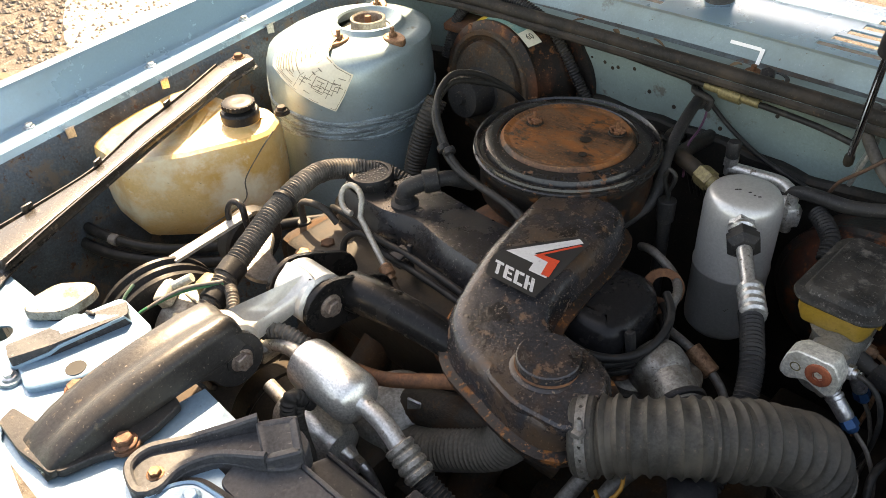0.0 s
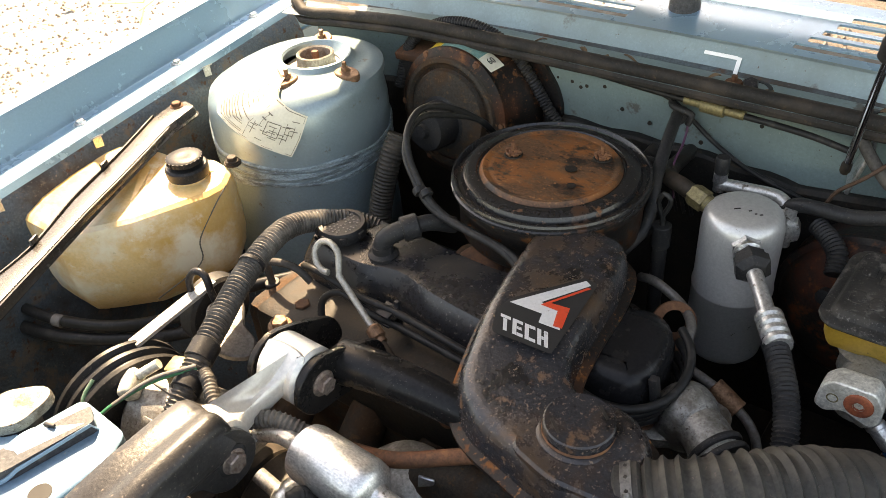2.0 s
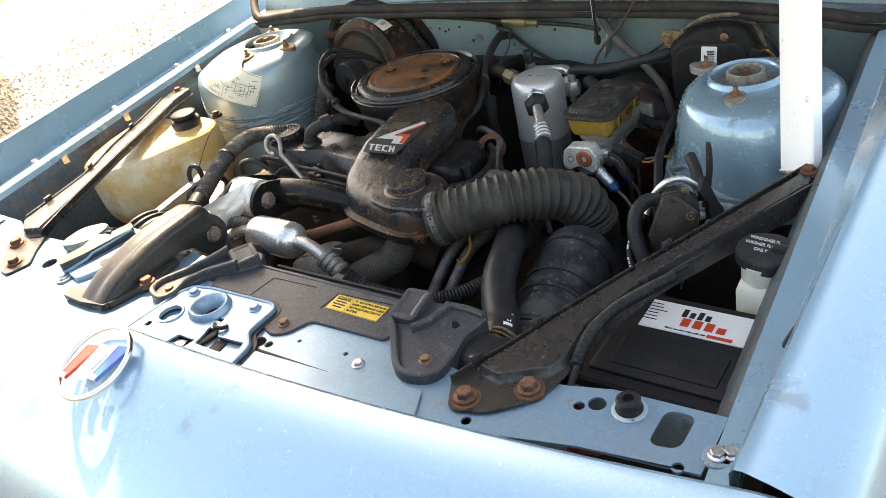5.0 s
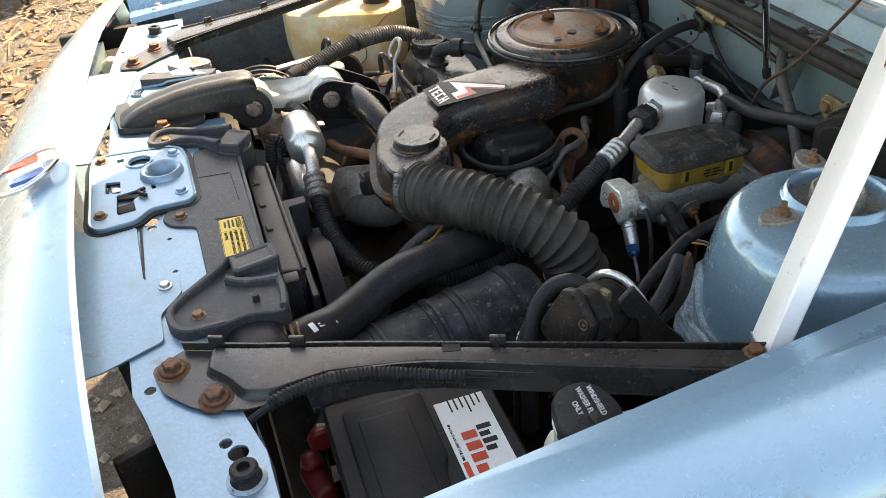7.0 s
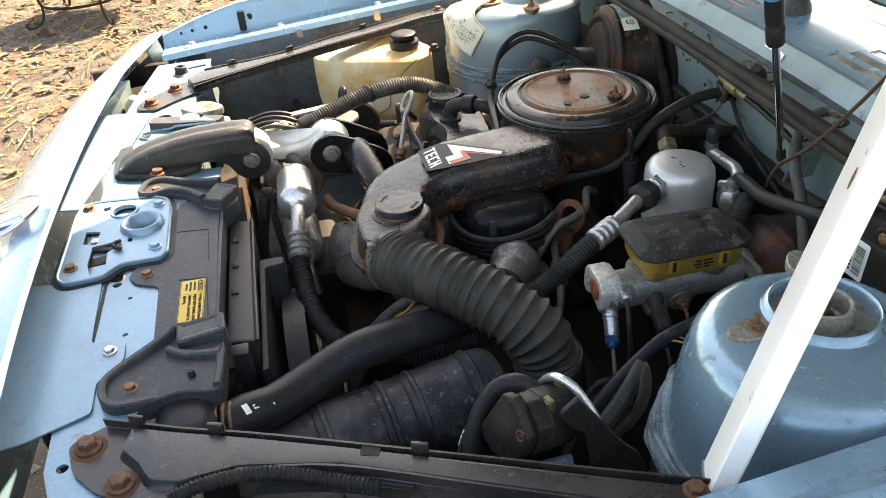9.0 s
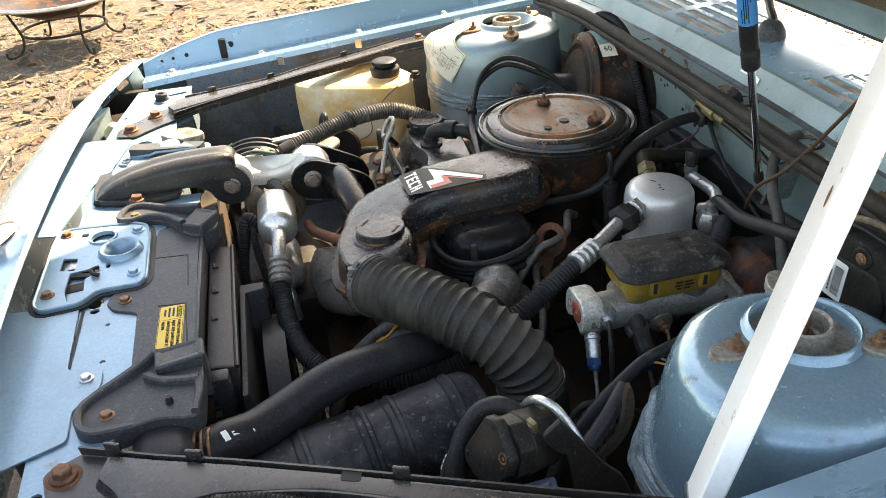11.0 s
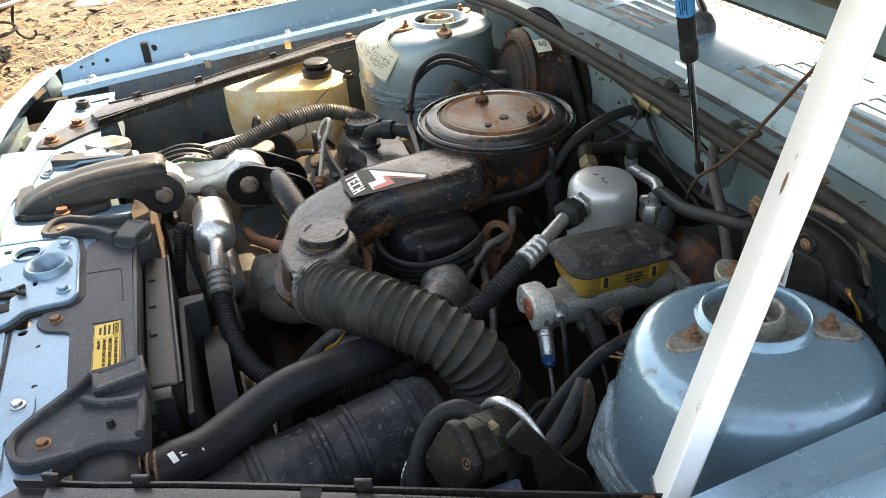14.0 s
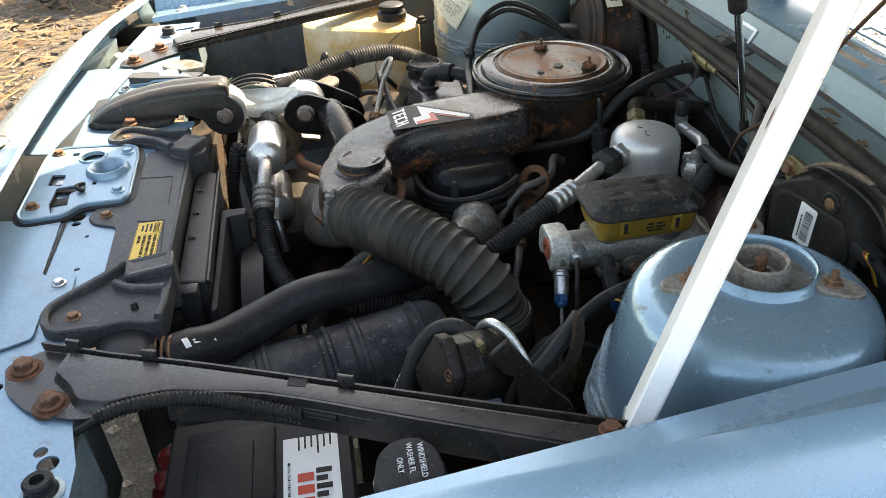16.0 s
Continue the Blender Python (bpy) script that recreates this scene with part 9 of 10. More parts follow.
    for k in range(3):
        bm = bmesh.new()
        tube(bm, [(0.584, 0.386 - 0.002 * k, 0.748 + 0.003 * k), (0.580, 0.372, 0.744), (0.576, 0.352 + 0.004 * k, 0.735), (0.570, 0.335, 0.70)], 0.0018, 6)
        part("wire_lead", bm, ("wire", "redplug", "greywire")[k], pg)
    return t


build_servo()


def hose_thing(name, pts, r, label, category, material="rubber", ends=(), group="", seg=12, ribs=None):
    t = thing(name, pts[len(pts) // 2], label, category, group)
    bm = bmesh.new()
    if ribs:
        ribbed(bm, pts, r, ribs[0], ribs[1], seg)
    else:
        tube(bm, pts, r, seg)
    part("tube", bm, material, t)
    for a, b, rr, mt in ends:
        bm = bmesh.new()
        cyl(bm, a, b, rr, seg=16, bevel=0.001)
        part("clamp", bm, mt, t)
    return t


hose_thing("heater_hose", [(0.165, 0.81, 0.775), (0.185, 0.806, 0.792), (0.215, 0.803, 0.797), (0.255, 0.802, 0.800), (0.31, 0.812, 0.812), (0.355, 0.822, 0.822), (0.38, 0.85, 0.83), (0.385, 0.90, 0.835)], 0.0095, "black rubber heater hose along the firewall", "hose")
hose_thing("heater_hose", [(0.222, 0.893, 0.895), (0.228, 0.858, 0.878), (0.262, 0.832, 0.850), (0.30, 0.822, 0.822), (0.34, 0.806, 0.795), (0.368, 0.795, 0.765), (0.38, 0.79, 0.72)], 0.0075, "grey-black hose hanging down from the cowl", "hose", "hosegrey")
hose_thing("breather_hose", [(-0.010, 0.902, 0.822), (-0.012, 0.885, 0.832), (-0.005, 0.855, 0.840), (0.008, 0.80, 0.836), (0.020, 0.745, 0.815), (0.030, 0.715, 0.79), (0.030, 0.690, 0.765), (0.012, 0.64, 0.745), (0.0, 0.60, 0.735)], 0.0085, "curved black breather hose from firewall to engine", "hose", ends=(((-0.006, 0.868, 0.838), (-0.011, 0.890, 0.832), 0.0115, "rubber"),))
hose_thing("vacuum_hose", [(-0.028, 0.895, 0.850), (-0.019, 0.874, 0.850), (0.0, 0.870, 0.848), (0.012, 0.869, 0.845), (0.008, 0.868, 0.830)], 0.0048, "short black vacuum pipe by the firewall", "hose")
hose_thing("purple_wire", [(0.008, 0.868, 0.834), (0.010, 0.862, 0.821), (0.014, 0.84, 0.811), (0.020, 0.80, 0.802), (0.04, 0.76, 0.78)], 0.0017, "thin purple wire by the firewall", "wire", "purplewire")
hose_thing("cable", [(-0.30, 0.885, 0.868), (-0.12, 0.888, 0.865), (-0.039, 0.886, 0.857), (0.005, 0.884, 0.832), (0.044, 0.880, 0.806), (0.104, 0.874, 0.779), (0.20, 0.868, 0.755)], 0.0035, "thin black cable running along the firewall", "cable", "wire")
def build_connector():
    t = thing("wiring_connector", (-0.09, 0.875, 0.745), "grimy black multi-pin wiring connector on the firewall", "connector")
    bm = bmesh.new()
    box(bm, (-0.092, 0.866, 0.742), (0.070, 0.030, 0.050), (0, 8, 0), 0.004)
    part("body", bm, "servoblack", t)
    for k in range(3):
        bm = bmesh.new()
        box(bm, (-0.114 + 0.021 * k, 0.849, 0.745 - 0.003 * k), (0.012, 0.006, 0.036), (0, 8, 0), 0.0015)
        part("rib", bm, "servoblack", t)
    bm = bmesh.new()
    box(bm, (-0.040, 0.868, 0.762), (0.026, 0.026, 0.034), (0, 25, 0), 0.004)
    part("latch_plug", bm, "dark", t, "rust-tinged end plug")
    bm = bmesh.new()
    for off in (0.0, 0.012, 0.024):
        tube(bm, [(-0.062 + off, 0.862, 0.752), (-0.045 + off, 0.845, 0.776), (-0.02 + off, 0.842, 0.766), (0.0 + off, 0.85, 0.735), (0.01 + off, 0.86, 0.69)], 0.003, 8)
    part("pigtail", bm, "wire", t, "loose black pigtail wires")


build_connector()
hose_thing("speed_cable", [(-0.16, 0.872, 0.874), (-0.05, 0.868, 0.869), (0.05, 0.864, 0.866), (0.16, 0.86, 0.862), (0.22, 0.856, 0.855)], 0.0045, "cable below the hood seal with a brass union", "cable", "wire",
           ends=(((0.0, 0.8665, 0.868), (0.085, 0.8635, 0.8655), 0.0068, "brass"), ((0.025, 0.8655, 0.867), (0.058, 0.8645, 0.866), 0.0105, "brass")))
hose_thing("antenna_wire", [(0.213, 0.83, 0.79), (0.222, 0.829, 0.812), (0.250, 0.822, 0.845), (0.275, 0.835, 0.873), (0.298, 0.850, 0.910), (0.33, 0.858, 0.958), (0.362, 0.862, 1.005), (0.40, 0.89, 1.08)], 0.0025, "thin brown wire stretched up to the hood", "wire", "brownwire")

# vacuum cables that arch over the air cleaner
for k, off in enumerate((0.0, 0.012)):
    hose_thing("vacuum_cable", [(-0.02, 0.50, 0.775), (-0.06 - off, 0.522, 0.80), (-0.175 - off, 0.540, 0.808), (-0.232 - off * 0.6, 0.560, 0.838), (-0.266 - off * 0.3, 0.588, 0.872 - off), (-0.276, 0.632, 0.889 - off), (-0.266, 0.68, 0.874 - off), (-0.25, 0.73, 0.835), (-0.245, 0.77, 0.79)], 0.0048, "black cable arching over beside the air cleaner", "cable", "wire", group="arched cables",
               ends=(((-0.205 - off, 0.548, 0.822), (-0.212 - off, 0.551, 0.827), 0.0085, "rubber"),))


def build_plug_cover():
    t = thing("coil_pack_cover", (0.10, 0.48, 0.72), "black plastic engine cover with coiled spark-plug leads", "engine cover")
    bm = bmesh.new()
    lp = rounded([(0.065, 0.420), (0.145, 0.425), (0.158, 0.47), (0.150, 0.53), (0.12, 0.555), (0.06, 0.545), (0.05, 0.48)], 0.02, 5)
    pillow(bm, lp, [(0, 0.66), (0, 0.755), (0.004, 0.770), (0.014, 0.778), (0.03, 0.780)])
    part("cover", bm, "plugcover", t)
    for k in range(4):
        z = 0.762 - k * 0.013
        r = 0.066 - 0.002 * k
        bm = bmesh.new()
        pts = [(0.104 + (r + 0.008) * math.cos(a), 0.482 + (r + 0.012) * math.sin(a), z + 0.006 * math.sin(a * 2 + k) - 0.006 * math.cos(a)) for a in [-2.35 + 3.3 * i / 10 for i in range(11)]]
        tube(bm, pts, 0.0052, 10)
        part("spark_lead", bm, "wire", t)
    bm = bmesh.new()
    box(bm, (0.160, 0.452, 0.748), (0.010, 0.010, 0.055), (0, -8, 0), 0.002)
    part("lead_clip", bm, "rubber", t)
    return t


build_plug_cover()
hose_thing("spark_lead", [(-0.325, 0.425, 0.735), (-0.30, 0.405, 0.765), (-0.262, 0.400, 0.770), (-0.21, 0.402, 0.758), (-0.15, 0.407, 0.752), (-0.06, 0.402, 0.748), (0.0, 0.40, 0.74)], 0.0048, "black spark-plug lead along the valve cover", "spark-plug lead", "wire", group="spark-plug leads")
hose_thing("spark_lead", [(-0.255, 0.375, 0.705), (-0.262, 0.39, 0.735), (-0.235, 0.40, 0.752), (-0.19, 0.398, 0.742), (-0.14, 0.400, 0.738), (-0.05, 0.396, 0.735), (0.0, 0.394, 0.728)], 0.0048, "black spark-plug lead along the valve cover", "spark-plug lead", "wire", group="spark-plug leads")
hose_thing("spark_lead", [(-0.37, 0.40, 0.70), (-0.372, 0.40, 0.74), (-0.345, 0.398, 0.757), (-0.315, 0.402, 0.756), (-0.295, 0.405, 0.74)], 0.0052, "black spark-plug lead with a rubber boot", "spark-plug lead", "hosegrey", group="spark-plug leads", ends=(((-0.37, 0.40, 0.665), (-0.371, 0.40, 0.712), 0.0105, "rubber"),))
bm_parent = thing("lead_holder", (-0.165, 0.405, 0.74), "black plastic holder for the plug leads", "lead holder")
bm = bmesh.new()
for z in (0.752, 0.738):
    box(bm, (-0.165, 0.405, z), (0.020, 0.022, 0.004), (10, 0, -4), 0.001)
box(bm, (-0.158, 0.416, 0.742), (0.006, 0.006, 0.04), None, 0.001)
part("holder", bm, "rubber", bm_parent)


def build_thermostat():
    t = thing("thermostat_housing", (0.195, 0.47, 0.70), "rough grey cast thermostat housing with its hose", "thermostat housing")
    bm = bmesh.new()
    lathe(bm, (0.186, 0.478, 0.70), (0.1, -0.2, 1), [(0.036, 0), (0.035, 0.012), (0.033, 0.030), (0.026, 0.045), (0.014, 0.053), (0, 0.055)], 32)
    tube(bm, [(0.19, 0.47, 0.72), (0.215, 0.457, 0.722), (0.235, 0.44, 0.715)], 0.026, 20)
    part("dome", bm, "cast", t)
    bm = bmesh.new()
    pillow(bm, rounded([(0.13, 0.45), (0.16, 0.43), (0.235, 0.47), (0.225, 0.52), (0.17, 0.525)], 0.02), [(0, 0.692), (0, 0.704), (0.003, 0.706)])
    part("flange", bm, "cast", t)
    bolt(t, (0.148, 0.452, 0.706), (0, 0, 1), 0.011, "rustbolt", 0.0)
    for k in (0.0, 0.012):
        bm = bmesh.new()
        d = Vector((0.03, -0.02, -0.006)).normalized()
        c = Vector((0.228, 0.447, 0.718)) + d * k
        lathe(bm, c, d, [(0.0295, 0), (0.031, 0.002), (0.031, 0.005), (0.0295, 0.007)], 32)
        part("hose_band", bm, "rubber", t)
    return t


build_thermostat()


def build_lift_eye():
    t = thing("lifting_eye", (0.127, 0.575, 0.72), "rusty steel engine lifting eye", "lifting eye")
    bm = bmesh.new()
    fm = Matrix.Translation((0.127, 0.575, 0.742)) @ Matrix.Rotation(radians(35), 4, "Z") @ Matrix.Rotation(radians(62), 4, "X")
    out, hole = circle(0, 0, 0.026, 28), circle(0, 0.002, 0.014, 24)
    plate(bm, out, 0.002, 0.005, [hole])
    box(bm, (0, -0.035, -0.0005), (0.03, 0.04, 0.005))
    bmesh.ops.transform(bm, matrix=fm, verts=bm.verts)
    part("eye", bm, "rust", t)


build_lift_eye()
hose_thing("fuel_line", [(0.055, 0.64, 0.735), (0.075, 0.622, 0.752), (0.095, 0.612, 0.756), (0.125, 0.60, 0.750), (0.148, 0.572, 0.752), (0.155, 0.548, 0.748), (0.165, 0.52, 0.72), (0.175, 0.50, 0.69)], 0.0058, "bent grey metal fuel line", "fuel line", "linegrey", group="fuel lines")
hose_thing("fuel_line", [(0.12, 0.57, 0.70), (0.15, 0.545, 0.715), (0.185, 0.535, 0.715), (0.215, 0.53, 0.705), (0.25, 0.52, 0.68), (0.27, 0.50, 0.63)], 0.0055, "bent grey metal fuel line", "fuel line", "linegrey", group="fuel lines",
           ends=(((0.195, 0.5345, 0.713), (0.228, 0.527, 0.699), 0.011, "bolt"),))

hose_thing("transmission_dipstick", [(0.052, 0.70, 0.70), (0.052, 0.70, 0.775), (0.052, 0.699, 0.79), (0.045, 0.697, 0.812), (0.052, 0.695, 0.828), (0.062, 0.694, 0.822), (0.058, 0.697, 0.806), (0.0525, 0.699, 0.794)], 0.0032, "black looped transmission dipstick beside the air cleaner", "dipstick", "wire",
           ends=(((0.052, 0.70, 0.745), (0.052, 0.70, 0.778), 0.0125, "rubber"), ((0.052, 0.70, 0.60), (0.052, 0.70, 0.75), 0.0095, "rubber")))

# heat riser pipes and ducts below the snorkel
hose_thing("hot_air_duct", [(-0.02, 0.255, 0.625), (0.02, 0.255, 0.645), (0.065, 0.268, 0.668), (0.105, 0.285, 0.69), (0.13, 0.30, 0.73), (0.135, 0.31, 0.76)], 0.026, "grey ribbed paper hot-air duct", "air duct", "ductpaper", ribs=(0.0022, 0.0055), seg=24)
hose_thing("heat_pipe", [(-0.03, 0.285, 0.66), (0.01, 0.288, 0.675), (0.06, 0.30, 0.688), (0.11, 0.315, 0.69), (0.16, 0.33, 0.67)], 0.024, "dark curved metal pipe below the snorkel", "pipe", "iron")
hose_thing("crossover_pipe", [(-0.075, 0.235, 0.728), (-0.02, 0.245, 0.740), (0.05, 0.285, 0.752), (0.10, 0.30, 0.755)], 0.0085, "rust-brown metal pipe under the snorkel", "pipe", "rust")


def build_heat_shield():
    t = thing("manifold_shield", (-0.02, 0.28, 0.62), "dented pale metal heat shield over the manifold", "heat shield")
    bm = bmesh.new()
    lp = smooth_loop([(-0.105, 0.235), (-0.06, 0.225), (-0.015, 0.235), (0.0, 0.26), (0.012, 0.30), (-0.03, 0.33), (-0.08, 0.32), (-0.11, 0.28)], 0.012)
    pillow(bm, lp, [(-0.004, 0.615), (0.0, 0.64), (0.008, 0.66), (0.02, 0.668), (0.035, 0.669)], lambda x, y: 0.01 * math.sin(40 * x) * math.cos(33 * y) - 0.1 * (x + 0.03))
    part("shield", bm, "shield", t)
    bm = bmesh.new()
    box(bm, (-0.008, 0.268, 0.685), (0.018, 0.004, 0.03), (12, 10, 20), 0.002)
    part("tab", bm, "zinc", t)


build_heat_shield()

# cables and pipes on the left side
hose_thing("throttle_cable", [(0.434, 0.722, 0.764), (0.438, 0.690, 0.779), (0.440, 0.655, 0.781), (0.442, 0.613, 0.773), (0.448, 0.573, 0.764), (0.456, 0.546, 0.752), (0.467, 0.515, 0.736), (0.480, 0.486, 0.718), (0.487, 0.455, 0.675), (0.489, 0.44, 0.61), (0.487, 0.43, 0.50)], 0.0070, "thick black cable bending down beside the strut tower", "cable", "wire")
hose_thing("booster_conduit", [(0.345, 0.735, 0.742), (0.374, 0.728, 0.733), (0.408, 0.722, 0.738), (0.432, 0.722, 0.762)], 0.011, "ribbed black conduit from the master cylinder", "conduit", ribs=(0.002, 0.0055), seg=14)
for x0 in (0.0, 0.03):
    hose_thing("coolant_pipe", [(0.225 + x0, 0.42, 0.69), (0.215 + x0, 0.37, 0.708), (0.205 + x0, 0.33, 0.705), (0.197 + x0, 0.30, 0.685), (0.185 + x0, 0.26, 0.64), (0.18 + x0, 0.23, 0.58), (0.18 + x0, 0.22, 0.50)], 0.009, "dull metal coolant pipe in the gap beside the fan", "pipe", "linegrey", group="coolant pipes")
hose_thing("fender_cable", [(-0.74, 0.20, 0.655), (-0.65, 0.215, 0.652), (-0.56, 0.255, 0.65), (-0.48, 0.32, 0.66), (-0.42, 0.38, 0.69), (-0.36, 0.44, 0.70)], 0.0085, "black cable below the reservoir", "cable", "wire", group="fender cables", ends=(((-0.63, 0.219, 0.652), (-0.645, 0.215, 0.652), 0.0092, "greywire"),))
hose_thing("fender_cable", [(-0.74, 0.185, 0.632), (-0.65, 0.20, 0.632), (-0.56, 0.245, 0.632), (-0.47, 0.31, 0.64), (-0.41, 0.37, 0.67)], 0.0095, "black cable below the reservoir", "cable", "wire", group="fender cables")
hose_thing("ground_lead", [(0.235, 0.33, 0.73), (0.245, 0.31, 0.715), (0.235, 0.295, 0.70), (0.22, 0.305, 0.695)], 0.0022, "short orange lead below the intake hose", "wire", "orangewire")
hose_thing("ground_lead", [(0.13, 0.25, 0.60), (0.17, 0.235, 0.63), (0.21, 0.24, 0.64)], 0.0025, "green lead beside the fan", "wire", "greenwire")
hose_thing("washer_line", [(0.505, 0.70, 0.62), (0.44, 0.60, 0.66), (0.42, 0.52, 0.69), (0.43, 0.48, 0.66)], 0.0045, "thin black washer line", "hose", "wire")
hose_thing("horn_lead", [(-0.47, 0.19, 0.60), (-0.43, 0.20, 0.62), (-0.38, 0.21, 0.63), (-0.33, 0.22, 0.66)], 0.008, "dusty black lead with a plug", "wire", "rubber", ends=(((-0.49, 0.188, 0.597), (-0.462, 0.192, 0.604), 0.013, "rubber"),))


def build_hinge_relays():
    t = thing("relay_bracket", (-0.43, 0.885, 0.80), "rusty bracket with black relays on the firewall", "relay bracket")
    bm = bmesh.new()
    box(bm, (-0.455, 0.87, 0.842), (0.09, 0.05, 0.014), (10, 0, 4), 0.003)
    part("bracket", bm, "rust", t)
    for k in range(2):
        bm = bmesh.new()
        box(bm, (-0.475 + 0.035 * k, 0.868, 0.81), (0.03, 0.035, 0.05), (6, 0, 4), 0.003)
        part("relay", bm, "rubber", t)
    bolt(t, (-0.43, 0.862, 0.851), (0, 0, 1), 0.007, "rust")
    bm = bmesh.new()
    box(bm, (-0.385, 0.893, 0.848), (0.028, 0.006, 0.05), (0, 0, 0), 0.001)
    part("tab", bm, "bay", t)
    bolt(t, (-0.385, 0.889, 0.84), (0, -1, 0), 0.007, "rust")


build_hinge_relays()
hose_thing("heater_duct", [(-0.40, 0.64, 0.60), (-0.395, 0.655, 0.68), (-0.385, 0.675, 0.75), (-0.38, 0.70, 0.79)], 0.019, "ribbed brown-grey duct beside the strut tower", "duct", "bellows", ribs=(0.002, 0.006), seg=18)


def build_right_mount():
    t = thing("radiator_mount", (-0.27, 0.02, 0.795), "blue painted radiator mount strap beside the filler cap", "bracket", "radiator mounts")
    bm = bmesh.new()
    lp = rounded([(-0.306, -0.036), (-0.244, -0.050), (-0.215, 0.0), (-0.212, 0.060), (-0.226, 0.088), (-0.302, 0.092), (-0.312, 0.04)], 0.010, 5)
    pillow(bm, lp, [(0.0, 0.780), (0.0, 0.8025), (0.0015, 0.804), (0.005, 0.8045)])
    base = part("base", bm, "support", t)
    bm = bmesh.new()
    lathe(bm, (-0.232, 0.0, 0.8046), (0, 0, 1), [(0.011, 0), (0.011, 0.0006), (0, 0.0006)], 18)
    part("punched_hole", bm, "ink", base)
    bm = bmesh.new()
    strap = rounded([(-0.308, -0.040), (-0.282, -0.048), (-0.266, -0.005), (-0.248, 0.076), (-0.272, 0.088), (-0.292, 0.030)], 0.006, 4)
    grid = lambda x, y: 0.017 * max(0.0, min(1.0, (y + 0.020) / 0.040)) - 0.030 * max(0.0, min(1.0, (y - 0.068) / 0.015))
    pillow(bm, strap, [(0.0, 0.8030), (0.0, 0.8050), (0.001, 0.8065), (0.004, 0.8070)], grid)
    part("strap", bm, "support", t, "bent painted strap")
    bm = bmesh.new()
    pillow(bm, inset(strap, 0.002), [(0.0, 0.795), (0.0, 0.8190)])
    part("strap_web", bm, "plastic", t)
    bm = bmesh.new()
    box(bm, (-0.278, 0.046, 0.8235), (0.012, 0.004, 0.004), (0, 0, 20), 0.001)
    cyl(bm, (-0.278, 0.046, 0.817), (-0.278, 0.046, 0.8245), 0.0028, seg=10)
    part("retaining_clip", bm, "rubber", t)
    bolt(t, (-0.293, -0.030, 0.8065), (0, 0, 1), 0.0075, "bolt", 0.012)


build_right_mount()


# ---- badge on the nose panel ----
def build_badge():
    c = Vector((0.053, -0.191, 0.843))
    n = Vector((0, -0.30, 0.955)).normalized()
    ux = Vector((1, 0, 0))
    uy = n.cross(ux)
    bm = bmesh.new()
    ring = [c + ux * 0.050 * math.cos(a) + uy * 0.050 * math.sin(a) + n * 0.004 for a in [2 * math.pi * i / 56 for i in range(56)]]
    sweep(bm, ring, 0.0036, 10, closed=True)
    t = thing("hood_badge", tuple(c), "round chrome badge with three slanted shields", "badge")
    part("ring", bm, "chrome", t)
    for k, (m1, x) in enumerate((("badgered", -0.026), ("white", 0.0), ("badgeblue", 0.026))):
        y = -0.006 + 0.006 * k
        pts = [(x - 0.014, y - 0.024), (x - 0.002, y - 0.026), (x + 0.016, y + 0.026), (x - 0.006, y + 0.022)]
        bm = bmesh.new()
        va = [bm.verts.new(c + ux * a + uy * b + n * 0.001) for a, b in pts]
        vb = [bm.verts.new(c + ux * a + uy * b + n * 0.006) for a, b in pts]
        for i in range(4):
            bm.faces.new((va[i], va[(i + 1) % 4], vb[(i + 1) % 4], vb[i]))
        bm.faces.new(vb)
        sh = part("shield", bm, m1, t, smooth=0)
        bm = bmesh.new()
        flat_quads(bm, c + n * 0.0066, ux, uy, [(x - 0.0145, y - 0.027, x - 0.001, y - 0.020)])
        pts2 = [(x - 0.016, y - 0.026), (x - 0.0125, y - 0.024), (x - 0.0045, y + 0.022), (x - 0.008, y + 0.022)]
        bm.faces.new([bm.verts.new(c + ux * a + uy * b + n * 0.0066) for a, b in pts2])
        part("shield_edge", bm, "chrome", sh, smooth=0)


build_badge()


# ---- yard ----
def build_fire_pit():
    b = Vector((-4.33, -1.0, 0))
    t = thing("fire_pit", tuple(b), "round rusty metal fire bowl on a bent-rod stand", "fire pit")
    c = b + Vector((0, 0, 0.30))
    bm = bmesh.new()
    lathe(bm, c, (0, 0, 1), [(0.0, -0.11), (0.16, -0.095), (0.29, -0.04), (0.34, 0.0), (0.38, 0.003), (0.38, 0.009), (0.34, 0.007), (0.28, -0.03), (0.16, -0.08), (0, -0.095)], 56)
    part("bowl", bm, "rusty", t, "dark rusted bowl")
    bm = bmesh.new()
    sweep(bm, [c + Vector((0.375 * math.cos(a), 0.375 * math.sin(a), 0.006)) for a in [2 * math.pi * i / 60 for i in range(60)]], 0.012, 10, closed=True)
    part("rim", bm, "zinc", t, "grey rolled rim")
    bm = bmesh.new()
    sweep(bm, [b + Vector((0.25 * math.cos(a), 0.25 * math.sin(a), 0.12)) for a in [2 * math.pi * i / 48 for i in range(48)]], 0.008, 8, closed=True)
    part("stand_ring", bm, "dark", t)
    for k in range(4):
        a = k * math.pi / 2 + 0.55
        d = Vector((math.cos(a), math.sin(a), 0))
        bm = bmesh.new()
        tube(bm, [b + d * r + Vector((0, 0, z)) for r, z in ((0.31, 0.29), (0.28, 0.20), (0.255, 0.12), (0.27, 0.05), (0.32, 0.01), (0.37, 0.02), (0.37, 0.05))], 0.008, 8, 0.03)
        part("leg", bm, "dark", t)


build_fire_pit()


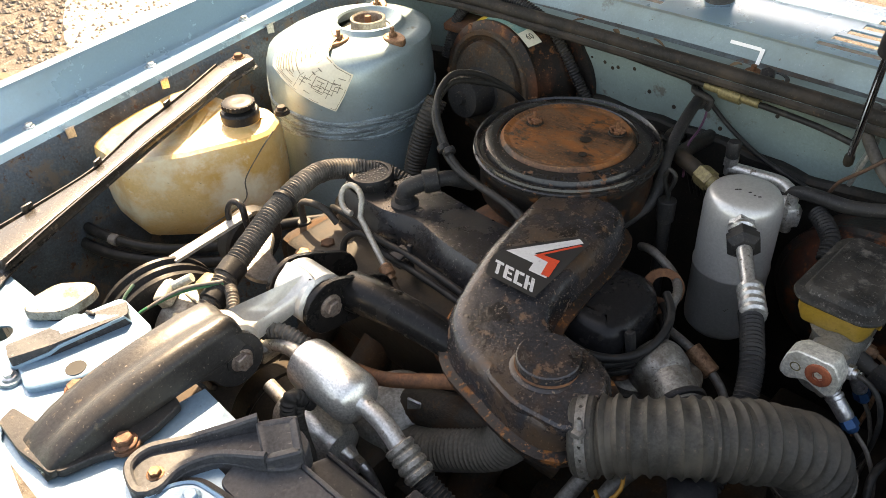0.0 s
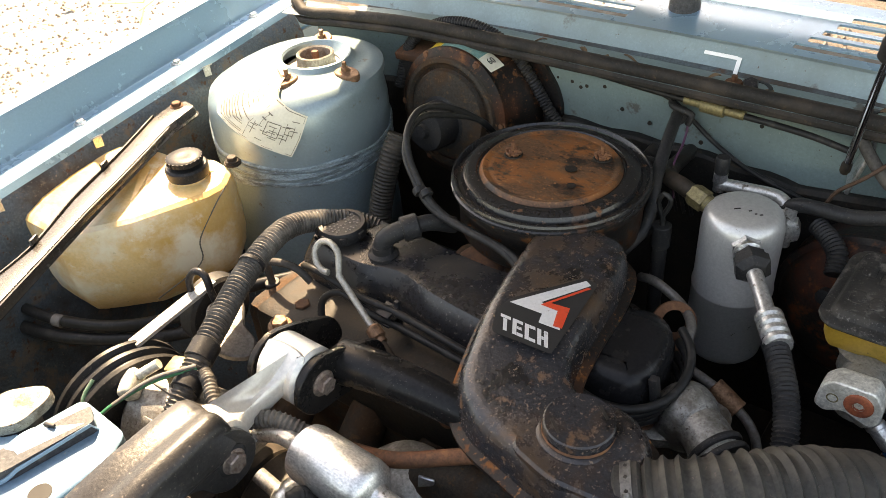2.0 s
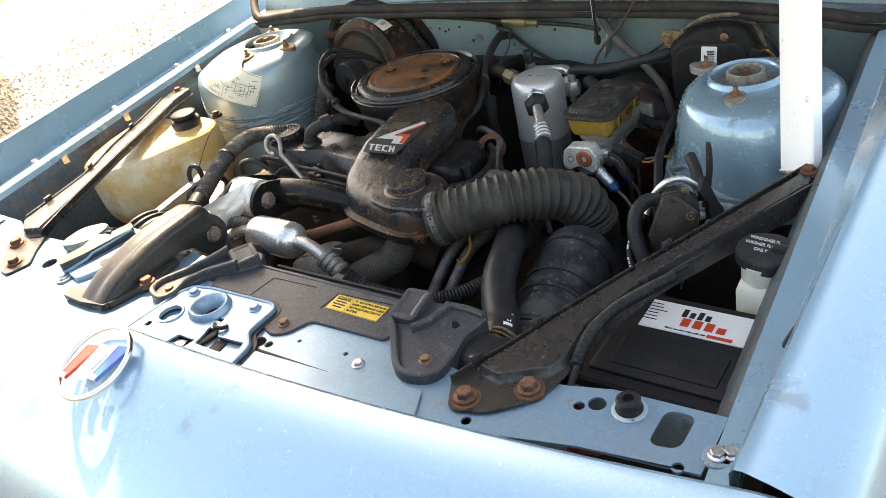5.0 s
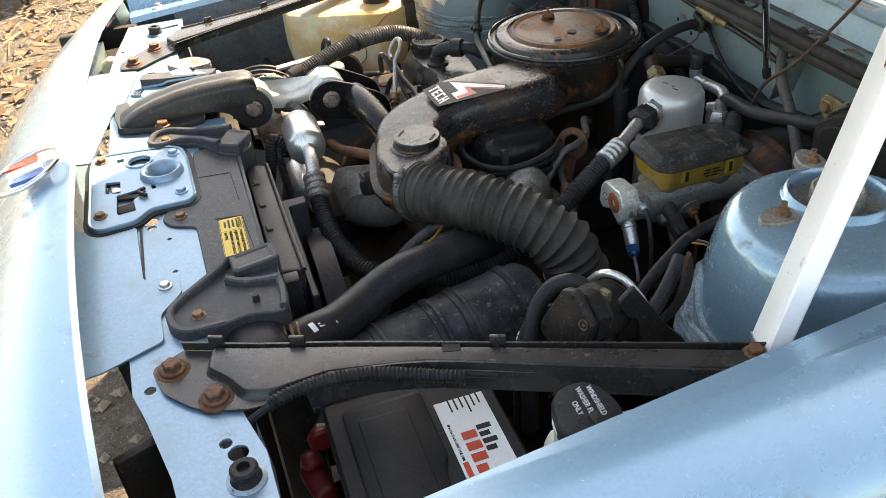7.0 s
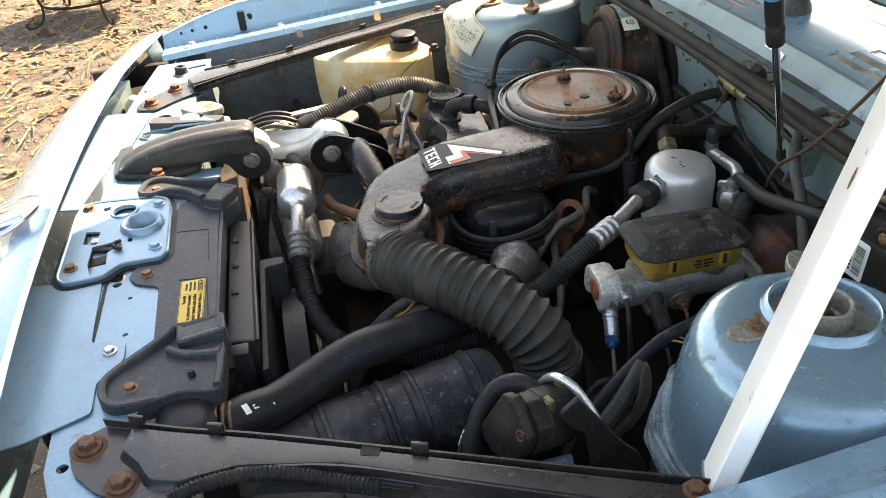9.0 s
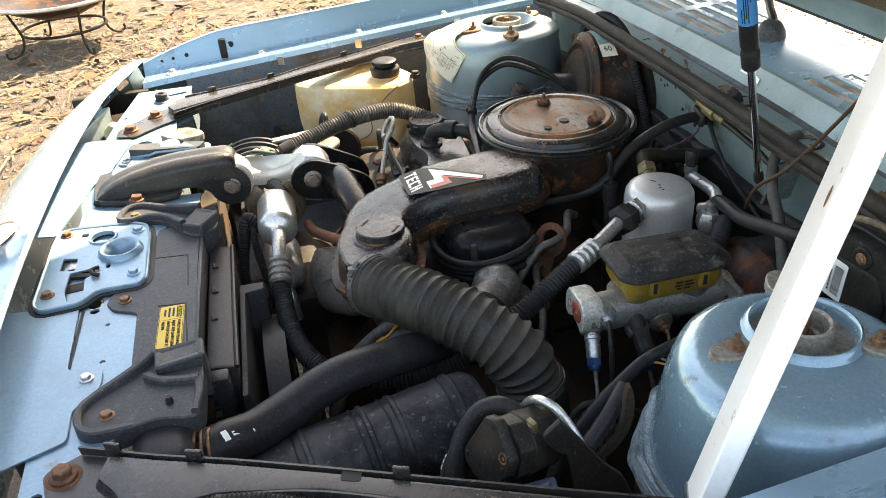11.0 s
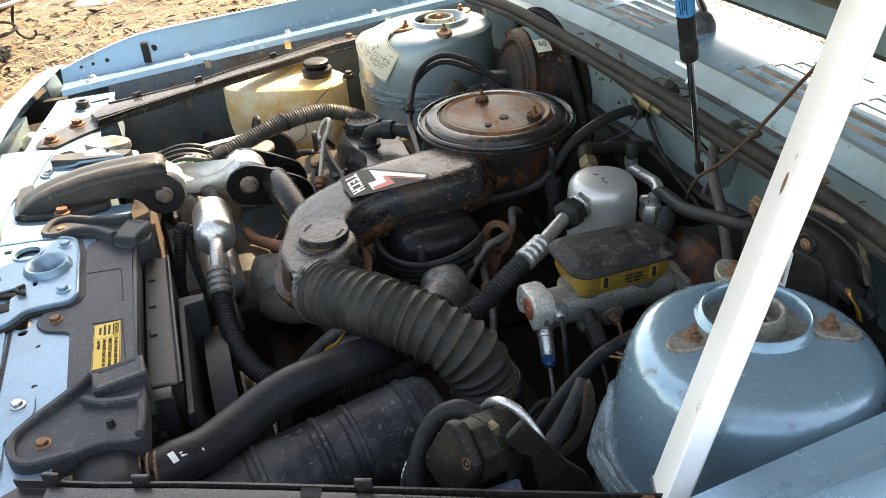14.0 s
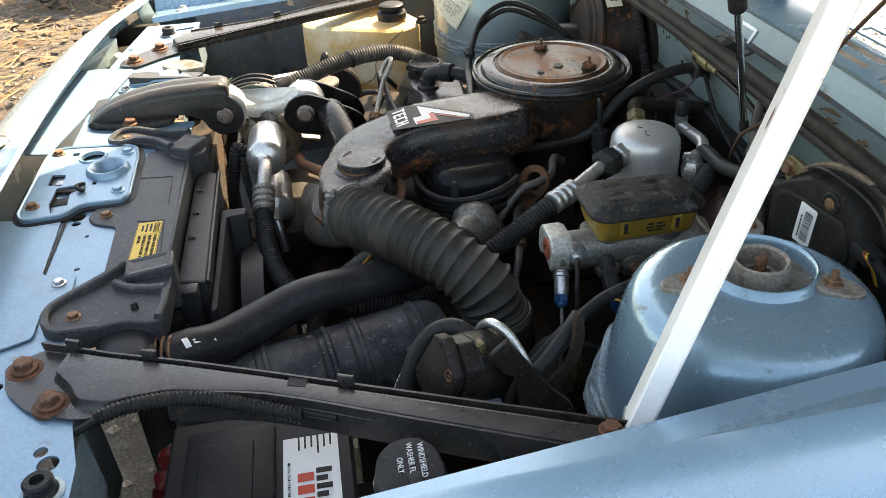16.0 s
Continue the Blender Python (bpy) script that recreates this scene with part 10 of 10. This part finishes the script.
def build_post():
    t = thing("wooden_post", (-3.1, -1.50, 0), "broad weathered board post with flaking white paint", "post")
    for x, y, w, z in ((-3.02, -1.54, 0.15, 0.02), (-3.14, -1.435, 0.12, 0.06), (-3.30, -1.39, 0.10, 0.0)):
        bm = bmesh.new()
        box(bm, (x, y, 1.0 + z), (0.035, w, 2.0), (0, 0, 14), 0.005)
        part("board", bm, "boardpaint", t)
    bm = bmesh.new()
    box(bm, (-3.32, -1.45, 0.15), (0.25, 0.10, 0.30), (0, 0, 20), 0.02)
    part("rotten_block", bm, "wood", t, "brown rotten timber inside")


build_post()


def build_litter():
    rnd = random.Random(21)
    bm = bmesh.new()
    for k in range(9000):
        x, y = -1.3 - 5.0 * rnd.random() ** 0.8, rnd.uniform(-3.6, 4.6)
        if rnd.random() < 0.5 and (x > -2.6 or noise.noise((x * 1.1, y * 1.1, 0)) < -0.1):
            continue
        if y > 0.8 and rnd.random() < 0.93:
            continue
        a, L, w = rnd.uniform(0, 6.28), rnd.uniform(0.05, 0.22), rnd.uniform(0.003, 0.008)
        z = rnd.uniform(0.004, 0.03)
        d, n = Vector((math.cos(a), math.sin(a), rnd.uniform(-0.1, 0.1))), Vector((-math.sin(a), math.cos(a), rnd.uniform(-0.5, 0.5)))
        p = Vector((x, y, z))
        bm.faces.new([bm.verts.new(v) for v in (p - d * L / 2 - n * w / 2, p + d * L / 2 - n * w / 2, p + d * L / 2 + n * w / 2, p - d * L / 2 + n * w / 2)])
    tagged(link("straw_litter", bm, "straw", smooth=0), "scattered dry straw and grass stems on the ground", "straw", kind="stuff")
    bm = bmesh.new()
    for k in range(5000):
        x, y = -1.2 - 5.0 * rnd.random(), rnd.uniform(-3.6, 4.6)
        if y > 0.8 and rnd.random() < 0.97:
            continue
        a, L = rnd.uniform(0, 6.28), rnd.uniform(0.015, 0.05)
        d, n = Vector((math.cos(a), math.sin(a), rnd.uniform(-0.5, 0.5))), Vector((-math.sin(a), math.cos(a), rnd.uniform(-0.5, 0.5)))
        p = Vector((x, y, rnd.uniform(0.008, 0.03)))
        bm.faces.new([bm.verts.new(v) for v in (p - d * L, p - n * L * 0.5, p + d * L, p + n * L * 0.5)])
    tagged(link("leaf_litter", bm, "leaf", smooth=0), "scattered curled brown dead leaves", "leaves", kind="stuff")
    bm = bmesh.new()
    for k in range(14000):
        x, y = (rnd.uniform(-4.5, 1.2), rnd.uniform(-2.4, 3.6)) if k < 6000 else (rnd.uniform(-5.0, -1.9), rnd.uniform(0.9, 4.2))
        s = rnd.uniform(0.006, 0.018)
        bmesh_at = Vector((x, y, s * 0.3))
        vs = [bm.verts.new(bmesh_at + Vector(q) * s * rnd.uniform(0.7, 1.2)) for q in ((1, 0, 0), (0, 1, 0), (-1, 0, 0), (0, -1, 0), (0, 0, 0.8))]
        for i in range(4):
            bm.faces.new((vs[i], vs[(i + 1) % 4], vs[4]))
    tagged(link("gravel", bm, "stone", smooth=0), "small pale gravel stones on the earth", "gravel", kind="stuff")
    for k, (x, y, r) in enumerate(((-5.35, -0.34, 0.17), (-5.15, 0.38, 0.17), (-5.9, 1.3, 0.4))):
        bm = bmesh.new()
        lp = smooth_loop([(x + r * rnd.uniform(0.6, 1.2) * math.cos(a), y + r * rnd.uniform(0.6, 1.2) * math.sin(a)) for a in [2 * math.pi * i / 9 for i in range(9)]], 0.06)
        pillow(bm, lp, [(0, 0.0), (0.02, 0.02), (0.06, 0.03)])
        tagged(link("snow_patch", bm, "snow"), "melting patch of old snow on the ground", "snow")


build_litter()

hose_thing("wiring_conduit", [(-0.06, 0.165, 0.740), (-0.06, 0.142, 0.765), (-0.06, 0.131, 0.72), (-0.06, 0.121, 0.672), (-0.06, 0.122, 0.644), (-0.06, 0.139, 0.628)], 0.0095, "ribbed black conduit hanging behind the radiator", "wiring conduit", "rubber", seg=14, ribs=(0.0018, 0.0050))
hose_thing("wiring_conduit", [(-0.06, 0.17, 0.765), (-0.06, 0.149, 0.742), (-0.06, 0.149, 0.692), (-0.06, 0.159, 0.612)], 0.0070, "thin grey ribbed conduit hanging behind the radiator", "wiring conduit", "hosegrey", seg=12, ribs=(0.0014, 0.0045))
